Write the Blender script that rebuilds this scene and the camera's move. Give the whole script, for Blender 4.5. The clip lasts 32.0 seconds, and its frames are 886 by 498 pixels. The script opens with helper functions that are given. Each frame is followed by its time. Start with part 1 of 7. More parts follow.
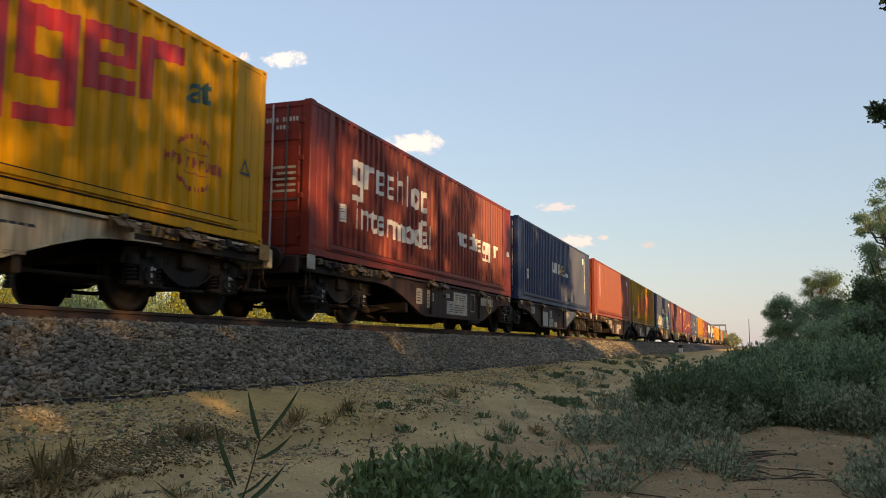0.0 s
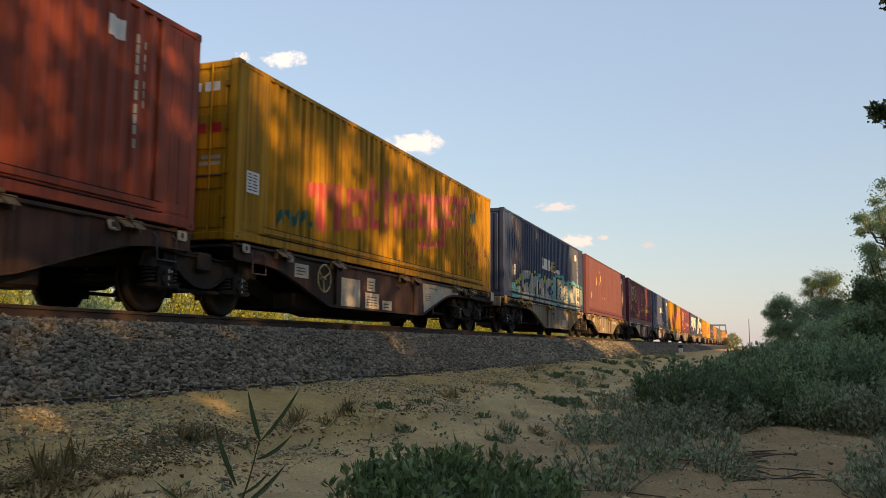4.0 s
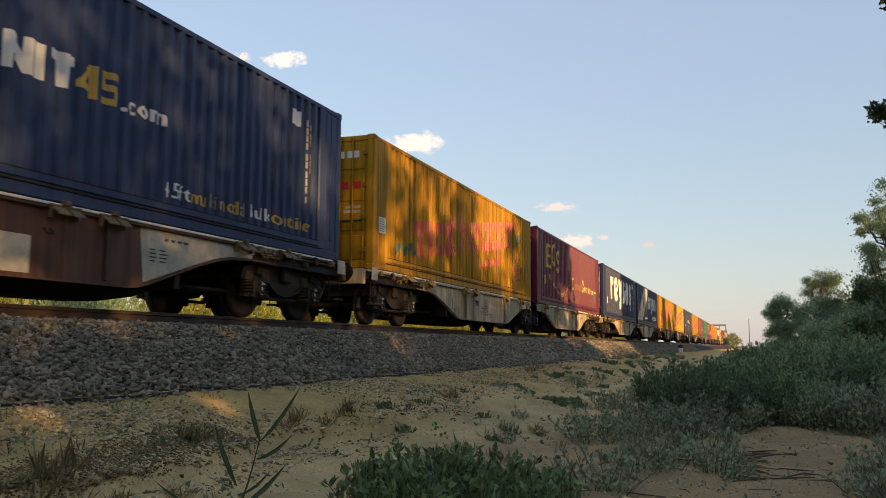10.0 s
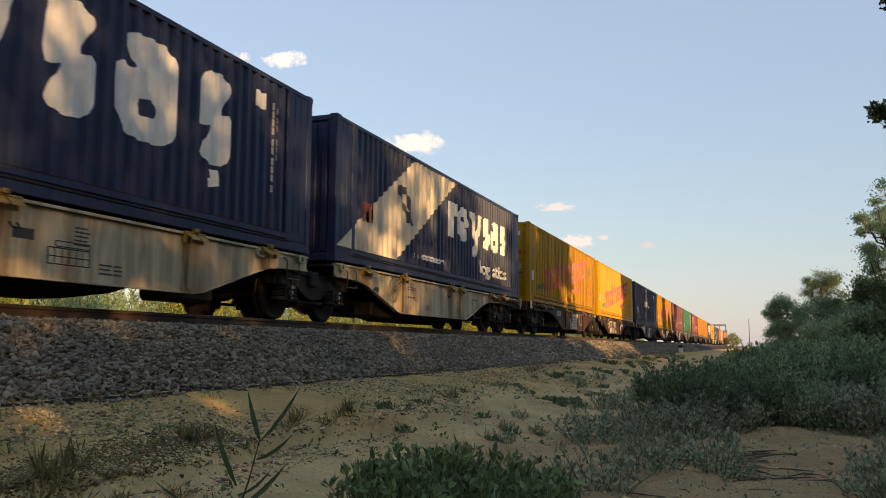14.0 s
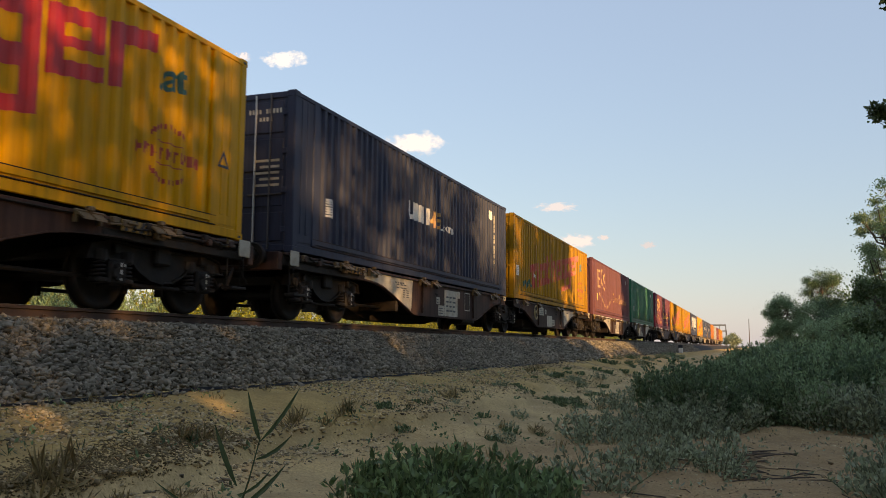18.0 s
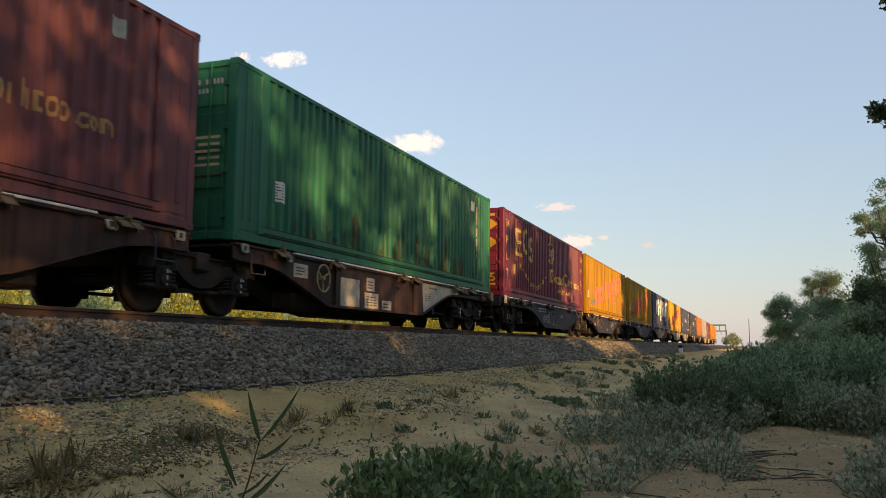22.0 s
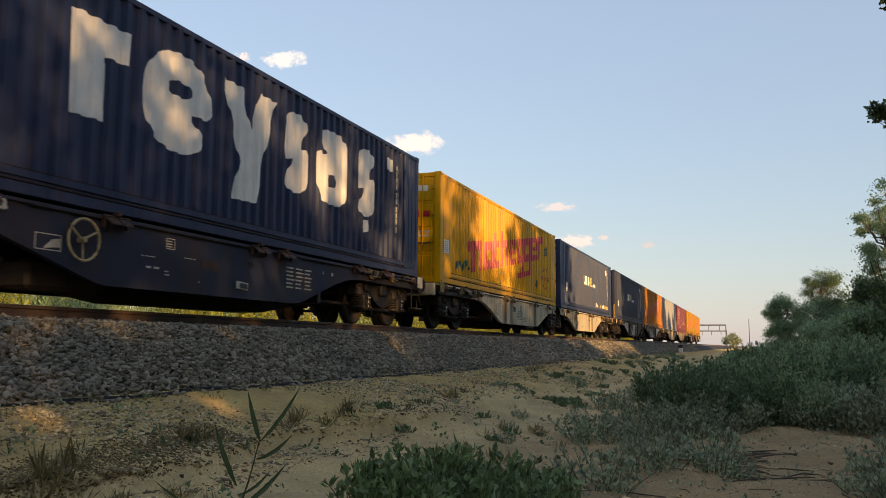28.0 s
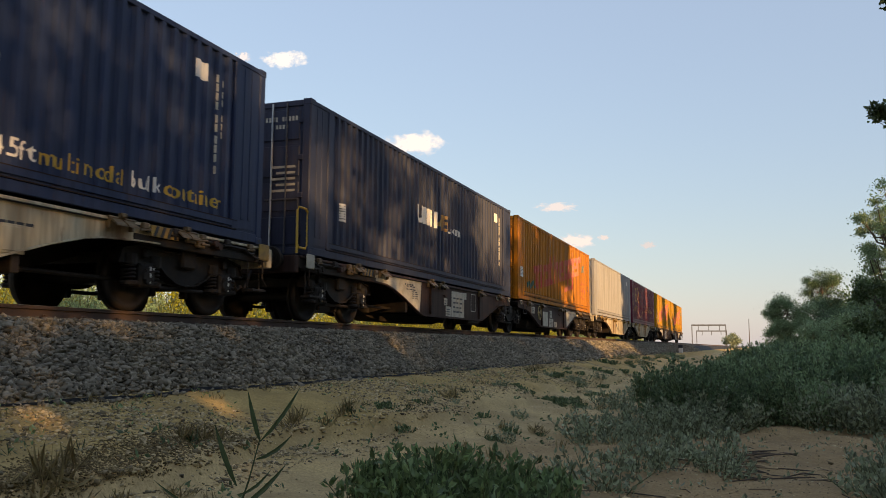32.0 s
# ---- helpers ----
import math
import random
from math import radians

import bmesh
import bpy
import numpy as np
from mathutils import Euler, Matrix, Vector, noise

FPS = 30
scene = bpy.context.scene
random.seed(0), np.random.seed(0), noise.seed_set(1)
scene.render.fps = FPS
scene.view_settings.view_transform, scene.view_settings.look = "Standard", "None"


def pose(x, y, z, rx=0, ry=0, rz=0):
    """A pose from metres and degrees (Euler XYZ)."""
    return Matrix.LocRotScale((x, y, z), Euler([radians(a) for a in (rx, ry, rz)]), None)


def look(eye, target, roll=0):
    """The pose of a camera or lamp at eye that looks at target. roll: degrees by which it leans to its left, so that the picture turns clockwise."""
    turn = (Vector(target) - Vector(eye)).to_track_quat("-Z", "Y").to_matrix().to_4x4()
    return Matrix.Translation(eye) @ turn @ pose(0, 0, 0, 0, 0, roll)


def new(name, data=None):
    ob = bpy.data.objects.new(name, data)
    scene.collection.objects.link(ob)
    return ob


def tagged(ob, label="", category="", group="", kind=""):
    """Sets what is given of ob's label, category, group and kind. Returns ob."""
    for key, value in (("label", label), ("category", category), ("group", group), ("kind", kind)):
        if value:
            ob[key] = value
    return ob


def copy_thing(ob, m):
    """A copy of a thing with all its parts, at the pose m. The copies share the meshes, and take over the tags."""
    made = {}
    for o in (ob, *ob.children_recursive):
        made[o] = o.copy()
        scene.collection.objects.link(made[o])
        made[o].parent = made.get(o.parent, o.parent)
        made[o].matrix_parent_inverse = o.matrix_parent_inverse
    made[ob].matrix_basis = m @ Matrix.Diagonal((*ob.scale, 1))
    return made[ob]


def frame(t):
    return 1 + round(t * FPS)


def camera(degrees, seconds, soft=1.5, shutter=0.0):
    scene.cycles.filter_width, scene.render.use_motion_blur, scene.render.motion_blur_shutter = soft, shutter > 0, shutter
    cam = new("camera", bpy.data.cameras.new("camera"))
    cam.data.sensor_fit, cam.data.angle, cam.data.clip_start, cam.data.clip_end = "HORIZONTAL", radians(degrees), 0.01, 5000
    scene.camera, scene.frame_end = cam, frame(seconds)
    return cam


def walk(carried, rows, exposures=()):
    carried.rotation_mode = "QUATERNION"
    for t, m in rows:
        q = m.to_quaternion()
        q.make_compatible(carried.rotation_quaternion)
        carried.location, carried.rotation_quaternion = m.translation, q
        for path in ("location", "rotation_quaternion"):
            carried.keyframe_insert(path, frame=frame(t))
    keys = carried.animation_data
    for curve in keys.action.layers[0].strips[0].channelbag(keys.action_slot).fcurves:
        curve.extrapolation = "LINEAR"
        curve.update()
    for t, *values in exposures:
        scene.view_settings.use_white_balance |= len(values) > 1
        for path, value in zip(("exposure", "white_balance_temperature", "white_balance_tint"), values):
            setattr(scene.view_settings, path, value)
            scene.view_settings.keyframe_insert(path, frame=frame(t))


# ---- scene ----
# World: x runs along the track away from the eye, y to the track, z up; 0 is the sandy path.
EYE = 1.2                    # eye height over the path
RAIL = EYE + 0.43            # rail head
TRACK = 8.665                # y of the track's centre line
DECK = EYE + 1.585           # underside of the containers

cam = camera(55.2, 32.0, 0.7, 0.12)
YAW, PITCH, LEAN = 19.896, 6.462, 0.375
_dir = Vector((math.cos(radians(YAW)) * math.cos(radians(PITCH)), math.sin(radians(YAW)) * math.cos(radians(PITCH)), math.sin(radians(PITCH))))
_eye = Vector((0, 0, EYE))
_view = look(_eye, _eye + _dir, LEAN)
walk(cam, [(0, _view), (32, _view)], [(0, 0.88, 7700, 19), (32, 0.88, 7700, 19)])

# ---- world, sun, exposure ----
SUN_AZ, SUN_EL = radians(242), radians(12)          # the sun stands low behind the eye, to its right
sun_dir = Vector((math.cos(SUN_AZ) * math.cos(SUN_EL), math.sin(SUN_AZ) * math.cos(SUN_EL), math.sin(SUN_EL)))
world = bpy.data.worlds.new("sky")
scene.world = world
world.use_nodes = True
_n = world.node_tree.nodes
_sky = _n.new("ShaderNodeTexSky")
_sky.sky_type = "NISHITA"
_sky.sun_disc = False
_sky.sun_elevation = SUN_EL
_sky.sun_rotation = math.atan2(sun_dir.x, sun_dir.y)
_sky.air_density, _sky.dust_density, _sky.ozone_density = 1.5, 0.3, 4.0
world.node_tree.links.new(_sky.outputs[0], _n["Background"].inputs[0])
_n["Background"].inputs[1].default_value = 0.059
# an even veil of evening haze over the clear sky
_veil = _n.new("ShaderNodeBackground")
_veil.inputs[0].default_value, _veil.inputs[1].default_value = (0.139, 0.191, 0.278, 1), 1.0
_sum = _n.new("ShaderNodeAddShader")
world.node_tree.links.new(_n["Background"].outputs[0], _sum.inputs[0])
world.node_tree.links.new(_veil.outputs[0], _sum.inputs[1])
world.node_tree.links.new(_sum.outputs[0], _n["World Output"].inputs[0])
_sun = bpy.data.lights.new("sun", "SUN")
_sun.energy, _sun.angle, _sun.color = 3.7, radians(0.9), (1.0, 0.69, 0.33)
sun = new("sun", _sun)
sun.matrix_world = look((0, 0, 60), Vector((0, 0, 60)) - sun_dir)


# ---- materials ----
def mat(name, color, rough=0.6, metal=0.0, second=None, scale=4.0, stretch=(1, 1, 1), mix=0.5, grain=0.0, grain_scale=60.0, bump=0.0, bump_scale=30.0, rust=0.0, by_island=0.0, by_object=0.0, coords="Object", spec=None, trans=0.0, streak=0.0):
    """A surface with a stain colour at one scale, fine grain at another, rust and relief."""
    m = bpy.data.materials.new(name)
    m.use_nodes = True
    nt = m.node_tree
    b = nt.nodes["Principled BSDF"]
    b.inputs["Roughness"].default_value, b.inputs["Metallic"].default_value = rough, metal
    if spec is not None:
        b.inputs["Specular IOR Level"].default_value = spec

    def node(kind, **kw):
        n = nt.nodes.new(kind)
        for k, v in kw.items():
            n.inputs[k.replace("_", " ")].default_value = v
        return n

    link = nt.links.new
    tc = node("ShaderNodeTexCoord")
    mp = node("ShaderNodeMapping", Scale=stretch)
    link(tc.outputs[coords], mp.inputs["Vector"])
    vec = mp.outputs["Vector"]

    def noise_tex(sc, detail=4.0, r=0.6):
        n = node("ShaderNodeTexNoise", Scale=sc, Detail=detail, Roughness=r)
        link(vec, n.inputs["Vector"])
        return n.outputs["Fac"]

    def ramp(src, lo, hi):
        n = node("ShaderNodeMapRange", From_Min=lo, From_Max=hi)
        link(src, n.inputs["Value"])
        return n.outputs["Result"]

    def blend(fac, a, c, kind="MIX"):
        n = nt.nodes.new("ShaderNodeMix")
        n.data_type, n.blend_type = "RGBA", kind
        if isinstance(fac, float):
            n.inputs["Factor"].default_value = fac
        else:
            link(fac, n.inputs["Factor"])
        for sock, v in ((n.inputs[6], a), (n.inputs[7], c)):
            if isinstance(v, tuple):
                sock.default_value = (*v, 1) if len(v) == 3 else v
            else:
                link(v, sock)
        return n.outputs[2]

    def scaled(src, k):
        n = nt.nodes.new("ShaderNodeMath")
        n.operation = "MULTIPLY"
        n.inputs[1].default_value = k
        link(src, n.inputs[0])
        return n.outputs[0]

    col = tuple(color)
    second = second or tuple(c * 0.6 for c in color)
    out = blend(scaled(ramp(noise_tex(scale), 0.38, 0.68), mix), col, tuple(second))
    if grain:
        g = ramp(noise_tex(grain_scale, 3.0, 0.7), 0.3, 0.7)
        out = blend(scaled(g, grain), out, tuple(c * 0.45 for c in color))
    if streak:
        # dirt runs down in narrow upright lines
        ms = node("ShaderNodeMapping", Scale=(11, 11, 0.16))
        link(tc.outputs[coords], ms.inputs["Vector"])
        ns = node("ShaderNodeTexNoise", Scale=1.0, Detail=4.0, Roughness=0.6)
        link(ms.outputs["Vector"], ns.inputs["Vector"])
        out = blend(scaled(ramp(ns.outputs["Fac"], 0.46, 0.64), streak), out, tuple(c * 0.38 for c in color))
    if rust:
        out = blend(scaled(ramp(noise_tex(scale * 3.1, 6.0, 0.7), 0.62, 0.7), rust), out, (0.12, 0.05, 0.025))
    if by_island or by_object:
        src = node("ShaderNodeNewGeometry").outputs["Random Per Island"] if by_island else node("ShaderNodeObjectInfo").outputs["Random"]
        k = by_island or by_object
        r = node("ShaderNodeMapRange", To_Min=1 - k, To_Max=1 + k)
        link(src, r.inputs["Value"])
        hsv = node("ShaderNodeHueSaturation")
        link(r.outputs["Result"], hsv.inputs["Value"])
        link(out, hsv.inputs["Color"])
        out = hsv.outputs["Color"]
    link(out, b.inputs["Base Color"])
    if trans:
        tr = node("ShaderNodeBsdfTranslucent")
        link(out, tr.inputs["Color"])
        mx = node("ShaderNodeMixShader", Fac=trans)
        link(b.outputs[0], mx.inputs[1])
        link(tr.outputs[0], mx.inputs[2])
        link(mx.outputs[0], nt.nodes["Material Output"].inputs["Surface"])
    if bump:
        bp = node("ShaderNodeBump", Strength=bump, Distance=0.02)
        link(noise_tex(bump_scale, 5.0, 0.65), bp.inputs["Height"])
        link(bp.outputs["Normal"], b.inputs["Normal"])
    return m


def paint(name, color, rough=0.42, fade=0.45, rust=0.35, streak=0.35):
    """Weathered container paint: faded vertical streaks, dirt and rust scabs."""
    worn = tuple(min(1, c * 0.66 + 0.006) for c in color)
    return mat(name, color, rough, second=worn, scale=2.2, stretch=(1.6, 1.6, 0.2), mix=fade, grain=0.22, grain_scale=14, rust=rust, bump=0.12, bump_scale=9, spec=0.14, streak=streak)


PAINT = {
    "yellow": paint("yellow_paint", (0.73, 0.345, 0.004), rust=0.3),
    "ochre": paint("dirty_yellow_paint", (0.52, 0.25, 0.010), 0.55, 0.8, 0.6, 0.9),
    "amber": paint("weathered_orange_paint", (0.56, 0.195, 0.016), 0.55, 0.8, 0.6, 0.9),
    "red": paint("red_brown_paint", (0.235, 0.033, 0.022)),
    "orange": paint("orange_brown_paint", (0.30, 0.064, 0.034)),
    "maroon": paint("maroon_paint", (0.178, 0.024, 0.044)),
    "brown": paint("faded_maroon_paint", (0.205, 0.074, 0.076), 0.55, 0.7),
    "blue": paint("blue_paint", (0.040, 0.060, 0.128)),
    "deep": paint("deep_blue_paint", (0.034, 0.048, 0.100)),
    "navy": paint("navy_paint", (0.029, 0.038, 0.084)),
    "dark": paint("slate_blue_paint", (0.042, 0.047, 0.078), 0.5, 0.6),
    "green": paint("green_paint", (0.020, 0.165, 0.086), 0.45, 0.5, 0.5),
    "white": paint("off_white_paint", (0.38, 0.36, 0.34), 0.5),
}
RUST = mat("rusted_green_paint", (0.085, 0.060, 0.032), 0.8, second=(0.03, 0.10, 0.05), scale=5, stretch=(1, 1, 0.3), mix=0.9, grain=0.3, bump=0.2, spec=0.15)
WHITE = mat("white_lettering", (0.80, 0.74, 0.66), 0.5, mix=0.35, scale=3, grain=0.15)
SIGN_RED = mat("red_lettering", (0.56, 0.018, 0.018), 0.45, mix=0.3, scale=3, streak=0.25)
FADED_RED = mat("faded_red_lettering", (0.54, 0.040, 0.028), 0.5, second=(0.50, 0.16, 0.012), mix=0.8, scale=2.5, streak=0.4)
SIGN_YELLOW = mat("yellow_lettering", (0.58, 0.3248, 0.0232), 0.45, mix=0.3, scale=3)
FADED_YELLOW = mat("faded_yellow_lettering", (0.464, 0.2436, 0.0464), 0.5, second=(0.232, 0.0696, 0.058), mix=0.8, scale=2.5)
SIGN_GREEN = mat("dark_green_lettering", (0.006, 0.075, 0.05), 0.45, mix=0.3, scale=3)
SIGN_DARK = mat("dark_marking", (0.029, 0.029, 0.03625), 0.5, mix=0.3)
CREAM = mat("cream_panel_paint", (0.62, 0.52, 0.38), 0.5, mix=0.4, scale=1.5, stretch=(1.4, 1.4, 0.25))
SILVER = mat("silver_spray_paint", (0.40, 0.38, 0.325), 0.45, second=(0.25, 0.238, 0.21), scale=2.2, mix=0.7, streak=0.3)
TEAL = mat("teal_spray_paint", (0.06, 0.37, 0.36), 0.5, second=(0.03, 0.20, 0.24), scale=2.5, mix=0.7)
OLIVE = mat("yellow_green_spray_paint", (0.464, 0.464, 0.087), 0.5, mix=0.6)
BLUE_SPRAY = mat("bright_blue_spray_paint", (0.0725, 0.232, 0.609), 0.5, mix=0.5)
# dark colour for the shade along the edges and gap of the bottom rail
GAP_SHADE = mat("dark_rail_gap_shade", (0.028, 0.014, 0.011), 0.7, mix=0.6, scale=6, spec=0.2)
BLACK = mat("black_spray_and_slot_shade", (0.012, 0.013, 0.016), 0.5)
STEEL = mat("grey_mast_steel", (0.16, 0.155, 0.15), 0.5, 0.2, mix=0.5, grain=0.3)
LOCKBAR = mat("galvanised_bar", (0.42, 0.42, 0.42), 0.4, 0.5, mix=0.4)
BARDARK = mat("painted_bar", (0.05, 0.045, 0.05), 0.5, mix=0.4)
BOGIE = mat("oily_black_steel", (0.016, 0.0135, 0.012), 0.6, second=(0.042, 0.028, 0.02), scale=5, mix=0.8, grain=0.3, bump=0.2, spec=0.2)
WHEEL = mat("worn_wheel_steel", (0.022, 0.019, 0.017), 0.65, 0.1, second=(0.042, 0.027, 0.019), mix=0.7, scale=6, spec=0.2)
WAGON = {
    "brown": mat("dark_brown_wagon_paint", (0.056, 0.031, 0.026), 0.6, second=(0.088, 0.049, 0.034), scale=2.6, stretch=(1, 1, 0.16), mix=0.9, grain=0.3, rust=0.5, spec=0.15, streak=0.6),
    "rust": mat("rusty_brown_wagon_paint", (0.125, 0.058, 0.040), 0.6, second=(0.165, 0.085, 0.055), scale=2.6, stretch=(1, 1, 0.16), mix=0.9, grain=0.3, rust=0.5, spec=0.2, streak=0.6),
    "cream": mat("dirty_cream_wagon_paint", (0.64, 0.53, 0.345), 0.65, second=(0.2172, 0.1245, 0.0724), scale=2.6, stretch=(1, 1, 0.14), mix=0.95, grain=0.35, grain_scale=18, rust=0.8, spec=0.2, streak=0.6),
    "tan": mat("dirty_tan_wagon_paint", (0.40, 0.325, 0.225), 0.7, second=(0.15, 0.095, 0.06), scale=2.6, stretch=(1, 1, 0.14), mix=0.95, grain=0.4, grain_scale=18, rust=0.9, spec=0.15, streak=0.8),
    "grey": mat("light_grey_wagon_paint", (0.66, 0.575, 0.40), 0.6, second=(0.30, 0.20, 0.11), scale=2.4, stretch=(1, 1, 0.16), mix=0.85, grain=0.35, grain_scale=18, rust=0.6, spec=0.2, streak=0.6),
    "dark": mat("blue_black_wagon_paint", (0.025, 0.030, 0.052), 0.6, second=(0.05, 0.034, 0.03), scale=2.0, stretch=(1, 1, 0.3), mix=0.7, grain=0.2, rust=0.3, spec=0.15),
}


def bracket_rust(m, places):
    """Rust that has run down the sill below its brackets, which stand at the given distances from the joint."""
    nt = m.node_tree
    b = nt.nodes["Principled BSDF"]
    old = b.inputs["Base Color"].links[0].from_socket
    tc = nt.nodes.new("ShaderNodeTexCoord")
    sep = nt.nodes.new("ShaderNodeSeparateXYZ")
    nt.links.new(tc.outputs["Object"], sep.inputs[0])

    def op(kind, a, c):
        n = nt.nodes.new("ShaderNodeMath")
        n.operation = kind
        for k, v in enumerate((a, c)):
            if isinstance(v, (int, float)):
                n.inputs[k].default_value = v
            else:
                nt.links.new(v, n.inputs[k])
        return n.outputs[0]
    side = op("ABSOLUTE", sep.outputs[0], 0)
    near = 0
    for x in places:
        near = op("MAXIMUM", near, op("SUBTRACT", 1, op("DIVIDE", op("ABSOLUTE", op("SUBTRACT", side, x), 0), 0.34)))
    mapping = nt.nodes.new("ShaderNodeMapping")
    mapping.inputs["Scale"].default_value = (9, 1, 0.9)
    noise = nt.nodes.new("ShaderNodeTexNoise")
    noise.inputs["Scale"].default_value = 1.6
    noise.inputs["Detail"].default_value = 5
    nt.links.new(tc.outputs["Object"], mapping.inputs[0])
    nt.links.new(mapping.outputs[0], noise.inputs["Vector"])
    ramp = nt.nodes.new("ShaderNodeMapRange")
    ramp.inputs["From Min"].default_value = 0.52
    ramp.inputs["From Max"].default_value = 1.05
    nt.links.new(op("ADD", op("MULTIPLY", near, 0.6), noise.outputs["Fac"]), ramp.inputs["Value"])
    mix = nt.nodes.new("ShaderNodeMix")
    mix.data_type = "RGBA"
    nt.links.new(op("MULTIPLY", ramp.outputs[0], 0.85), mix.inputs[0])
    nt.links.new(old, mix.inputs[6])
    mix.inputs[7].default_value = (0.16, 0.075, 0.03, 1)
    nt.links.new(mix.outputs[2], b.inputs["Base Color"])


for _c in ("cream", "grey", "tan"):
    bracket_rust(WAGON[_c], (1.9, 3.95, 7.2, 8.0, 10.9))
PLATE = mat("dirty_white_plate", (0.53, 0.475, 0.375), 0.55, second=(0.27, 0.22, 0.155), scale=5, mix=0.75, grain=0.3, rust=0.25)
HANDWHEEL = mat("faded_yellow_wheel_paint", (0.46, 0.34, 0.15), 0.55, second=(0.2, 0.12, 0.06), scale=8, mix=0.7, rust=0.4)
DARK_RED = mat("dark_red_print", (0.34, 0.022, 0.02), 0.55, second=(0.42, 0.10, 0.02), scale=5, mix=0.6)
LOCK_YELLOW = mat("worn_yellow_bracket", (0.3192, 0.1848, 0.0252), 0.55, second=(0.1008, 0.0588, 0.02946), scale=7, mix=0.75, rust=0.5)
LOCK_DULL = mat("rusty_bracket", (0.168, 0.105, 0.042), 0.6, second=(0.07, 0.042, 0.028), scale=7, mix=0.7, rust=0.5)
RAILSTEEL = mat("rusty_rail", (0.08, 0.044, 0.028), 0.7, second=(0.048, 0.032, 0.024), scale=5, mix=0.7, grain=0.3)
RAILTOP = mat("polished_rail_head", (0.40, 0.36, 0.33), 0.28, 0.9, mix=0.3)
SLEEPER = mat("pale_concrete_sleeper", (0.42, 0.40, 0.36), 0.8, second=(0.28, 0.24, 0.2), scale=5, mix=0.6, grain=0.3, bump=0.2)
BALLAST = mat("grey_ballast_stone", (0.272, 0.231, 0.167), 0.95, second=(0.2, 0.174, 0.135), scale=0.5, mix=0.9, grain=0.4, grain_scale=40, by_island=0.5, spec=0.1)
# near-black: the shade in the gaps between stones is put into this colour
BALLAST_BED = mat("near_black_gap_shade", (0.018, 0.017, 0.015), 0.9, scale=30, mix=0.8, grain=0.5, bump=0.6)


def soil():
    """Bare ground: brown trodden earth on the path, pale washed sand on the eroded face, ochre grit on the shelf."""
    m = mat("dry_sandy_soil", (0.59, 0.447, 0.221), 0.95, second=(0.29, 0.215, 0.112), scale=1.3, mix=0.8, grain=0.75, grain_scale=34, bump=1.0, bump_scale=11, spec=0.2)
    nt = m.node_tree
    b = nt.nodes["Principled BSDF"]
    old = b.inputs["Base Color"].links[0].from_socket
    tc = nt.nodes.new("ShaderNodeTexCoord")
    nz = nt.nodes.new("ShaderNodeTexNoise")
    nz.inputs["Scale"].default_value, nz.inputs["Detail"].default_value = 0.7, 6.0
    xyz = nt.nodes.new("ShaderNodeSeparateXYZ")
    nt.links.new(tc.outputs["Object"], nz.inputs["Vector"])
    nt.links.new(tc.outputs["Object"], xyz.inputs[0])
    across = nt.nodes.new("ShaderNodeMath")
    across.operation = "MULTIPLY_ADD"
    across.inputs[1].default_value = 2.2
    nt.links.new(nz.outputs["Fac"], across.inputs[0])
    nt.links.new(xyz.outputs["Y"], across.inputs[2])
    span = nt.nodes.new("ShaderNodeMapRange")
    span.inputs["From Min"].default_value, span.inputs["From Max"].default_value = 1.6, 7.6
    nt.links.new(across.outputs[0], span.inputs["Value"])
    zones = nt.nodes.new("ShaderNodeValToRGB")
    stops = ((0.0, (0.78, 0.68, 0.66)), (0.30, (0.86, 0.78, 0.76)), (0.44, (1.12, 1.06, 1.02)), (0.58, (1.16, 1.08, 1.0)), (0.68, (1.02, 0.93, 0.72)), (1.0, (1.02, 0.92, 0.68)))
    while len(zones.color_ramp.elements) < len(stops):
        zones.color_ramp.elements.new(0.5)
    for e, (at, c) in zip(zones.color_ramp.elements, stops):
        e.position, e.color = at, (*c, 1)
    nt.links.new(span.outputs["Result"], zones.inputs["Fac"])
    mul = nt.nodes.new("ShaderNodeMix")
    mul.data_type, mul.blend_type = "RGBA", "MULTIPLY"
    mul.inputs["Factor"].default_value = 1.0
    nt.links.new(old, mul.inputs[6])
    nt.links.new(zones.outputs["Color"], mul.inputs[7])
    nt.links.new(mul.outputs[2], b.inputs["Base Color"])
    return m


SAND = soil()
FABRIC = mat("black_membrane", (0.010, 0.010, 0.010), 0.7, mix=0.4, scale=8, spec=0.15)
PEBBLE = mat("pale_gravel", (0.44, 0.335, 0.18), 0.85, second=(0.20, 0.145, 0.085), scale=6, mix=0.7, by_island=0.75)
BARK = mat("grey_brown_bark", (0.10, 0.075, 0.055), 0.85, scale=6, stretch=(1, 1, 0.3), mix=0.7, bump=0.5)
STEM = mat("green_stem", (0.12, 0.14, 0.06), 0.7, mix=0.6, scale=12)
HUMUS = mat("dark_leaf_mould", (0.15, 0.108, 0.055), 0.95, second=(0.29, 0.21, 0.10), mix=0.8, scale=9, by_island=0.5, spec=0.1)
TWIG = mat("dry_twig", (0.22, 0.15, 0.09), 0.8, mix=0.6, scale=12)


def leafmat(name, color, k=0.35, trans=0.4):
    return mat(name, color, 0.5, second=tuple(c * 0.7 for c in color), scale=2.0, mix=0.6, by_island=k, trans=trans)


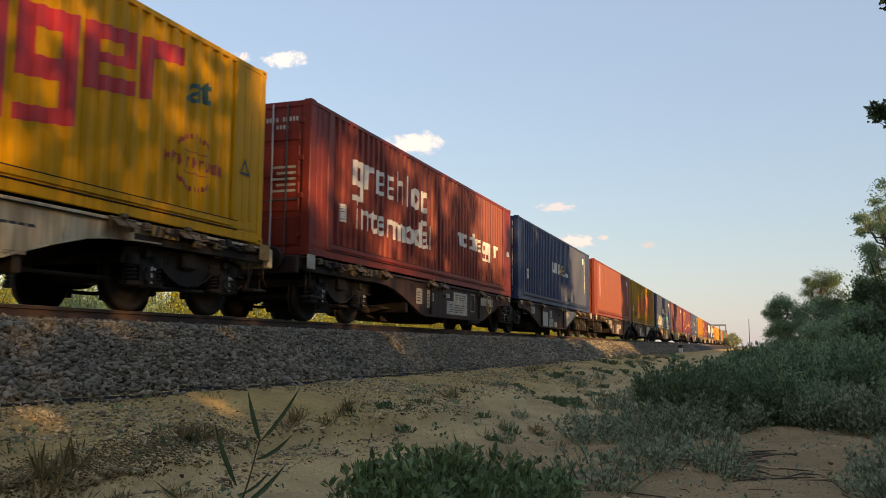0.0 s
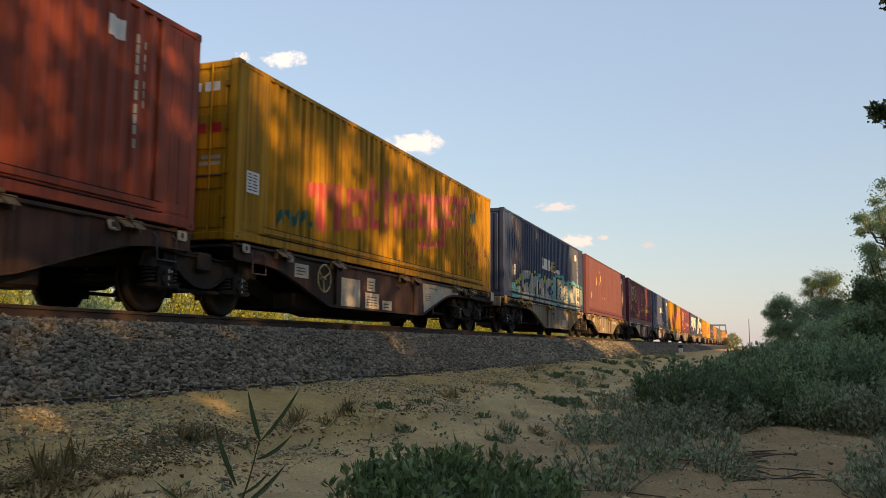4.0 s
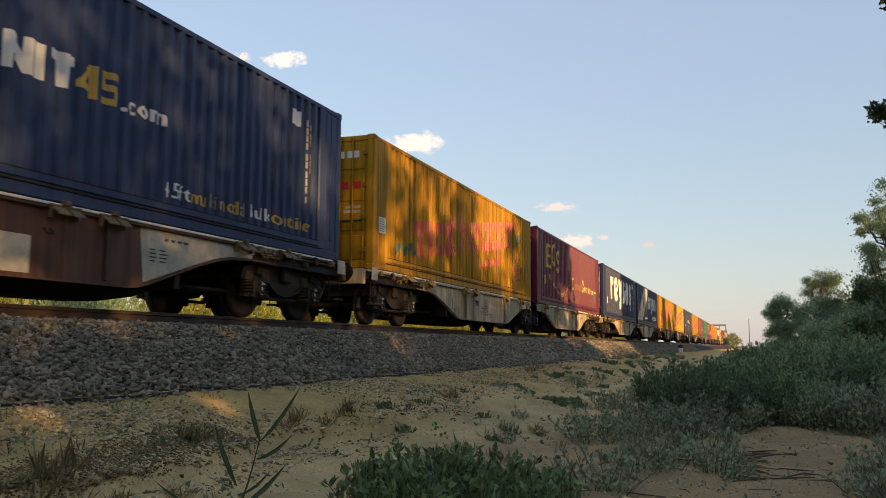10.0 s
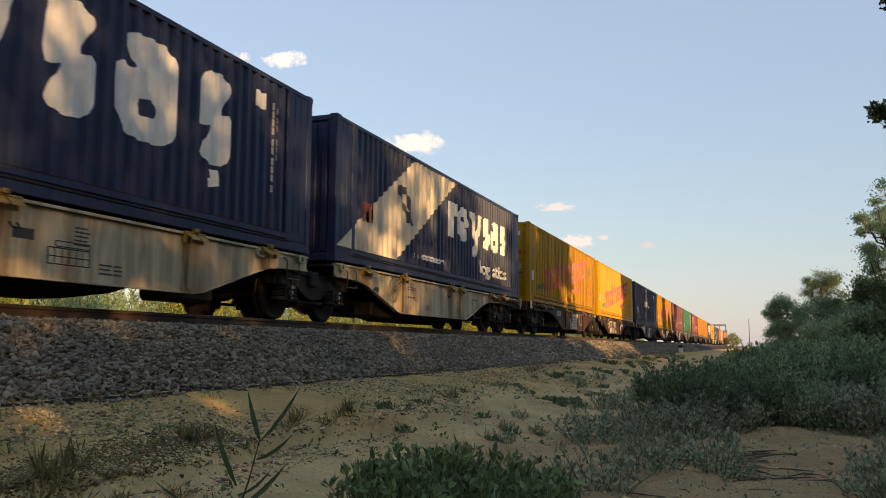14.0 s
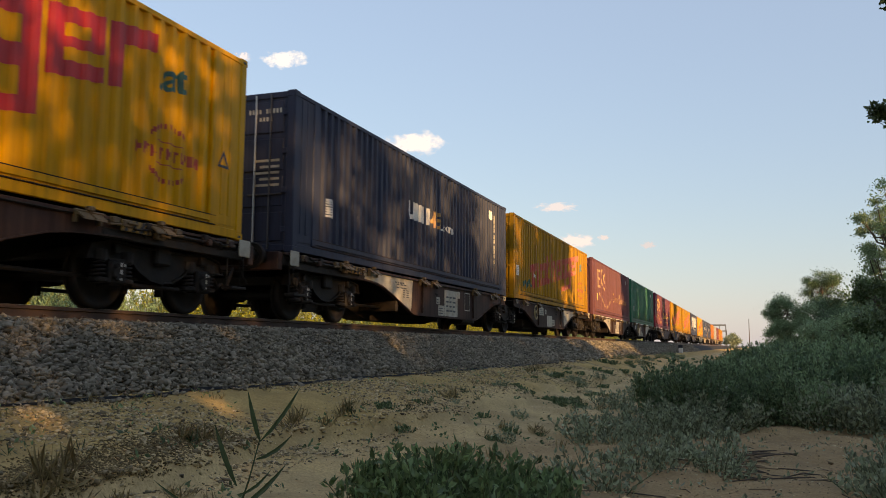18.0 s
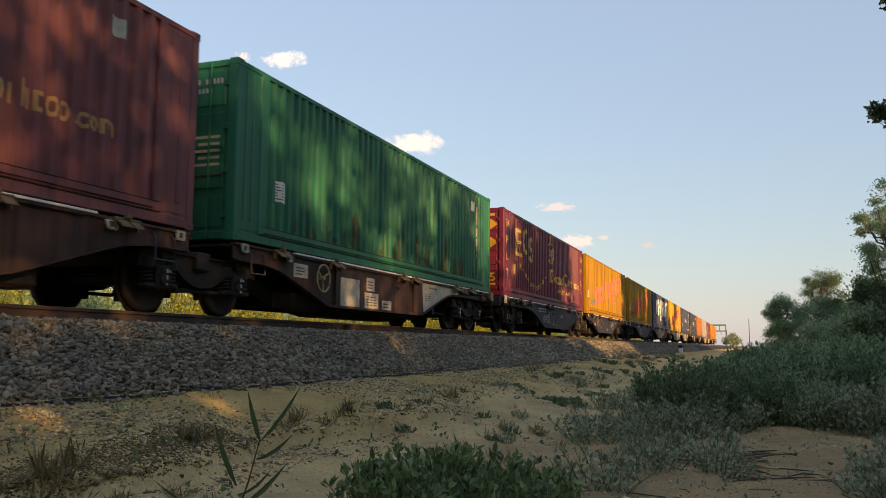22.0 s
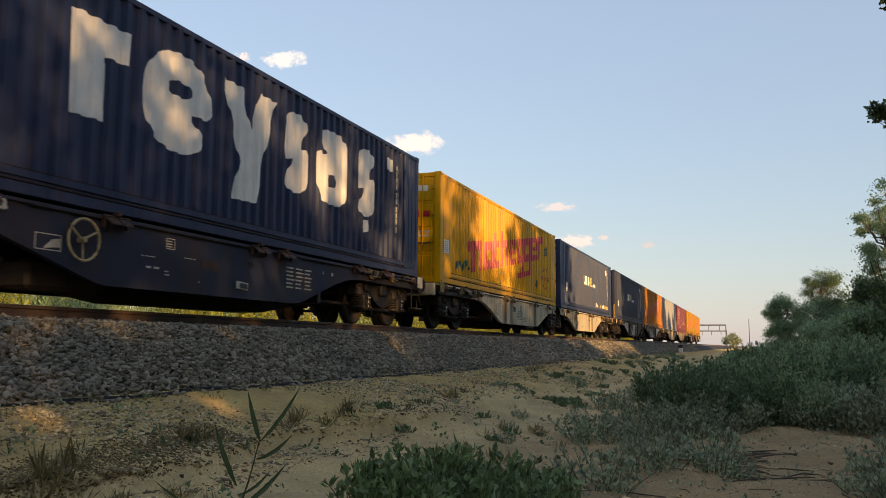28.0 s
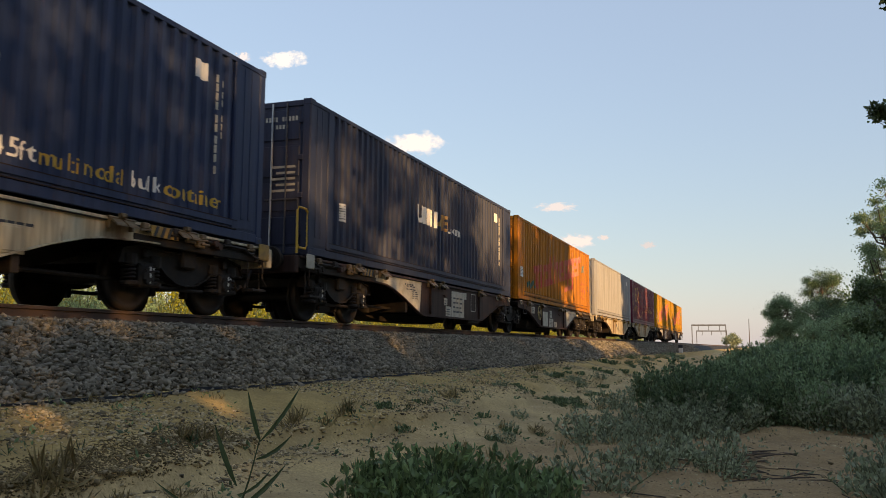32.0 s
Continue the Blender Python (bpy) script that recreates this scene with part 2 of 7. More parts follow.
LEAF = {
    "dark": leafmat("dark_green_leaves", (0.15, 0.225, 0.11), 0.5),
    "mid": leafmat("green_leaves", (0.26, 0.36, 0.18), 0.45, 0.45),
    "lush": leafmat("lush_green_leaves", (0.17, 0.255, 0.105), 0.6, 0.4),
    "olive": leafmat("olive_green_leaves", (0.21, 0.245, 0.095), 0.4, 0.4),
    "silver": leafmat("grey_green_leaves", (0.30, 0.345, 0.215), 0.55, 0.4),
    "lime": leafmat("yellow_green_leaves", (0.31, 0.30, 0.022), 0.5, 0.35),
    "tree": leafmat("tree_leaves", (0.10, 0.145, 0.055), 0.4, 0.5),
    "dry": leafmat("dry_grass_blades", (0.36, 0.28, 0.13)),
    "reed": leafmat("reed_blades", (0.075, 0.115, 0.05)),
}


# ---- mesh helpers ----
class Geo:
    """Collects vertices and faces for one mesh."""

    def __init__(self):
        self.v, self.f = [], []

    def add(self, verts, faces):
        k = len(self.v)
        self.v.extend(tuple(p) for p in verts)
        self.f.extend(tuple(i + k for i in q) for q in faces)
        return self

    def box(self, a, b, c=0.0):
        """A box from corner a to corner b with edges cut by c."""
        (x0, y0, z0), (x1, y1, z1) = a, b
        if c <= 0:
            vs = [(x, y, z) for z in (z0, z1) for y in (y0, y1) for x in (x0, x1)]
            return self.add(vs, [(0, 2, 3, 1), (4, 5, 7, 6), (0, 1, 5, 4), (2, 6, 7, 3), (0, 4, 6, 2), (1, 3, 7, 5)])
        vs = []
        ids = {}
        for i, x in enumerate((x0, x1)):
            for j, y in enumerate((y0, y1)):
                for k, z in enumerate((z0, z1)):
                    sx, sy, sz = (c, -c)[i], (c, -c)[j], (c, -c)[k]
                    for axis, p in enumerate(((x, y + sy, z + sz), (x + sx, y, z + sz), (x + sx, y + sy, z))):
                        ids[i, j, k, axis] = len(vs)
                        vs.append(p)
        fs = []
        for s in (0, 1):
            fs.append([ids[s, j, k, 0] for j, k in ((0, 0), (0, 1), (1, 1), (1, 0))][::1 if s == 0 else -1])
            fs.append([ids[i, s, k, 1] for i, k in ((0, 0), (1, 0), (1, 1), (0, 1))][::1 if s == 0 else -1])
            fs.append([ids[i, j, s, 2] for i, j in ((0, 0), (0, 1), (1, 1), (1, 0))][::1 if s == 0 else -1])
        for p in (0, 1):
            for q in (0, 1):
                fs.append([ids[p, q, 0, 0], ids[p, q, 1, 0], ids[p, q, 1, 1], ids[p, q, 0, 1]])
                fs.append([ids[p, 0, q, 0], ids[p, 0, q, 2], ids[p, 1, q, 2], ids[p, 1, q, 0]])
                fs.append([ids[0, p, q, 1], ids[1, p, q, 1], ids[1, p, q, 2], ids[0, p, q, 2]])
        for i in (0, 1):
            for j in (0, 1):
                for k in (0, 1):
                    fs.append([ids[i, j, k, 0], ids[i, j, k, 1], ids[i, j, k, 2]])
        return self.add(vs, fs)

    def tube(self, pts, radii, n=8, caps=True):
        """A round tube along points."""
        pts = [Vector(p) for p in pts]
        if not hasattr(radii, "__len__"):
            radii = [radii] * len(pts)
        vs, fs = [], []
        for i, p in enumerate(pts):
            d = (pts[min(i + 1, len(pts) - 1)] - pts[max(i - 1, 0)]).normalized()
            side = d.cross(Vector((0, 0, 1)) if abs(d.z) < 0.9 else Vector((1, 0, 0))).normalized()
            up = side.cross(d)
            for k in range(n):
                a = 2 * math.pi * k / n
                vs.append(p + radii[i] * (math.cos(a) * side + math.sin(a) * up))
        for i in range(len(pts) - 1):
            for k in range(n):
                fs.append((i * n + k, i * n + (k + 1) % n, (i + 1) * n + (k + 1) % n, (i + 1) * n + k))
        if caps:
            fs.append(tuple(range(n))[::-1])
            fs.append(tuple((len(pts) - 1) * n + k for k in range(n)))
        return self.add(vs, fs)

    def prism(self, outline, y0, y1):
        """An outline in x and z, drawn out from y0 to y1."""
        n = len(outline)
        vs = [(x, y, z) for y in (y0, y1) for x, z in outline]
        fs = [tuple(range(n)), tuple(range(n, 2 * n))[::-1]] + [(i, (i + 1) % n, n + (i + 1) % n, n + i)[::-1] for i in range(n)]
        return self.add(vs, fs)

    def lathe(self, prof, n=24, axis="y"):
        """A profile of (radius, along) turned round an axis."""
        vs, fs = [], []
        for r, h in prof:
            for k in range(n):
                a = 2 * math.pi * k / n
                vs.append((r * math.cos(a), h, r * math.sin(a)) if axis == "y" else ((h, r * math.cos(a), r * math.sin(a)) if axis == "x" else (r * math.cos(a), r * math.sin(a), h)))
        for i in range(len(prof) - 1):
            for k in range(n):
                fs.append((i * n + k, i * n + (k + 1) % n, (i + 1) * n + (k + 1) % n, (i + 1) * n + k))
        return self.add(vs, fs)

    def mesh(self, name, material, smooth=False):
        me = bpy.data.meshes.new(name)
        me.from_pydata(self.v, [], self.f)
        me.materials.append(material)
        if smooth:
            me.polygons.foreach_set("use_smooth", [True] * len(me.polygons))
        me.validate()
        bm = bmesh.new()
        bm.from_mesh(me)
        if len(bm.faces) < 4000:
            bmesh.ops.recalc_face_normals(bm, faces=bm.faces)
            bm.to_mesh(me)
        bm.free()
        return me


MESHES = {}


def cached(key, make, material, smooth=False):
    """One mesh for all parts alike."""
    if key not in MESHES:
        MESHES[key] = make().mesh(key[0], material, smooth)
    return MESHES[key]


def thing(name, m=None, label="", category="", group="", kind=""):
    ob = new(name)
    ob.empty_display_size = 0.3
    if m is not None:
        ob.matrix_basis = m
    return tagged(ob, label, category, group, kind)


# print and dashes too fine to pick apart
FINE = ("inscription", "paint_mark", "small_print", "load_table", "highlight", "spray_dash", "spray_line", "fleck", "emblem")


def part(name, me, parent, m=None, label=""):
    ob = new(name, me)
    ob.parent = parent
    if m is not None:
        ob.matrix_basis = m
    return tagged(ob, label, kind="stuff" if name in FINE else "")


def spread(verts, faces, name, material):
    """A mesh out of numpy arrays of vertices and faces of one size."""
    me = bpy.data.meshes.new(name)
    verts, faces = np.asarray(verts, np.float32), np.asarray(faces, np.int32)
    n, k = faces.shape
    me.vertices.add(len(verts))
    me.vertices.foreach_set("co", verts.ravel())
    me.loops.add(n * k)
    me.loops.foreach_set("vertex_index", faces.ravel())
    me.polygons.add(n)
    me.polygons.foreach_set("loop_start", np.arange(n, dtype=np.int32) * k)
    me.materials.append(material)
    me.update(calc_edges=True)
    return me


# ---- ground ----
PROFILE_Y = [-2500, -60, -14, -7, -3.5, -1.5, 2.0, 2.7, 3.3, 3.88, 3.96, 4.35, 5.0, 5.9, 6.3, 11.0, 12.4, 16, 2500]
PROFILE_Z = [-1.0, -0.6, -0.55, -0.75, -1.05, -1.2, -1.2, -1.17, -1.09, -1.0, -0.86, -0.76, -0.64, -0.50, -0.48, -0.48, -0.9, -1.15, -1.2]


def ground_z(x, y):
    """Height of the ground at a place (arrays or numbers)."""
    x, y = np.asarray(x, float), np.asarray(y, float)
    wob = 0.28 * np.sin(x * 0.55 + 1.0) + 0.18 * np.sin(x * 1.37 + 0.4)
    near = np.clip((5.6 - y) / 1.2, 0, 1) * np.clip((y - 0.5) / 1.5, 0, 1)
    z = np.interp(y + wob * near, PROFILE_Y, PROFILE_Z)
    rough = 0.045 * np.sin(x * 2.3 + 1.7 * np.sin(y * 1.9)) * np.sin(y * 2.9 + 0.8 * np.sin(x * 1.3)) + 0.014 * np.sin(x * 7.1 + 2 * np.sin(y * 5.0)) * np.sin(y * 8.3 + x)
    fade = np.clip((5.8 - y) / 0.8, 0, 1) * np.exp(-(np.hypot(x, y) / 80) ** 2)
    return EYE + z + rough * fade


def axis_steps(spans):
    out = []
    for a, b, n in spans:
        out += list(np.linspace(a, b, n, endpoint=False))
    return np.array(out + [spans[-1][1]])


_xs = axis_steps([(-2500, -500, 6), (-500, -60, 20), (-60, -4, 28), (-4, 30, 280), (30, 60, 90), (60, 140, 60), (140, 600, 40), (600, 3500, 8)])
_ys = axis_steps([(-2500, -60, 8), (-60, -10, 20), (-10, -2, 40), (-2, 6.4, 110), (6.4, 13, 20), (13, 60, 20), (60, 2500, 8)])
_gx, _gy = np.meshgrid(_xs, _ys, indexing="ij")
_gz = ground_z(_gx, _gy)
_i = np.arange(len(_xs) * len(_ys)).reshape(len(_xs), len(_ys))
_me = spread(np.stack([_gx, _gy, _gz], -1).reshape(-1, 3), np.stack([_i[:-1, :-1], _i[1:, :-1], _i[1:, 1:], _i[:-1, 1:]], -1).reshape(-1, 4), "ground", SAND)
_me.polygons.foreach_set("use_smooth", [True] * len(_me.polygons))
ground = tagged(new("ground", _me), "dry sandy soil with a low eroded bank beside the railway", "ground", kind="structure")

# ---- track bed ----
CREST_Y, TOE_Y, CREST_Z, TOE_Z = 6.98, 5.86, EYE + 0.205, EYE - 0.50


def bed_z(y):
    return np.interp(y, [TOE_Y, CREST_Y, 7.4, 2 * TRACK - 7.4, 2 * TRACK - CREST_Y, 2 * TRACK - TOE_Y], [TOE_Z, CREST_Z, CREST_Z + 0.03, CREST_Z + 0.03, CREST_Z, TOE_Z])


# bed below the stones, coloured near-black as the shade in their gaps
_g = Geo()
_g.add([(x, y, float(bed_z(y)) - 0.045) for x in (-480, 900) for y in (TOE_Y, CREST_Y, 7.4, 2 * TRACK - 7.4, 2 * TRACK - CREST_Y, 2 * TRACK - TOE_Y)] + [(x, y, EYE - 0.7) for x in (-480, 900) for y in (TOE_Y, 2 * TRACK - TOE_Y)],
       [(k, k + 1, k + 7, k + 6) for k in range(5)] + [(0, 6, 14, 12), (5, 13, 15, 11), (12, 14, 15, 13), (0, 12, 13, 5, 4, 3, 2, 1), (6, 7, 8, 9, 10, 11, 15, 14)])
bed = tagged(new("ballast_bed", _g.mesh("ballast_bed", BALLAST_BED)), "near-black bed that gives the shade between the ballast stones", "track bed", kind="structure")


def stone_shapes(n, seed):
    """Angular little stones: cubes with pushed corners, 8 vertices and 6 quads each."""
    r = np.random.RandomState(seed)
    base = np.array([(x, y, z) for z in (-1, 1) for y in (-1, 1) for x in (-1, 1)], float) * 0.5
    s = base[None] * (1 + r.uniform(-0.75, 0.45, (n, 8, 3)))
    s *= r.uniform(0.5, 1.55, (n, 1, 3))
    q = r.normal(size=(n, 4))
    q /= np.linalg.norm(q, axis=1)[:, None]
    w, x, y, z = q.T
    R = np.stack([1 - 2 * (y * y + z * z), 2 * (x * y - z * w), 2 * (x * z + y * w), 2 * (x * y + z * w), 1 - 2 * (x * x + z * z), 2 * (y * z - x * w), 2 * (x * z - y * w), 2 * (y * z + x * w), 1 - 2 * (x * x + y * y)], -1).reshape(n, 3, 3)
    return np.einsum("nij,nkj->nki", R, s) * np.array([1.08, 1.08, 0.74])


STONE_F = np.array([(0, 2, 3, 1), (4, 5, 7, 6), (0, 1, 5, 4), (2, 6, 7, 3), (0, 4, 6, 2), (1, 3, 7, 5)])


def stones(name, places, sizes, material, seed):
    n = len(places)
    v = stone_shapes(n, seed) * sizes[:, None, None] + places[:, None, :]
    f = (STONE_F[None] + 8 * np.arange(n)[:, None, None]).reshape(-1, 4)
    return spread(v.reshape(-1, 3), f, name, material)


def ballast_places(n, x0, x1, power, seed, y_hi=7.75):
    r = np.random.RandomState(seed)
    x = x0 + (x1 - x0) * r.uniform(0, 1, n) ** power
    y = r.uniform(TOE_Y + 0.02, y_hi, n)
    # a few stones roll past the toe
    y = np.where(r.uniform(0, 1, n) < 0.006, TOE_Y - r.uniform(0, 0.25, n), y)
    z = np.where(y < TOE_Y, ground_z(x, y) + 0.012, bed_z(y) + r.uniform(-0.045, 0.02, n))
    return np.stack([x, y, z], 1)


_p = ballast_places(62000, 4.0, 26.0, 1.3, 5)
_r = np.random.RandomState(6)
ballast = tagged(new("ballast", stones("ballast", _p, _r.uniform(0.028, 0.062, len(_p)), BALLAST, 7)), "loose grey crushed-stone ballast banked up beside the rails", "ballast", kind="stuff")
_p = ballast_places(26000, 26.0, 110.0, 1.7, 8, 7.6)
tagged(new("ballast", stones("ballast", _p, _r.uniform(0.05, 0.10, len(_p)), BALLAST, 9)), "loose grey crushed-stone ballast along the distant track", "ballast", kind="stuff")


# ---- the container train ----
L, W = 13.716, 2.5          # a 45 ft high-cube container
PITCH_X, WAVE = 0.262, 0.048          # corrugation
SIDE0, SIDE1 = 0.86, L - 0.86         # the corrugated stretch between the inner posts
V0, V1 = 0.30, 2.80                   # its lower and upper edge


def wave(u):
    """How far the side panel lies behind its outer face at u metres from the near end."""
    if u < SIDE0 or u > SIDE1:
        return 0.0
    k = ((u - SIDE0) / PITCH_X) % 1.0
    a, b, c = 0.30, 0.42, 0.86
    if k < a:
        return 0.0
    if k < b:
        return WAVE * (k - a) / (b - a)
    if k < c:
        return WAVE
    return WAVE * (1 - (k - c) / (1 - c))


def wave_breaks(u0, u1, step=0.03):
    us = {u0, u1}
    k = 0
    while SIDE0 + k * PITCH_X < SIDE1:
        for f in (0, 0.30, 0.42, 0.86):
            u = SIDE0 + (k + f) * PITCH_X
            if u0 < u < u1:
                us.add(u)
        k += 1
    n = max(1, int((u1 - u0) / step))
    us.update(u0 + (u1 - u0) * i / n for i in range(n + 1))
    out = sorted(us)
    return [u for i, u in enumerate(out) if i == 0 or u - out[i - 1] > 1e-4]


def side_sheet(y_out, sign):
    """The corrugated side with a folded-back rim."""
    g = Geo()
    us = [u for u in wave_breaks(SIDE0, SIDE1, 20)]
    vs, fs = [], []
    for u in us:
        y = y_out - sign * wave(u)
        vs += [(u - L / 2, y, V0), (u - L / 2, y, V1)]
    for i in range(len(us) - 1):
        fs.append((2 * i, 2 * i + 2, 2 * i + 3, 2 * i + 1))
    k = len(vs)
    back = y_out - sign * 0.09
    vs += [(SIDE0 - L / 2, back, V0), (SIDE0 - L / 2, back, V1), (SIDE1 - L / 2, back, V0), (SIDE1 - L / 2, back, V1)]
    fs.append((k, k + 1, k + 3, k + 2))
    return g.add(vs, fs)


class Glyphs(list):
    """A row of separate shapes, each a list of outlines."""


def end_block(near, s):
    """The short stretch between an end post and the inner post, with two shallow ribs."""
    g = Geo()
    a, b = (0.17, 0.70) if near else (L - 0.70, L - 0.17)
    y = s * (W / 2)
    g.box((a - L / 2, min(y - s * 0.012, y - s * 0.05), 0.2), (b - L / 2, max(y - s * 0.012, y - s * 0.05), 2.80))
    for f in (0.25, 0.62):
        u = a + (b - a) * f
        g.box((u - L / 2 - 0.035, min(y - s * 0.003, y - s * 0.02), 0.34), (u - L / 2 + 0.035, max(y - s * 0.003, y - s * 0.02), 2.76), 0.006)
    return g


def outline_edges(polys):
    e = []
    for p in polys:
        for i in range(len(p)):
            e.append((p[i], p[(i + 1) % len(p)]))
    return e


def scan(edges, u):
    """The heights at which an upright line at u crosses the outline."""
    out = []
    for (a, b), (c, d) in edges:
        if (a <= u) != (c <= u):
            out.append(b + (d - b) * (u - a) / (c - a))
    return sorted(out)


def strips(edges, us, place, lo=-9.0, hi=9.0):
    """Fills an outline column by column; place(u, v) gives the corner in space. Neighbouring columns share their corners."""
    cols, at = [], {}
    q = lambda v: round(min(max(v, lo), hi), 3)
    for u, w in zip(us[:-1], us[1:]):
        a, b = scan(edges, u + 1e-6), scan(edges, w - 1e-6)
        m = scan(edges, (u + w) / 2)
        if not (len(a) == len(b) == len(m)):
            a = b = m
        for k in range(0, len(a) - 1, 2):
            c = (u, w, q(a[k]), q(a[k + 1]), q(b[k]), q(b[k + 1]))
            if max(c[3] - c[2], c[5] - c[4]) > 0.0015:
                cols.append(c)
                at.setdefault(u, set()).update(c[2:4])
                at.setdefault(w, set()).update(c[4:6])
    g, seen = Geo(), {}

    def corner(u, v):
        if (u, v) not in seen:
            seen[u, v] = len(g.v)
            g.v.append(place(u, v))
        return seen[u, v]

    for u, w, a0, a1, b0, b1 in cols:
        ring = [(u, a0), (w, b0)] + [(w, v) for v in sorted(at[w]) if b0 < v < b1] + [(w, b1), (u, a1)] + [(u, v) for v in sorted(at[u], reverse=True) if a0 < v < a1]
        f = tuple(dict.fromkeys(corner(*p) for p in ring))
        if len(f) > 2:
            g.f.append(f)
    return g


def decal(edges, lift=0.004, step=0.02):
    """A coat of paint on the corrugated side that follows its waves; outlines in metres from the near end and up."""
    us_all = [p[0] for e in edges for p in e]
    us = wave_breaks(min(us_all) + 1e-4, max(us_all) - 1e-4, step)
    g = strips(edges, us, lambda u, v: (u - L / 2, -W / 2 + wave(u) - lift, v), 0.308)
    if min(p[1] for e in edges for p in e) < 0.29:
        # the coat goes on over the bottom rail
        flat = [u for u in us if 0.71 < u < L - 0.71]
        for lo, hi, out in ((0.215, 0.296, 0.006), (0.03, 0.146, 0.0)):
            r = strips(edges, flat, lambda u, v: (u - L / 2, -W / 2 - out - lift, v), lo, hi)
            g.add(r.v, r.f)
    return g


def end_paint(shape):
    """Paint on the near end; outlines in metres to the right of its middle, as one faces it, and up."""
    edges = outline_edges(shape) if len(shape[0]) != 2 else shape
    us = [p[0] for e in edges for p in e]
    n = max(1, int((max(us) - min(us)) / 0.025))
    xs = [min(us) + 1e-4 + (max(us) - min(us) - 2e-4) * i / n for i in range(n + 1)]
    return strips(edges, xs, lambda u, v: (-L / 2 + 0.012, -u, v))


def text_edges(body, u, v, height, width=None, spacing=1.0, weight=0.022):
    """Outlines of a word in the built-in font, its lower left corner at (u, v)."""
    cu = bpy.data.curves.new("word", "FONT")
    cu.body, cu.size, cu.space_character, cu.offset = body, 1.0, spacing, weight
    ob = bpy.data.objects.new("word", cu)
    me = ob.to_mesh()
    n = {}
    for p in me.polygons:
        for e in p.edge_keys:
            n[e] = n.get(e, 0) + 1
    pts = [tuple(p.co[:2]) for p in me.vertices]
    edges = [(pts[a], pts[b]) for (a, b), c in n.items() if c == 1]
    ob.to_mesh_clear()
    bpy.data.objects.remove(ob)
    bpy.data.curves.remove(cu)
    x0, x1 = min(p[0] for e in edges for p in e), max(p[0] for e in edges for p in e)
    y0, y1 = min(p[1] for e in edges for p in e), max(p[1] for e in edges for p in e)
    ky = height / (y1 - y0)
    kx = width / (x1 - x0) if width else ky
    return [tuple((u + (a - x0) * kx, v + (b - y0) * ky) for a, b in e) for e in edges]


def letters(edges):
    """The edges of a word, letter by letter: loops that overlap along the word belong together."""
    spans = sorted((min(e[0][0], e[1][0]), max(e[0][0], e[1][0]), k) for k, e in enumerate(edges))
    groups, end = [], None
    for a, b, k in spans:
        if end is None or a > end + 1e-5:
            groups.append([])
            end = b
        groups[-1].append(edges[k])
        end = max(end, b)
    return Glyphs(groups)


def rect(u0, v0, u1, v1):
    return [(u0, v0), (u1, v0), (u1, v1), (u0, v1)]


def oval(cu, cv, ru, rv, n=24, power=2.6):
    out = []
    for k in range(n):
        a = 2 * math.pi * k / n
        c, s = math.cos(a), math.sin(a)
        out.append((cu + ru * math.copysign(abs(c) ** (2 / power), c), cv + rv * math.copysign(abs(s) ** (2 / power), s)))
    return out


def stroke(line, w):
    """A ribbon of width w along a line of points."""
    left, right = [], []
    for i, p in enumerate(line):
        a, b = Vector(line[max(i - 1, 0)]), Vector(line[min(i + 1, len(line) - 1)])
        d = (b - a).normalized() * w / 2
        left.append((p[0] - d.y, p[1] + d.x))
        right.append((p[0] + d.y, p[1] - d.x))
    return left + right[::-1]


def arc(cu, cv, ru, rv, a0, a1, n=16):
    return [(cu + ru * math.cos(radians(a0 + (a1 - a0) * k / n)), cv + rv * math.sin(radians(a0 + (a1 - a0) * k / n))) for k in range(n + 1)]


def notched(cu, cv, ru, rv, notches, power=2.6, n=56):
    """A rounded blob with wedges cut into its rim: each notch is (degrees, half width, depth)."""
    out = []
    for (u, v), k in zip(oval(cu, cv, ru, rv, n, power), range(n)):
        deg = 360.0 * k / n
        q = 1.0
        for at, wide, deep in notches:
            off = abs((deg - at + 180) % 360 - 180)
            if off < wide:
                q = min(q, 1 - deep * min(1.0, 1.6 * (1 - off / wide)))
        out.append((cu + (u - cu) * q, cv + (v - cv) * q))
    return out


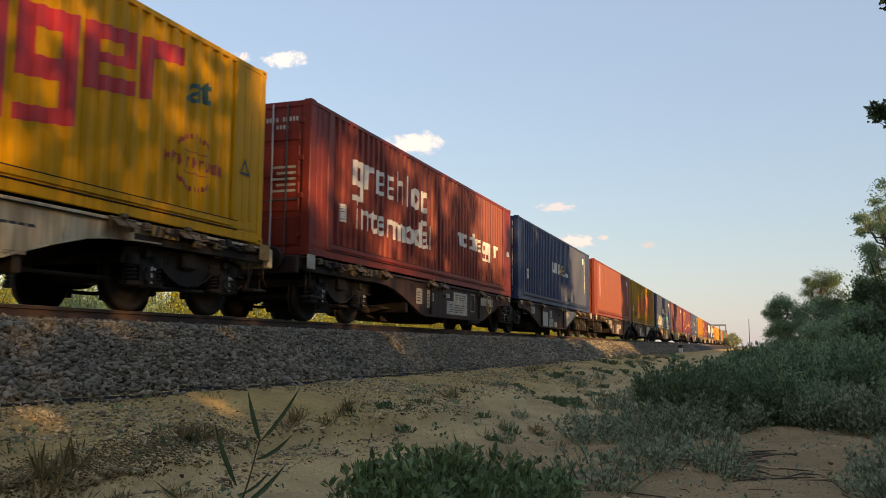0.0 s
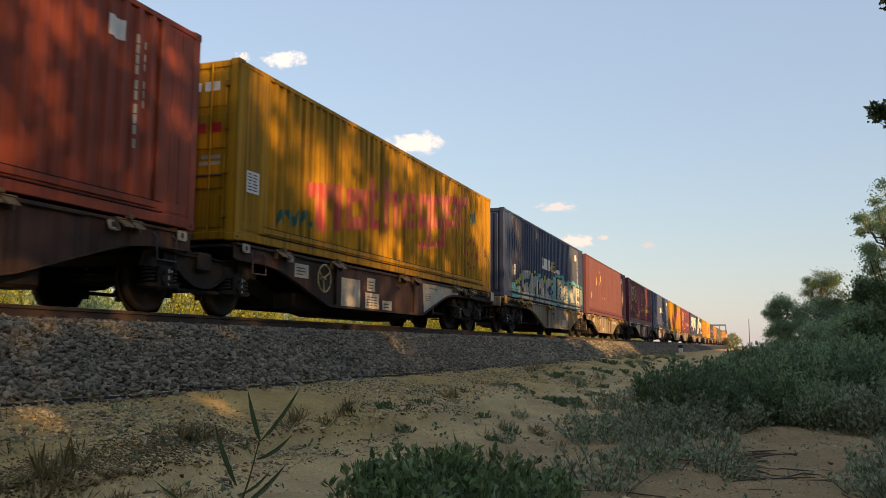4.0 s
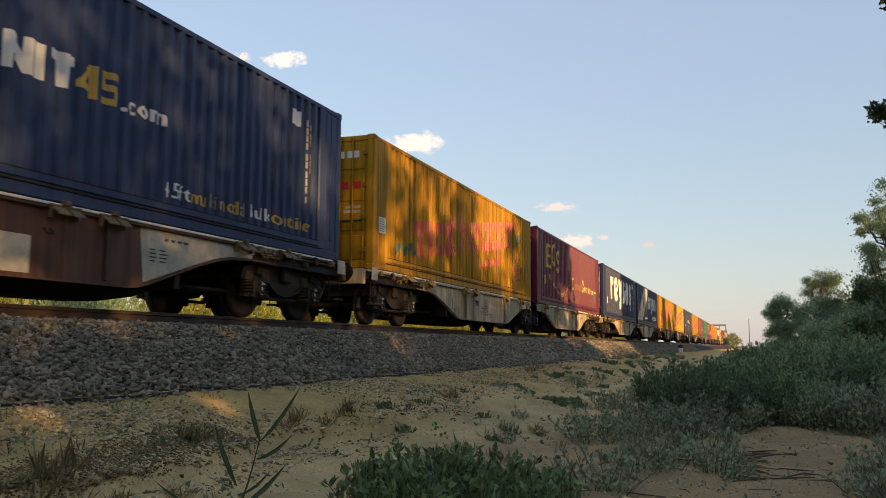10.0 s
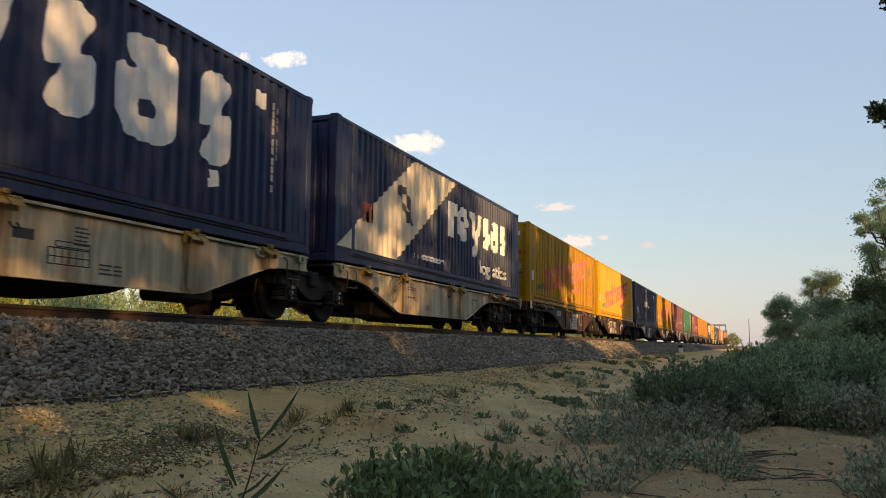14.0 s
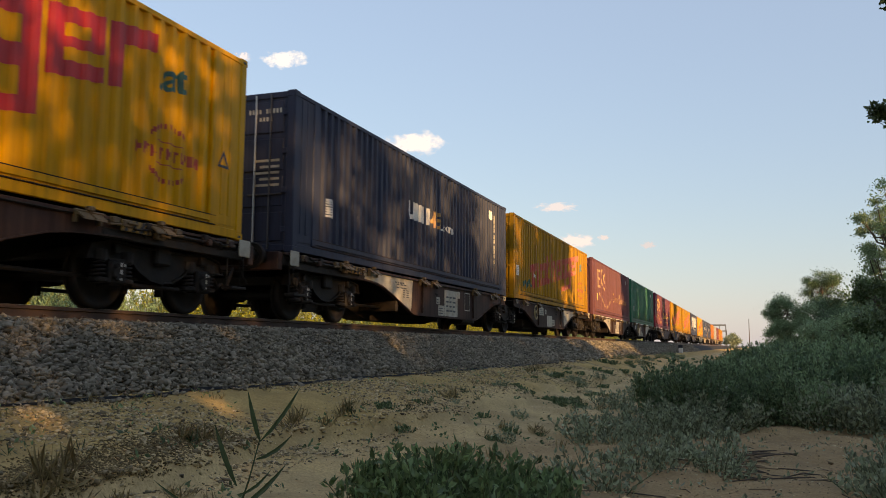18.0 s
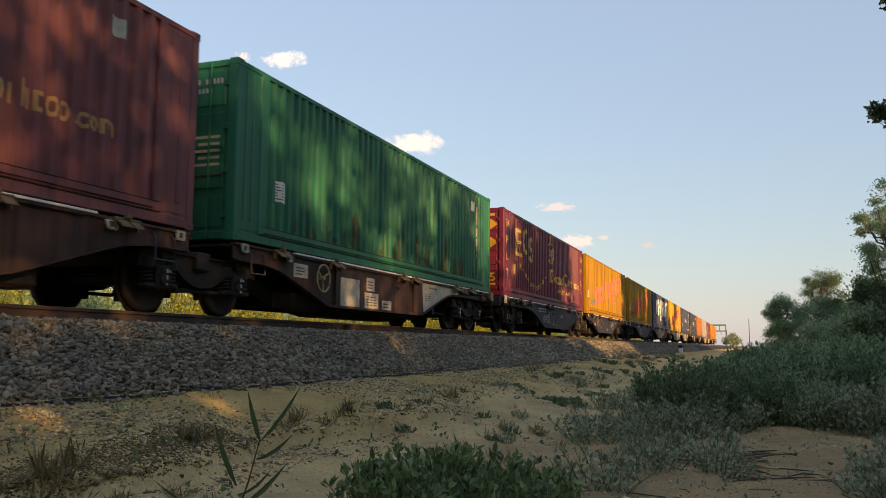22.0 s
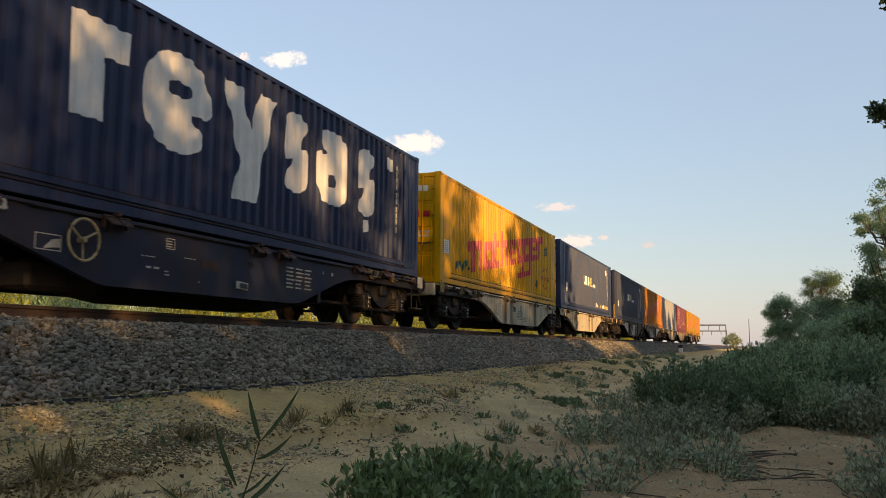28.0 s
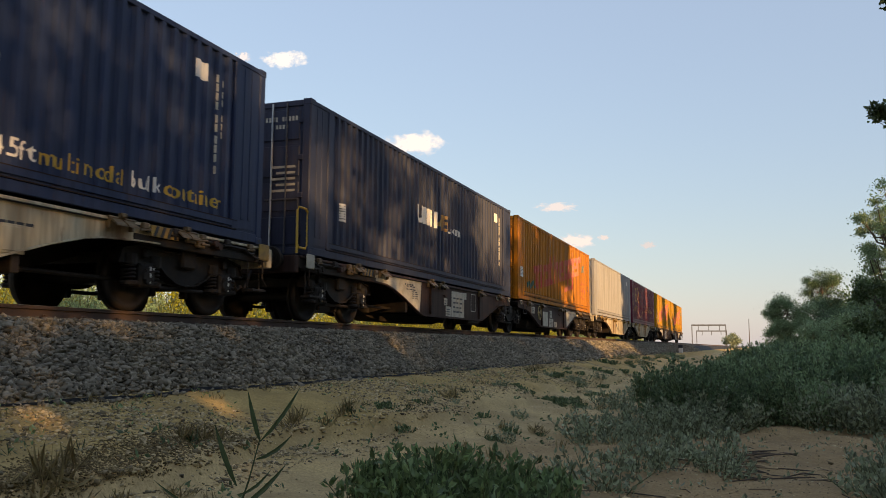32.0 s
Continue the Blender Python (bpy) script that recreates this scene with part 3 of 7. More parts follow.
def sign_shapes(forms, u, v, w, h, gap=0.18, stroke=0.3):
    """A row of plain shapes in place of a sign: o ring, i bar, b block, h tall bar with a block, y drooping block, d ring with a tall bar."""
    row = Glyphs()
    cell = w / len(forms)
    for k, f in enumerate(forms):
        a, b = u + k * cell + cell * gap / 2, u + (k + 1) * cell - cell * gap / 2
        s = (b - a) * stroke
        polys = []
        if f == "o":
            polys += [oval((a + b) / 2, v + h / 2, (b - a) / 2, h / 2), oval((a + b) / 2, v + h / 2, (b - a) / 2 - s, h / 2 - s)]
        elif f == "q":
            polys += [rect(a, v, b, v + h), rect(a + s, v + s, b - s, v + h - s)]
        elif f == "i":
            polys += [rect((a + b) / 2 - s / 2, v, (a + b) / 2 + s / 2, v + h)]
        elif f == "b":
            polys += [oval((a + b) / 2, v + h / 2, (b - a) / 2, h / 2, 20, 4)]
        elif f == "t":
            polys += [[(a, v), (a + s, v), (a + s, v + h - s), (b, v + h - s), (b, v + h), (a, v + h)]]
        elif f == "h":
            polys += [[(a, v), (a + s, v), (a + s, v + h - s), (b - s, v + h - s), (b - s, v), (b, v), (b, v + h), (a + s, v + h), (a + s, v + h * 1.35), (a, v + h * 1.35)]]
        elif f == "y":
            polys += [[(a, v - h * 0.6), (b, v - h * 0.6), (b, v + h), (a, v + h), (a, v), (b - s, v), (b - s, v - h * 0.38), (a, v - h * 0.38)], rect(a + s, v + s, b - s, v + h - s)]
        elif f == "w":
            polys += [rect(a, v, a + s * 0.7, v + h), rect(b - s * 0.7, v, b, v + h), rect((a + b) / 2 - s * 0.35, v, (a + b) / 2 + s * 0.35, v + h * 0.7)]
        elif f == "p":
            polys += [[(a, v), (a + s, v), ((a + b) / 2, v + h * 0.5), (b - s, v), (b, v), ((a + b) / 2 + s * 0.5, v + h), ((a + b) / 2 - s * 0.5, v + h)]]
        elif f == ".":
            polys += [rect(a, v, a + s, v + s)]
        elif f == "n":
            polys += [[(a - s * 0.9, v + h - s * 0.8), (a + s * 0.35, v + h - s * 0.8), (a + s * 0.35, v), (a + s * 1.25, v), (a + s * 1.25, v + h - s * 0.8), (b - s * 0.9, v + h - s * 0.8), (b - s * 0.9, v), (b, v), (b, v + h), (a - s * 0.9, v + h)]]
        elif f == "l":
            m = (a + b) / 2
            polys += [[(m - s * 0.9, v), (b - s * 0.3, v), (b - s * 0.3, v + s * 0.8), (m, v + s * 0.8), (m, v + h - s * 0.8), (b - s * 0.3, v + h - s * 0.8), (b - s * 0.3, v + h), (m, v + h), (m, v + h * 1.3), (m - s * 0.9, v + h * 1.3), (m - s * 0.9, v + h), (a + s * 0.4, v + h), (a + s * 0.4, v + h - s * 0.8), (m - s * 0.9, v + h - s * 0.8)]]
        elif f == "e":
            polys += [[(a, v), (b, v), (b, v + s * 0.75), (a + s, v + s * 0.75), (a + s, v + h * 0.42), (b, v + h * 0.42), (b, v + h), (a, v + h)], rect(a + s, v + h * 0.42 + s * 0.5, b - s * 0.9, v + h - s * 0.75)]
        elif f == "u":
            polys += [[(a, v + h), (a, v + h * 0.22), (a + s * 0.7, v), (b - s * 0.7, v), (b, v + h * 0.22), (b, v + h), (b - s, v + h), (b - s, v + s), (a + s, v + s), (a + s, v + h)]]
        elif f == "z":
            polys += [[(a, v), (a + s * 0.9, v), (a + s * 0.9, v + h * 0.5), (b - s * 0.9, v), (b, v), (b, v + h), (b - s * 0.9, v + h), (b - s * 0.9, v + h * 0.5), (a + s * 0.9, v + h), (a, v + h)]]
        elif f == "c":
            m = (a + b) / 2
            polys += [[(m - s * 0.6, v), (m + s * 0.6, v), (m + s * 0.6, v + h - s * 0.9), (b, v + h - s * 0.9), (b, v + h), (a, v + h), (a, v + h - s * 0.9), (m - s * 0.6, v + h - s * 0.9)]]
        elif f == "k":
            polys += [[(b - s * 1.2, v), (b - s * 0.2, v), (b - s * 0.2, v + h), (b - s * 1.2, v + h), (a, v + h * 0.4), (a, v + h * 0.2), (b - s * 1.2, v + h * 0.2)], [(a + s, v + h * 0.4), (b - s * 1.2, v + h * 0.4), (b - s * 1.2, v + h * 0.68)]]
        elif f == "j":
            polys += [[(a, v), (b - s * 0.5, v), (b, v + h * 0.15), (b, v + h * 0.5), (b - s * 0.5, v + h * 0.62), (a + s, v + h * 0.62), (a + s, v + h * 0.78), (b, v + h * 0.78), (b, v + h), (a, v + h), (a, v + h * 0.42), (b - s, v + h * 0.42), (b - s, v + h * 0.2), (a, v + h * 0.2)]]
        if polys:
            row.append(polys)
    return row


def bars(u, v, w, h, rows, seed=1, cols=1):
    """Lines of unreadable small print."""
    r = random.Random(seed)
    polys = []
    for k in range(rows):
        y = v + h - (k + 0.8) * h / rows
        for c in range(cols):
            x = u + c * w / cols
            polys.append(rect(x, y, x + w / cols * r.uniform(0.55, 0.9), y + 0.38 * h / rows))
    return polys


def container(spec):
    """A 45 ft container at its own origin (middle of its underside), near end at -x, visible side at -y."""
    colour = spec["colour"]
    m = PAINT[colour]
    c = thing("shipping_container", None, spec["label"], "container", "containers on the train")
    h = L / 2
    part("side_panel", cached(("side_panel", colour), lambda: side_sheet(-W / 2, -1), m), c)
    part("side_panel", cached(("far_side_panel", colour), lambda: side_sheet(W / 2, 1), m), c)
    for near in (True, False):
        for s in (-1, 1):
            part("end_panel", cached(("end_panel", colour, near, s), lambda: end_block(near, s), m), c)

    def roof():
        g = Geo().box((-h + 0.1, -W / 2 + 0.06, 2.80), (h - 0.1, W / 2 - 0.06, 2.86))
        for k in range(60):
            x = -h + 0.5 + k * (L - 1.0) / 60
            g.box((x, -W / 2 + 0.12, 2.86), (x + 0.1, W / 2 - 0.12, 2.875))
        return g
    part("roof", cached(("roof", colour), roof, m), c)
    for s in (-1, 1):
        part("top_rail", cached(("top_rail", colour, s), lambda: Geo().box((-h + 0.16, min(s * (W / 2 + 0.004), s * (W / 2 - 0.06)), 2.795), (h - 0.16, max(s * (W / 2 + 0.004), s * (W / 2 - 0.06)), 2.875), 0.008), m), c)

        def bottom():
            g = Geo().box((-h + 0.16, min(s * (W / 2), s * (W / 2 - 0.06)), 0.02), (h - 0.16, max(s * (W / 2 ), s * (W / 2 - 0.06)), 0.155), 0.008)
            g.box((-h + 0.16, min(s * (W / 2 - 0.02), s * (W / 2 - 0.07)), 0.15), (h - 0.16, max(s * (W / 2 - 0.02), s * (W / 2 - 0.07)), 0.21))
            g.box((-h + 0.70, min(s * (W / 2 + 0.006), s * (W / 2 - 0.06)), 0.205), (h - 0.70, max(s * (W / 2 + 0.006), s * (W / 2 - 0.06)), 0.305), 0.01)
            return g
        rail = part("bottom_rail", cached(("bottom_rail", colour, s), bottom, m), c)
        if s < 0:
            # thin dark strips painted in for the shade at the rail's edges
            for z in (0.168, 0.302):
                part("seam", cached(("seam", z), lambda: Geo().box((-h + 0.72, -W / 2 - 0.008, z - 0.007), (h - 0.72, -W / 2 + 0.03, z + 0.007)), GAP_SHADE), rail)
        for e in (-1, 1):
            part("corner_post", cached(("corner_post", colour, s, e), lambda: Geo().box((min(e * h, e * (h - 0.17)), min(s * (W / 2), s * (W / 2 - 0.17)), 0.1), (max(e * h, e * (h - 0.17)), max(s * (W / 2), s * (W / 2 - 0.17)), 2.8), 0.02), m), c)
            part("inner_post", cached(("inner_post", colour, s, e), lambda: Geo().box((min(e * (h - 0.70), e * (h - 0.87)), min(s * (W / 2 + 0.008), s * (W / 2 - 0.1)), 0.16), (max(e * (h - 0.70), e * (h - 0.87)), max(s * (W / 2 + 0.008), s * (W / 2 - 0.1)), 2.88), 0.02), m), c)
            for z0, z1 in ((0.0, 0.118), (2.778, 2.896)):
                def casting():
                    g = Geo().box((min(e * (h + 0.004), e * (h - 0.178)), min(s * (W / 2 + 0.006), s * (W / 2 - 0.162)), z0), (max(e * (h + 0.004), e * (h - 0.178)), max(s * (W / 2 + 0.006), s * (W / 2 - 0.162)), z1), 0.012)
                    return g
                cast = part("corner_casting", cached(("corner_casting", colour, s, e, z0), casting, m), c)
                if s < 0:
                    # no hole is cut: a black block gives the shade inside the slot
                    part("slot", cached(("slot", e, z0), lambda: Geo().box((e * (h - 0.087) - 0.04, -W / 2 - 0.009, z0 + 0.035), (e * (h - 0.087) + 0.04, -W / 2 + 0.02, z0 + 0.085), 0.01), BLACK), cast, None, "black block as the shaded opening of the lifting slot")
    part("underframe", cached(("underframe", "steel"), lambda: Geo().box((-h + 0.1, -W / 2 + 0.08, 0.05), (h - 0.1, W / 2 - 0.08, 0.2)), BOGIE), c)
    part("roof_lug", cached(("roof_lug", colour), lambda: Geo().box((-h + 0.55, -W / 2 + 0.1, 2.87), (-h + 0.95, -W / 2 + 0.55, 2.93), 0.02), m), c)
    # near end with its door leaves
    if spec.get("doors", True):
        for s in (-1, 1):
            def leaf():
                g = Geo()
                y0, y1 = (-W / 2 + 0.17, -0.01) if s < 0 else (0.01, W / 2 - 0.17)
                g.box((-h + 0.035, y0, 0.14), (-h + 0.08, y1, 2.78), 0.006)
                return g
            d = part("door", cached(("door", colour, s), leaf, m), c)
            for z0, z1 in ((0.2, 0.72), (0.82, 1.36), (1.46, 2.04), (2.14, 2.72)):
                y0, y1 = (-W / 2 + 0.17, -0.01) if s < 0 else (0.01, W / 2 - 0.17)
                part("panel", cached(("panel", colour, s, z0), lambda: Geo().box((-h + 0.016, y0 + 0.06, z0), (-h + 0.04, y1 - 0.06, z1), 0.014), m), d)
            for k in (0.3, 0.62):
                y = s * (0.17 + k * 0.95)
                part("locking_bar", cached(("locking_bar", colour, s, k), lambda: Geo().tube([(-h + 0.0, y, 0.06), (-h + 0.0, y, 2.84)], 0.017, 8), m if colour in ("yellow", "ochre", "amber", "maroon", "brown", "green", "orange") else (LOCKBAR if k < 0.5 else BARDARK)), d)
                part("handle", cached(("handle", s, k), lambda: Geo().box((-h - 0.012, y - 0.25, 1.02), (-h + 0.012, y + 0.12, 1.05), 0.004), BARDARK), d)
            for z in (0.4, 1.1, 1.8, 2.5):
                part("hinge", cached(("hinge", colour, s, z), lambda: Geo().box((-h - 0.006, s * (W / 2 - 0.19) - 0.05, z - 0.05), (-h + 0.03, s * (W / 2 - 0.19) + 0.05, z + 0.05), 0.008), m), d)
    else:
        def front():
            g = Geo()
            g.box((-h + 0.05, -W / 2 + 0.15, 0.1), (-h + 0.09, W / 2 - 0.15, 2.8))
            return g
        wall = part("front_wall", cached(("front_wall", colour), front, m), c)
        for k in range(9):
            part("rib", cached(("rib", colour), lambda: Geo().box((-h + 0.01, 0, 0.2), (-h + 0.055, 0.11, 2.72), 0.01), m), wall, pose(0, -W / 2 + 0.22 + k * 0.235, 0))
    part("header", cached(("header", colour), lambda: Geo().box((-h + 0.01, -W / 2 + 0.16, 2.77), (-h + 0.14, W / 2 - 0.16, 2.88), 0.012), m), c)
    part("door_sill", cached(("door_sill", colour), lambda: Geo().box((-h + 0.01, -W / 2 + 0.16, 0.02), (-h + 0.14, W / 2 - 0.16, 0.15), 0.012), m), c)
    part("far_wall", cached(("far_wall", colour), lambda: Geo().box((h - 0.09, -W / 2 + 0.15, 0.1), (h - 0.04, W / 2 - 0.15, 2.85)), m), c)
    for name, edges, material, label in spec.get("marks", lambda: [])():
        if name == "lettering":
            name, edges = "letter", letters(edges)
        for shape in edges if isinstance(edges, Glyphs) else [edges]:
            if len(shape[0]) != 2:
                shape = outline_edges(shape)
            lift = 0.004 + 0.003 * name.count("over_")
            me = decal(shape, lift, 0.008 if name in ("letter", "web_prefix", "web_suffix", "emblem") else 0.02).mesh("painted_mark", material)
            part(name.replace("over_", ""), me, c, None, label)
    for k, (name, shape, material, label) in enumerate(spec.get("end_marks", [])):
        me = cached(("end_mark", id(shape)), lambda: end_paint(shape), material)
        part(name, me, c, None, label)
    return c


# ---- wagons ----
SILL_TOP = -0.035     # heights from the underside of the containers


def platform_outline(outer):
    """Side sill of one half: from the joint (0) to the outer end, in x and z."""
    end = 14.45
    return [(0.55, SILL_TOP), (end - 2.75, SILL_TOP), (end - 2.75, -0.25), (11.2, -0.26), (10.7, -0.285), (10.35, -0.33), (9.8, -0.47), (8.72, -0.81), (8.5, -0.86), (8.3, -0.87), (3.8, -0.87), (3.6, -0.84), (2.1, -0.40), (1.85, -0.34), (1.4, -0.29), (0.55, -0.28)]


def wheelset_geo():
    g = Geo()
    for s in (-1, 1):
        y = s * 0.7525
        g.lathe([(0.0, y - 0.065), (0.12, y - 0.065), (0.15, y - 0.03), (0.36, y - 0.03), (0.38, y - 0.065), (0.46, y - 0.065), (0.46, y + 0.06), (0.38, y + 0.06), (0.36, y + 0.02), (0.15, y + 0.02), (0.12, y + 0.065), (0.0, y + 0.065)] if s < 0 else
                [(0.0, y - 0.065), (0.12, y - 0.065), (0.15, y - 0.02), (0.36, y - 0.02), (0.38, y - 0.06), (0.46, y - 0.06), (0.46, y + 0.065), (0.38, y + 0.065), (0.36, y + 0.03), (0.15, y + 0.03), (0.12, y + 0.065), (0.0, y + 0.065)], 28)
        yf = s * 0.695
        g.lathe([(0.40, yf - 0.014), (0.488, yf - 0.012), (0.488, yf + 0.012), (0.40, yf + 0.014)], 28)
    g.lathe([(0.0, -1.02), (0.07, -1.02), (0.08, -0.82), (0.085, 0), (0.08, 0.82), (0.07, 1.02), (0.0, 1.02)], 14)
    return g


def bogie(parent, x):
    """A two-axle bogie; its origin lies on the rail heads."""
    z0 = RAIL - DECK

    def frame_geo():
        g = Geo()
        for s in (-1, 1):
            y = s * 1.0
            web = [(-1.42, 0.60), (-1.34, 0.78), (-0.95, 0.86), (-0.5, 0.82), (0.5, 0.82), (0.95, 0.86), (1.34, 0.78), (1.42, 0.60), (1.2, 0.62), (0.62, 0.62), (0.46, 0.50), (0.24, 0.40), (0.0, 0.37), (-0.24, 0.40), (-0.46, 0.50), (-0.62, 0.62), (-1.2, 0.62)]
            g.prism(web, y - 0.035, y + 0.035)
            # flanges along the belly and the top of the frame
            for (a, b), (c, d) in zip(web, web[1:]):
                g.add([(a, y - 0.085, b), (c, y - 0.085, d), (c, y + 0.085, d), (a, y + 0.085, b), (a, y - 0.085, b + 0.022), (c, y - 0.085, d + 0.022), (c, y + 0.085, d + 0.022), (a, y + 0.085, b + 0.022)], [(0, 1, 2, 3), (4, 7, 6, 5), (0, 4, 5, 1), (3, 2, 6, 7)])
            g.box((-0.16, y - 0.12, 0.62), (0.16, y + 0.12, 0.90), 0.03)
            for e in (-1, 1):
                # spring pots and their stops on both sides of the axle
                for f in (-1, 1):
                    x = e * 0.9 + f * 0.24
                    g.tube([(x, y, 0.60), (x, y, 0.74)], 0.115, 12)
                    g.tube([(x, y, 0.335), (x, y, 0.375)], 0.125, 12)
                g.box((e * 0.9 - 0.05, y - 0.11, 0.70), (e * 0.9 + 0.05, y + 0.11, 0.83), 0.015)
                g.tube([(e * 0.9, y - s * 0.2, 0.30), (e * 0.52, y - s * 0.2, 0.42), (e * 0.3, y - s * 0.2, 0.70)], 0.022, 6)
                g.box((e * 0.36 - 0.04, y - s * 0.25 - 0.06, 0.22), (e * 0.36 + 0.04, y - s * 0.25 + 0.06, 0.60), 0.015)
            g.tube([(-0.5, y - s * 0.02, 0.33), (0.5, y - s * 0.02, 0.33)], 0.03, 8)
        g.box((-0.3, -1.0, 0.45), (0.3, 1.0, 0.75), 0.03)
        g.box((-1.3, -0.9, 0.62), (-1.18, 0.9, 0.76))
        g.box((1.18, -0.9, 0.62), (1.3, 0.9, 0.76))
        g.tube([(0, 0, 0.6), (0, 0, 0.95)], 0.3, 16)
        return g
    b = part("bogie", cached(("bogie", 0), frame_geo, BOGIE), parent, pose(x, 0, z0))
    for s in (-1, 1):
        w = part("wheelset", cached(("wheelset", 0), wheelset_geo, WHEEL, True), b, pose(s * 0.9, 0, 0.46))
        WHEELS.append(w)
        for t in (-1, 1):
            def box_geo():
                g = Geo().box((-0.15, -0.12, -0.16), (0.15, 0.10, 0.16), 0.03)
                g.lathe([(0.0, -0.15), (0.11, -0.15), (0.12, -0.12)], 14)
                g.box((-0.33, -0.1, -0.14), (0.33, 0.08, -0.07), 0.02)
                for k in range(4):
                    a = math.pi / 4 + k * math.pi / 2
                    g.box((0.09 * math.cos(a) - 0.014, -0.168, 0.09 * math.sin(a) - 0.014), (0.09 * math.cos(a) + 0.014, -0.14, 0.09 * math.sin(a) + 0.014))
                return g
            part("axle_box", cached(("axle_box", 0), box_geo, BOGIE), b, pose(s * 0.9, t * 1.0, 0.46, 0, 0, 0 if t < 0 else 180))
            if t < 0:
                part("paint_mark", cached(("paint_mark", 0), lambda: Geo().box((-0.01, -0.156, 0.07), (0.01, -0.150, 0.125)).box((0.05, -0.156, 0.07), (0.072, -0.150, 0.11)).box((-0.01, -0.156, -0.02), (0.01, -0.150, 0.035)).box((-0.008, -0.156, -0.10), (0.008, -0.150, -0.075)), WHITE), b, pose(s * 0.9 + 0.02, t * 1.0, 0.46), "short white dashes")
            for e in (-1, 1):
                def coil_geo():
                    g = Geo()
                    pts = [(0.085 * math.cos(a), 0.085 * math.sin(a), 0.39 + 0.26 * a / (2 * math.pi * 5)) for a in [k * math.pi / 5 for k in range(51)]]
                    return g.tube(pts, 0.02, 5)
                part("coil_spring", cached(("coil_spring", 0), coil_geo, BOGIE, True), b, pose(s * 0.9 + e * 0.24, t * 1.0, 0.0))
    return b


def ring_geo(r, tube, n=20):
    pts = [(r * math.cos(2 * math.pi * k / n), 0, r * math.sin(2 * math.pi * k / n)) for k in range(n + 1)]
    g = Geo().tube(pts, tube, 6, False)
    g.tube([(0, -0.02, 0), (0, 0.08, 0)], 0.035, 8)
    for k in range(3):
        a = k * math.pi * 2 / 3 + 0.5
        g.tube([(0, 0.03, 0), (r * math.cos(a), 0, r * math.sin(a))], tube * 0.8, 6)
    return g


def bracket_geo():
    """Two tilted plates on a hinge, with their lugs and pins."""
    g = Geo()
    for x0 in (-0.2, 0.02):
        g.add([(x0 + dx, y, z) for dx in (0.0, 0.18) for y, z in ((-0.02, 0.0), (-0.15, -0.10), (-0.155, -0.125), (-0.02, -0.03))], [(0, 1, 2, 3), (4, 7, 6, 5), (0, 4, 5, 1), (1, 5, 6, 2), (2, 6, 7, 3), (3, 7, 4, 0)])
    g.tube([(-0.24, -0.05, -0.02), (0.24, -0.05, -0.02)], 0.018, 6)
    g.box((-0.215, -0.06, -0.16), (-0.19, -0.0, 0.0))
    g.box((0.19, -0.06, -0.16), (0.215, -0.0, 0.0))
    g.box((-0.05, -0.10, -0.01), (0.05, -0.02, 0.05), 0.01)
    return g


WHEELS = []


def outline(g, u0, v0, u1, v1, t=0.014):
    """A painted frame on the sill's near face."""
    for a, b, c, d in ((u0, v0, u1, v0 + t), (u0, v1 - t, u1, v1), (u0, v0 + t, u0 + t, v1 - t), (u1 - t, v0 + t, u1, v1 - t)):
        g.box((a, -1.236, b), (c, -1.233, d))
    return g


def data_grid(cols=6):
    """A ruled load table, 0.28 m high."""
    w = 0.11 * cols
    g = outline(Geo(), 0, 0, w, 0.20)
    for k in range(1, cols):
        g.box((k * 0.11 - 0.006, -1.236, 0.016), (k * 0.11 + 0.006, -1.233, 0.184))
    g.box((0.016, -1.2372, 0.09), (w - 0.016, -1.2362, 0.102))
    return outline(g, 0.11, 0.205, w, 0.28, 0.012)


def print_bars(w, h, rows, seed, cols):
    g = Geo()
    for poly in bars(0, 0, w, h, rows, seed, cols):
        (a, b), _, (c, d), _ = poly
        g.box((a, -1.236, b), (c, -1.233, d))
    return g


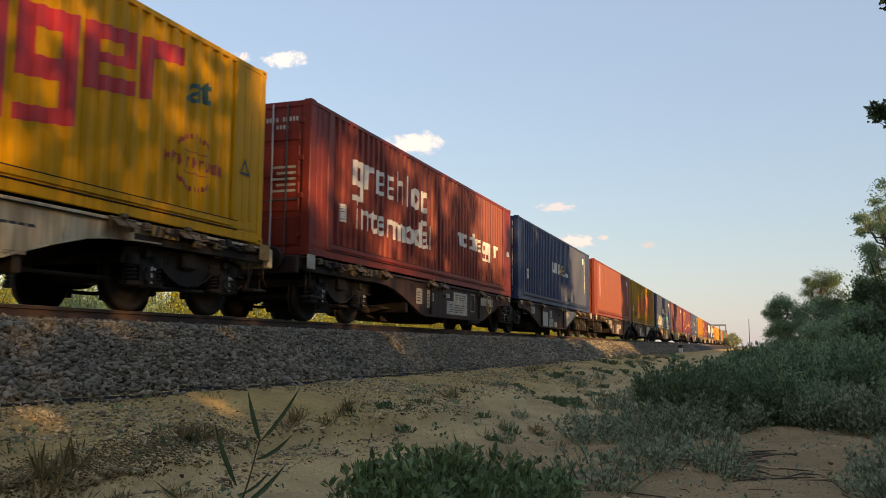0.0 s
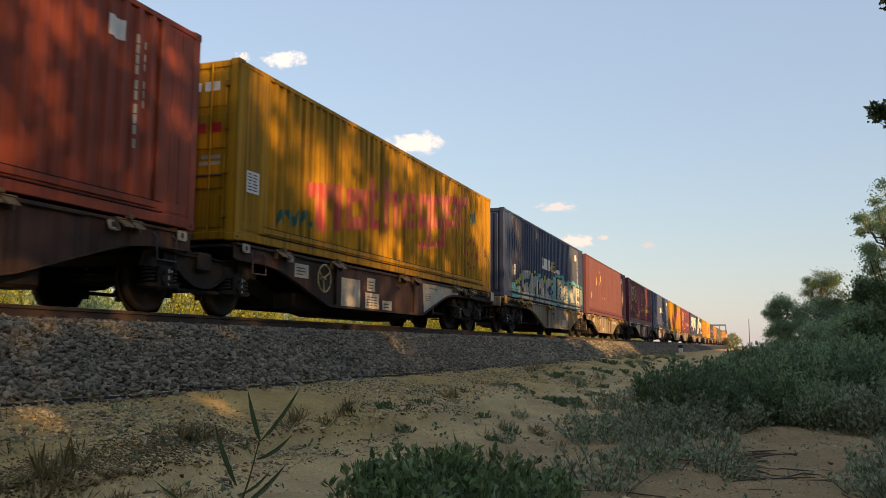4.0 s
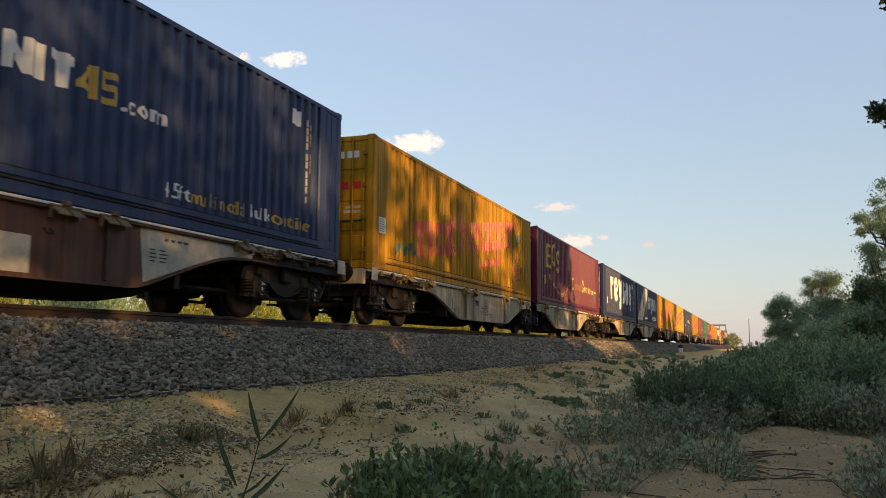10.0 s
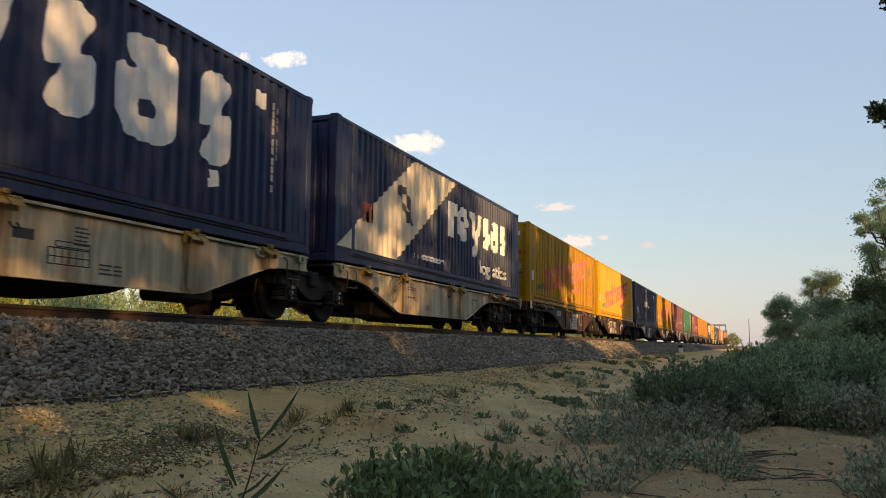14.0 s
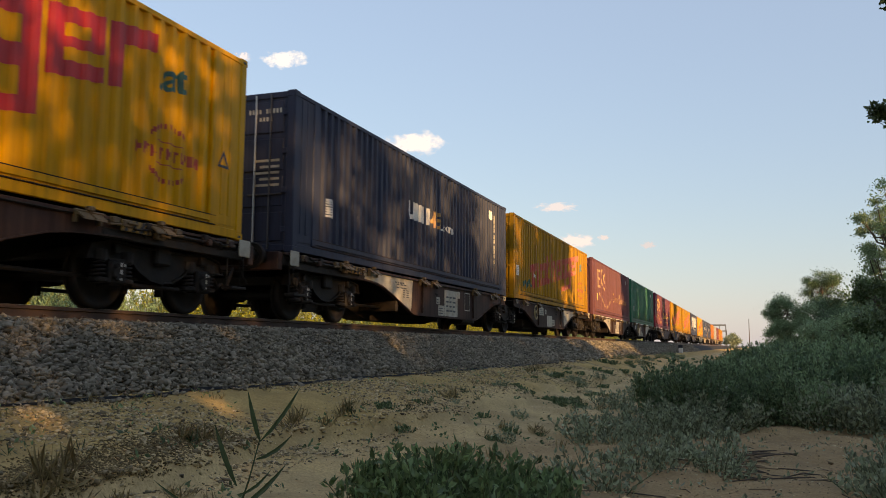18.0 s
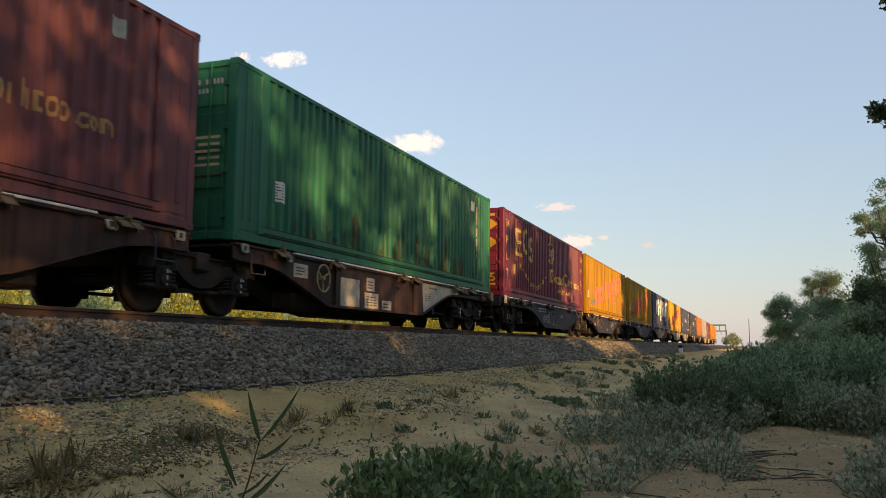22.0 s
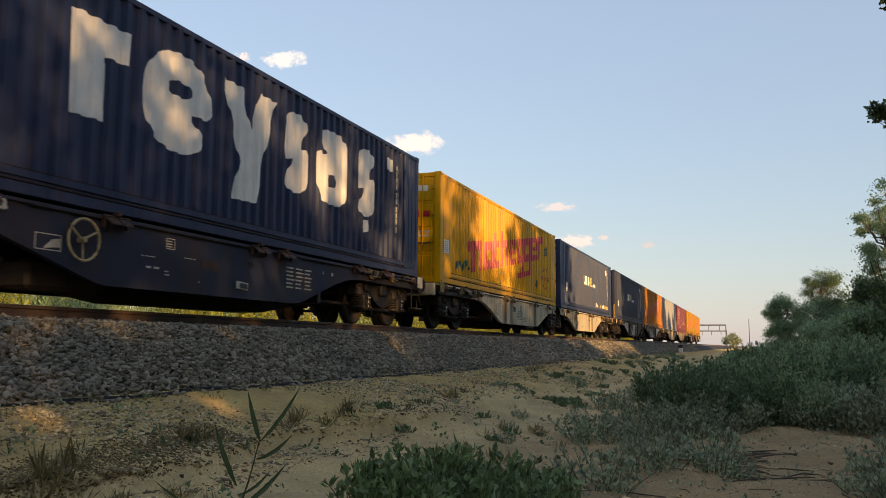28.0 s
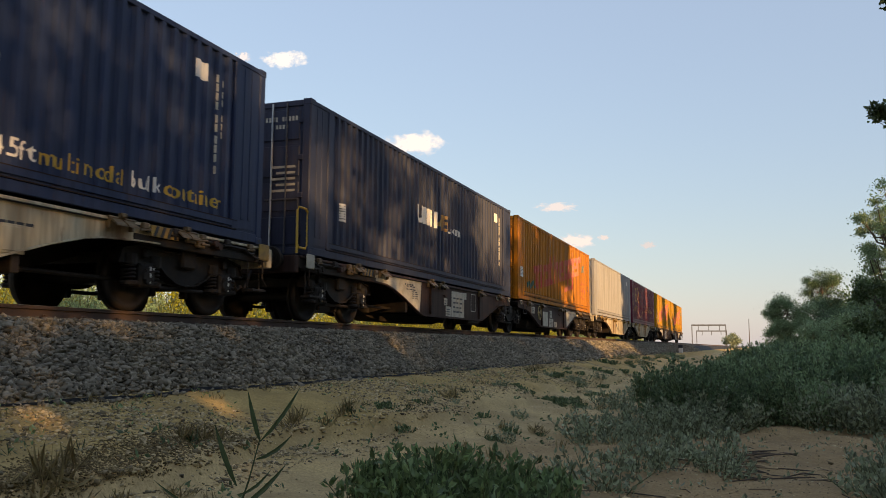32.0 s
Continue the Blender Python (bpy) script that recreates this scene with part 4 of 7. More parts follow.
def wagon(colour, label, plates, seed=0):
    """An articulated two-platform wagon on three bogies; origin at the joint, at the height of the container floors."""
    m = WAGON[colour]
    w = thing("container_wagon", None, label, "railway wagon", "wagons of the train")
    y = -W / 2 + 0.03
    for s in (-1, 1):
        for t in (-1, 1):
            def sill_geo():
                o = platform_outline(True)
                g = Geo().prism([(s * a, b) for a, b in o], t * 1.22 - 0.012, t * 1.22 + 0.012)
                # flanges along the top and bottom edges
                g.box((min(s * 0.55, s * 14.45), t * 1.22 - 0.05, SILL_TOP - 0.035), (max(s * 0.55, s * 14.45), t * 1.22 + 0.05, SILL_TOP + 0.003), 0.004)
                for (a, b), (c, d) in zip(o[2:], o[3:]):
                    g.add([(s * a, t * 1.22 - 0.045, b), (s * c, t * 1.22 - 0.045, d), (s * c, t * 1.22 + 0.045, d), (s * a, t * 1.22 + 0.045, b), (s * a, t * 1.22 - 0.045, b - 0.02), (s * c, t * 1.22 - 0.045, d - 0.02), (s * c, t * 1.22 + 0.045, d - 0.02), (s * a, t * 1.22 + 0.045, b - 0.02)], [(0, 1, 2, 3), (4, 7, 6, 5), (0, 4, 5, 1), (3, 2, 6, 7)])
                return g
            sill = part("side_sill", cached(("side_sill", colour, s, t), sill_geo, m), w)
            if t < 0 and colour != "dark":
                for k, xr in enumerate((3.95, 7.95)):
                    part("stiffener", cached(("stiffener", colour), lambda: Geo().box((-0.03, -0.05, -0.83), (0.03, 0.0, -0.06), 0.008), m), sill, pose(s * xr, t * 1.232, 0))
        def belly():
            o = [(0.3, -0.1), (14.3, -0.1), (14.3, -0.35), (11.4, -0.4), (9.6, -0.92), (8.9, -1.02), (5.3, -1.02), (4.4, -0.9), (2.6, -0.42), (0.3, -0.4)]
            g = Geo().prism([(s * a, b) for a, b in o], -0.28, 0.28)
            return g
        for xx in (4.6, 5.6, 7.0, 8.4, 9.4):
            part("crossbeam", cached(("crossbeam", 0), lambda: Geo().box((-0.06, -1.2, -0.84), (0.06, 1.2, -0.15), 0.01), BOGIE), w, pose(s * xx, 0, 0))
        part("floor_plate", cached(("floor_plate", s), lambda: Geo().box((min(s * 0.4, s * 14.4), -1.18, -0.11), (max(s * 0.4, s * 14.4), 1.18, -0.07)), BOGIE), w)
        part("centre_sill", cached(("centre_sill", s), belly, BOGIE), w)
        part("air_tank", cached(("air_tank", s), lambda: Geo().tube([(s * 5.6, -0.75, -0.72), (s * 6.6, -0.75, -0.72)], 0.17, 14), BOGIE, False), w)
        part("brake_gear", cached(("brake_gear", s), lambda: Geo().box((s * 3.5 - 0.6, -0.95, -0.98), (s * 3.5 + 0.6, -0.5, -0.62), 0.05).tube([(s * 3.0, -0.8, -0.75), (s * 11.6, -0.8, -0.75)], 0.03, 8), BOGIE), w)
        bogie(w, s * 12.55)
        # headstock with buffers and steps
        part("headstock", cached(("headstock", colour, s), lambda: Geo().box((min(s * 14.45, s * 14.6), -1.22, -0.34), (max(s * 14.45, s * 14.6), 1.22, -0.03), 0.015), m), w)
        for t in (-1, 1):
            def buffer_geo():
                g = Geo().lathe([(0.0, 0.0), (0.13, 0.0), (0.13, 0.26), (0.09, 0.26), (0.09, 0.50), (0.20, 0.50), (0.225, 0.53), (0.20, 0.56), (0, 0.57)], 18, "x")
                return g
            part("buffer", cached(("buffer", 0), buffer_geo, BOGIE), w, pose(s * 14.6, t * 0.875, -0.11, 0, 0, 0 if s > 0 else 180))
            def step_geo():
                return Geo().tube([(0, -0.02, -0.05), (0, -0.02, -0.62), (0.34, -0.02, -0.62), (0.34, -0.02, -0.05)], 0.016, 6).box((-0.02, -0.14, -0.66), (0.36, 0.06, -0.62), 0.006)
            part("step", cached(("step", 0), step_geo, BOGIE), w, pose(s * 14.05 - 0.17, t * 1.2, -0.1))
        part("coupling_hook", cached(("coupling_hook", 0), lambda: Geo().box((0, -0.03, -0.16), (0.34, 0.03, -0.08), 0.01).tube([(0.28, 0, -0.06), (0.42, 0, -0.12), (0.44, 0, -0.3), (0.38, 0, -0.5), (0.32, 0, -0.3), (0.3, 0, -0.15)], 0.025, 6), BOGIE), w, pose(s * 14.6, 0, 0, 0, 0, 0 if s > 0 else 180))
        if seed in (4, 8, 9, 13, 15) or s > 0 and seed in (1, 2):
            part("pale_panel", cached(("pale_panel", s), lambda: Geo().prism([(s * a, b) for a, b in ((11.25, -0.08), (11.25, -0.24), (10.6, -0.27), (10.2, -0.34), (9.7, -0.48), (8.65, -0.80), (8.55, -0.08))], -1.2372, -1.2335), PLATE), w, None, "pale painted panel on the sill")
            part("inscription", cached(("inscription", 21), lambda: print_bars(0.55, 0.09, 1, 31, 4), SIGN_DARK), w, pose(9.05 if s > 0 else -9.6, -0.0035, -0.23), "dark plain maker's mark")
            part("inscription", cached(("inscription", 22), lambda: print_bars(0.4, 0.2, 4, 32, 2), SIGN_DARK), w, pose(8.75 if s > 0 else -9.15, -0.0035, -0.52), "dark unreadable inscription")
        if seed in (4, 5, 9, 10):
            part("deck_edge", cached(("deck_edge", s), lambda: Geo().box((min(s * 2.4, s * 13.9), -1.285, -0.036), (max(s * 2.4, s * 13.9), -1.2, -0.004), 0.004), WHITE), w, None, "white edge strip of the deck")
        # container brackets along the sill
        for xr in (1.9, 3.9, 7.2, 8.0, 10.9, 12.2):
            part("container_bracket", cached(("container_bracket", colour), bracket_geo, {"cream": LOCK_YELLOW, "tan": LOCK_YELLOW, "dark": WAGON["brown"]}.get(colour, LOCK_DULL)), w, pose(s * xr, -1.25, -0.02))
        for k in range(5):
            part("lug", cached(("lug", k % 2, colour in ("cream", "tan")), lambda: Geo().box((-0.06, -0.07, -0.05), (0.06, 0.0, 0.035), 0.012).tube([(-0.1, -0.05, -0.07), (0.1, -0.05, -0.05)], 0.018, 6), (LOCK_YELLOW if colour in ("cream", "tan") else LOCK_DULL, BOGIE)[k % 2]), w, pose(s * (11.35 + 0.62 * k), -1.25, -0.06))
        # small rusty fittings crowded over the bogie
        rf = random.Random(40 + seed * 2 + s)
        for k in range(6):
            kind = k % 3
            part("fitting", cached(("fitting", kind, colour in ("cream", "tan")), lambda: (Geo().box((-0.09, -0.07, -0.07), (0.09, 0.0, 0.03), 0.015).box((-0.03, -0.1, -0.03), (0.16, -0.04, 0.0), 0.008), Geo().tube([(-0.16, -0.03, 0.02), (-0.04, -0.07, -0.05), (0.1, -0.05, -0.03), (0.2, -0.02, -0.12)], 0.018, 6), Geo().lathe([(0.0, -0.09), (0.05, -0.09), (0.055, -0.06), (0.055, 0.0)], 10))[kind], (LOCK_DULL, BOGIE, LOCK_YELLOW if colour in ("cream", "tan") else WAGON["brown"])[kind]), w, pose(s * rf.uniform(11.3, 14.3), -1.245, rf.uniform(-0.2, -0.06)))
        # striped end plates
        def stripe_plate():
            return Geo().box((-0.28, -0.02, -0.15), (0.28, 0.0, 0.0), 0.004)
        hp = part("warning_plate", cached(("warning_plate", 0), stripe_plate, LOCK_YELLOW), w, pose(s * 11.75, -1.275, -0.035), "yellow plate with black diagonal stripes")
        for k in range(4):
            x0 = -0.24 + k * 0.14
            part("stripe", cached(("stripe", k), lambda: Geo().prism([(x0, -0.148), (x0 + 0.06, -0.148), (x0 + 0.12, -0.004), (x0 + 0.06, -0.004)], -0.026, -0.021), BLACK), hp)
        # dark beam over the outer bogie
        for t in (-1, 1):
            part("end_beam", cached(("end_beam", s, t), lambda: Geo().prism([(s * a, b) for a, b in ((11.66, -0.072), (14.46, -0.072), (14.46, -0.24), (13.9, -0.29), (12.2, -0.29), (11.66, -0.27))], t * 1.2 - 0.03, t * 1.2 + 0.03), BOGIE), w)
        # crossbeam ends over the bogie
        part("end_frame", cached(("end_frame", s), lambda: Geo().box((min(s * 11.2, s * 14.3), -1.24, -0.29), (max(s * 11.2, s * 14.3), -1.17, -0.17), 0.01).tube([(s * 11.4, -1.27, -0.12), (s * 14.0, -1.27, -0.12)], 0.022, 6), BOGIE), w)
        # pale release-lever plates and their rods at the wagon's end
        part("lever_plate", cached(("lever_plate", seed % 3), lambda: Geo().box((-0.15, -0.02, -0.13), (0.15, 0.0, 0.13), 0.012), PLATE if seed % 3 else LOCK_YELLOW), w, pose(s * 14.2, -1.30, -0.12), "pale painted lever plate")
        part("lever_rod", cached(("lever_rod", 0), lambda: Geo().tube([(0.0, 0, 0), (0.0, 0, -0.34), (0.12, 0, -0.46)], 0.013, 6), BOGIE), w, pose(s * 14.2, -1.29, -0.2))
        part("air_hose", cached(("air_hose", s), lambda: Geo().tube([(s * 14.6, -0.35, -0.3), (s * 14.75, -0.36, -0.52), (s * 14.86, -0.37, -0.68), (s * 14.98, -0.37, -0.6)], 0.03, 7), BOGIE), w)
        for k, xr in enumerate((9.1,) if colour in ("cream", "tan", "grey") else ()):
            part("hatch", cached(("hatch", colour), lambda: Geo().box((-0.17, -0.014, -0.16), (0.17, 0.0, 0.16), 0.005).box((-0.14, -0.02, -0.13), (0.14, -0.012, 0.13), 0.004), m), w, pose(s * xr + 0.2, -1.232, -0.48 if k != 1 else -0.56))
        part("pipe", cached(("pipe", s), lambda: Geo().tube([(s * 2.6, -1.26, -0.075), (s * 11.3, -1.26, -0.075)], 0.014, 6), BOGIE), w)
        # small white plates and a grab rail beside the joint
        for k, xr in enumerate((0.8, 2.15)):
            plate = part("label_plate", cached(("label_plate", 0), lambda: Geo().box((-0.09, -0.012, -0.07), (0.09, 0.0, 0.07), 0.02), PLATE), w, pose(s * xr, -1.275, -0.1 - 0.03 * k, -18 if k == 1 else 0), "small white label plate")
            part("mark", cached(("label_mark", k % 2), lambda: Geo().box((-0.03 - 0.02 * (k % 2), -0.0165, -0.035), (0.03, -0.0125, 0.035), 0.008), SIGN_DARK), plate)
        part("grab_rail", cached(("grab_rail", 0), lambda: Geo().tube([(-0.2, 0, 0), (-0.2, -0.07, -0.06), (-0.2, -0.07, -0.36), (0.2, -0.07, -0.36), (0.2, -0.07, -0.06), (0.2, 0, 0)], 0.014, 6), BARDARK), w, pose(s * 1.15, -1.24, -0.12))
        part("tie_down", cached(("tie_down", 0), lambda: Geo().tube([(-0.05, 0, 0), (-0.05, -0.05, -0.06), (0.05, -0.05, -0.06), (0.05, 0, 0)], 0.012, 6), BOGIE), w, pose(s * 7.0, -1.24, -0.3))
    if seed == 13:
        part("handrail", Geo().tube([(0, 0, 0.05), (0, 0, 0.82), (0.06, 0, 0.88), (0.3, 0, 0.88), (0.36, 0, 0.82), (0.36, 0, 0.22), (0.3, 0, 0.16), (0.06, 0, 0.16), (0.0, 0, 0.22)], 0.022, 8).mesh("handrail", SIGN_YELLOW), w, pose(-14.55, -1.22, -0.05), "yellow safety handrail loop")
    bogie(w, 0.0)
    part("joint", cached(("joint", 0), lambda: Geo().box((-0.5, -0.5, -0.42), (0.5, 0.5, -0.14), 0.05).tube([(0, 0, -0.6), (0, 0, -0.08)], 0.25, 14), BOGIE), w)
    # painted inscriptions on the sill
    if colour == "dark":
        part("sign_frame", cached(("sign_frame", 1), lambda: outline(Geo(), 2.7, -0.55, 3.09, -0.36, 0.012), PLATE), w, None, "white painted frame")
        part("wedge_mark", cached(("wedge_mark", 1), lambda: Geo().prism([(2.82, -0.53), (3.07, -0.50), (3.07, -0.40), (2.95, -0.42)], -1.236, -1.233), PLATE), w, None, "pale wedge mark")
        part("painted_frame", cached(("painted_frame", 2), lambda: outline(Geo(), 4.95, -0.31, 5.14, -0.16, 0.01), PLATE), w, None, "small pale frame")
        part("inscription", cached(("inscription", 11), lambda: print_bars(0.15, 0.11, 3, 3, 1), PLATE), w, pose(4.97, 0, -0.29), "pale unreadable inscription")
        for x, z, ww, hh, rows, cols in ((4.46, -0.46, 0.3, 0.035, 1, 4), (5.36, -0.41, 0.26, 0.035, 1, 4), (4.56, -0.62, 0.3, 0.08, 1, 2), (4.94, -0.68, 0.14, 0.09, 2, 1), (5.7, -0.74, 0.03, 0.07, 1, 1), (8.15, -0.64, 0.95, 0.40, 6, 3), (9.46, -0.33, 0.04, 0.16, 1, 1), (9.8, -0.34, 0.1, 0.17, 1, 1)):
            part("inscription", cached(("inscription", x), lambda: print_bars(ww, hh, rows, int(x * 10), cols), PLATE), w, pose(x, 0, z), "pale unreadable inscription")
        part("patch", cached(("patch", 1), lambda: Geo().box((5.75, -1.236, -0.52), (6.18, -1.233, -0.38)), WAGON["brown"]), w, None, "brown primer patch")
        plate = part("label_plate", cached(("label_plate", 2), lambda: Geo().box((-0.16, -0.012, -0.06), (0.16, 0.0, 0.06), 0.008), PLATE), w, pose(6.8, -1.236, -0.69, 0, 4, 0), "tilted white label plate")
        part("mark", cached(("label_mark", 2), lambda: Geo().box((-0.07, -0.0165, -0.035), (0.13, -0.0125, 0.035), 0.008), SIGN_DARK), plate)
        x = -8.6
        part("load_table", cached(("load_table", 1), lambda: data_grid(8), PLATE), w, pose(x, 0, -0.68), "white ruled load table")
        part("inscription", cached(("inscription", 1), lambda: print_bars(1.25, 0.2, 2, 5, 9), PLATE), w, pose(x - 0.75, 0, -0.33), "white unreadable inscription")
        part("inscription", cached(("inscription", 2), lambda: print_bars(0.16, 0.5, 5, 8, 1), PLATE), w, pose(x + 1.0, 0, -0.72), "white unreadable inscription")
        part("painted_frame", cached(("painted_frame", 1), lambda: outline(Geo(), 0, 0, 0.32, 0.54), PLATE), w, pose(x + 1.45, 0, -0.74), "white painted frame")
        part("inscription", cached(("inscription", 3), lambda: print_bars(0.7, 0.03, 1, 9, 8), PLATE), w, pose(x + 1.95, 0, -0.76), "white unreadable inscription")
        part("inscription", cached(("inscription", 4), lambda: print_bars(0.6, 0.14, 3, 12, 3), PLATE), w, pose(x + 3.0, 0, -0.42), "white unreadable inscription")
    elif colour not in ("brown", "rust"):
        part("load_table", cached(("load_table", 2), data_grid, SIGN_DARK), w, pose(-6.5, 0, -0.70), "dark ruled load table")
        part("inscription", cached(("inscription", 5), lambda: print_bars(0.5, 0.16, 3, 15, 2), SIGN_DARK), w, pose(-5.68, 0, -0.77), "dark unreadable inscription")
        part("inscription", cached(("inscription", 6), lambda: print_bars(0.6, 0.1, 2, 16, 4), SIGN_DARK), w, pose(4.22, 0, -0.33), "dark unreadable inscription")
        part("inscription", cached(("inscription", 12), lambda: print_bars(0.5, 0.09, 1, 7, 3), SIGN_DARK), w, pose(4.24, 0, -0.52), "dark plain maker's mark")
        part("wedge_mark", cached(("wedge_mark", 2), lambda: Geo().prism([(2.24, -0.45), (2.58, -0.48), (2.6, -0.38), (2.45, -0.37)], -1.2395, -1.237), SIGN_DARK), w, None, "dark wedge mark")
        part("inscription", cached(("inscription", 13), lambda: print_bars(0.1, 0.12, 2, 8, 1), SIGN_DARK), w, pose(5.42, 0, -0.3), "dark unreadable inscription")
        part("inscription", cached(("inscription", 7), lambda: print_bars(0.32, 0.25, 5, 18, 1), SIGN_DARK), w, pose(-6.1, 0, -0.46), "dark unreadable inscription")
        part("inscription", cached(("inscription", 8), lambda: print_bars(0.34, 0.13, 3, 19, 1), SIGN_DARK), w, pose(5.42, 0, -0.74), "dark unreadable inscription")
        part("inscription", cached(("inscription", 9), lambda: print_bars(0.5, 0.09, 1, 20, 4), SIGN_DARK), w, pose(9.1, 0, -0.34), "dark plain maker's mark")
    # brake handwheel on the sill near the joint
    for x in {1: (-3.2,), 3: (-3.2, 3.35)}.get(seed, (3.35,)):
        part("handwheel", cached(("handwheel", seed in (4, 10)), lambda: ring_geo(0.25, 0.017), LOCK_YELLOW if seed in (4, 10) else HANDWHEEL), w, pose(x, -1.32, -0.38), "spoked brake handwheel")
    for (x, z, ww, hh, kind) in plates:
        if kind == "f":
            part("painted_frame", outline(Geo(), x, z, x + ww, z + hh, 0.022).mesh("painted_frame", PLATE), w, None, "pale painted frame")
            continue
        lift = 0.0035 if kind == "k" else 0.0
        q = part("inscription_panel", Geo().box((x, -1.2365 - lift, z), (x + ww, -1.233 - lift, z + hh)).mesh("inscription_panel", SIGN_DARK if kind in "dk" else PLATE), w, None, "black inscription panel" if kind in "dk" else "pale inscription panel")
        if kind in "wk" and ww > 0.14:
            g = Geo()
            rows = max(2, min(4, int(hh / 0.08)))
            for poly in bars(x + 0.12 * ww, z + 0.14 * hh, ww * 0.76, hh * 0.7, rows, int(abs(x * 10)), 3 if ww > 0.5 else 1):
                (a, b), _, (cc, dd), _ = poly
                g.box((a, -1.2385 - lift, b), (cc, -1.237 - lift, dd))
            part("small_print", g.mesh("small_print", PLATE if kind == "k" else SIGN_DARK), q)
    return w


# ---- what is painted on the containers ----
def sheared(polys, k, u0):
    if isinstance(polys, Glyphs):
        return Glyphs(sheared(g, k, u0) for g in polys)
    return [[(u, v + k * (u - u0)) for u, v in p] for p in polys]


def plate_marks(u=1.22, dv=0.0, m=None):
    return [("data_plate", [rect(u, 0.80 + dv, u + 0.37, 1.15 + dv)], m or WHITE, "small white data plate" if m is None else "plain yellow data plate")] if m else [("data_plate", [rect(u, 0.80 + dv, u + 0.37, 1.15 + dv)], WHITE, "small white data plate"), ("over_small_print", bars(u + 0.04, 0.83 + dv, 0.3, 0.3, 6, 3, 2), SIGN_DARK, "")]


def far_marks(m=None):
    m = m or WHITE
    return [("data_plate", [rect(11.85, 2.26, 12.13, 2.53)], m, "small pale data plate"), ("code_mark", Glyphs([rect(12.37, v, 12.405, v + 0.12)] for v in (0.92, 1.1, 1.24, 1.38, 1.56, 1.7, 1.9, 2.04, 2.18, 2.32)), PLATE, ""), ("code_mark", Glyphs([rect(12.56, v, 12.59, v + 0.1)] for v in (1.5, 1.63, 1.76, 2.0, 2.13, 2.3)), PLATE, "")]


def star(cu, cv, r):
    return [(cu + (r if k % 2 == 0 else r * 0.4) * math.sin(k * math.pi / 5), cv + (r if k % 2 == 0 else r * 0.4) * math.cos(k * math.pi / 5)) for k in range(10)]


def blue_sign(faded=False, bulk=True):
    def make():
        a, b = (WHITE, SIGN_YELLOW) if not faded else (WHITE, FADED_YELLOW)
        out = [("sign", Glyphs(sign_shapes("uz", 5.28, 1.36, 0.92, 0.42, 0.16, 0.30) + sign_shapes("i", 6.13, 1.36, 0.3, 0.42, 0.0, 0.42) + sign_shapes("c", 6.4, 1.36, 0.42, 0.42, 0.08, 0.34)), a, "row of white sign shapes"), ("sign", sign_shapes("kj", 6.82, 1.36, 0.76, 0.42, 0.14, 0.30), b, "row of yellow sign shapes"), ("lettering", text_edges(".com", 7.62, 1.35, 0.17, 0.86), a, "")]
        if bulk:
            out += [("lettering", text_edges("45ft", 8.5, 0.40, 0.22, 0.55, 1.12, 0.004), WHITE, "white painted lettering"), ("lettering", text_edges("multimodal", 9.14, 0.40, 0.21, 1.35, 1.12, 0.004), SIGN_YELLOW, "yellow painted lettering"), ("lettering", text_edges("bulk", 10.6, 0.41, 0.21, 0.6, 1.12, 0.004), WHITE, ""), ("lettering", text_edges("container", 11.3, 0.41, 0.21, 1.32, 1.12, 0.004), SIGN_YELLOW, "")]
        return out + plate_marks() + far_marks()
    return make


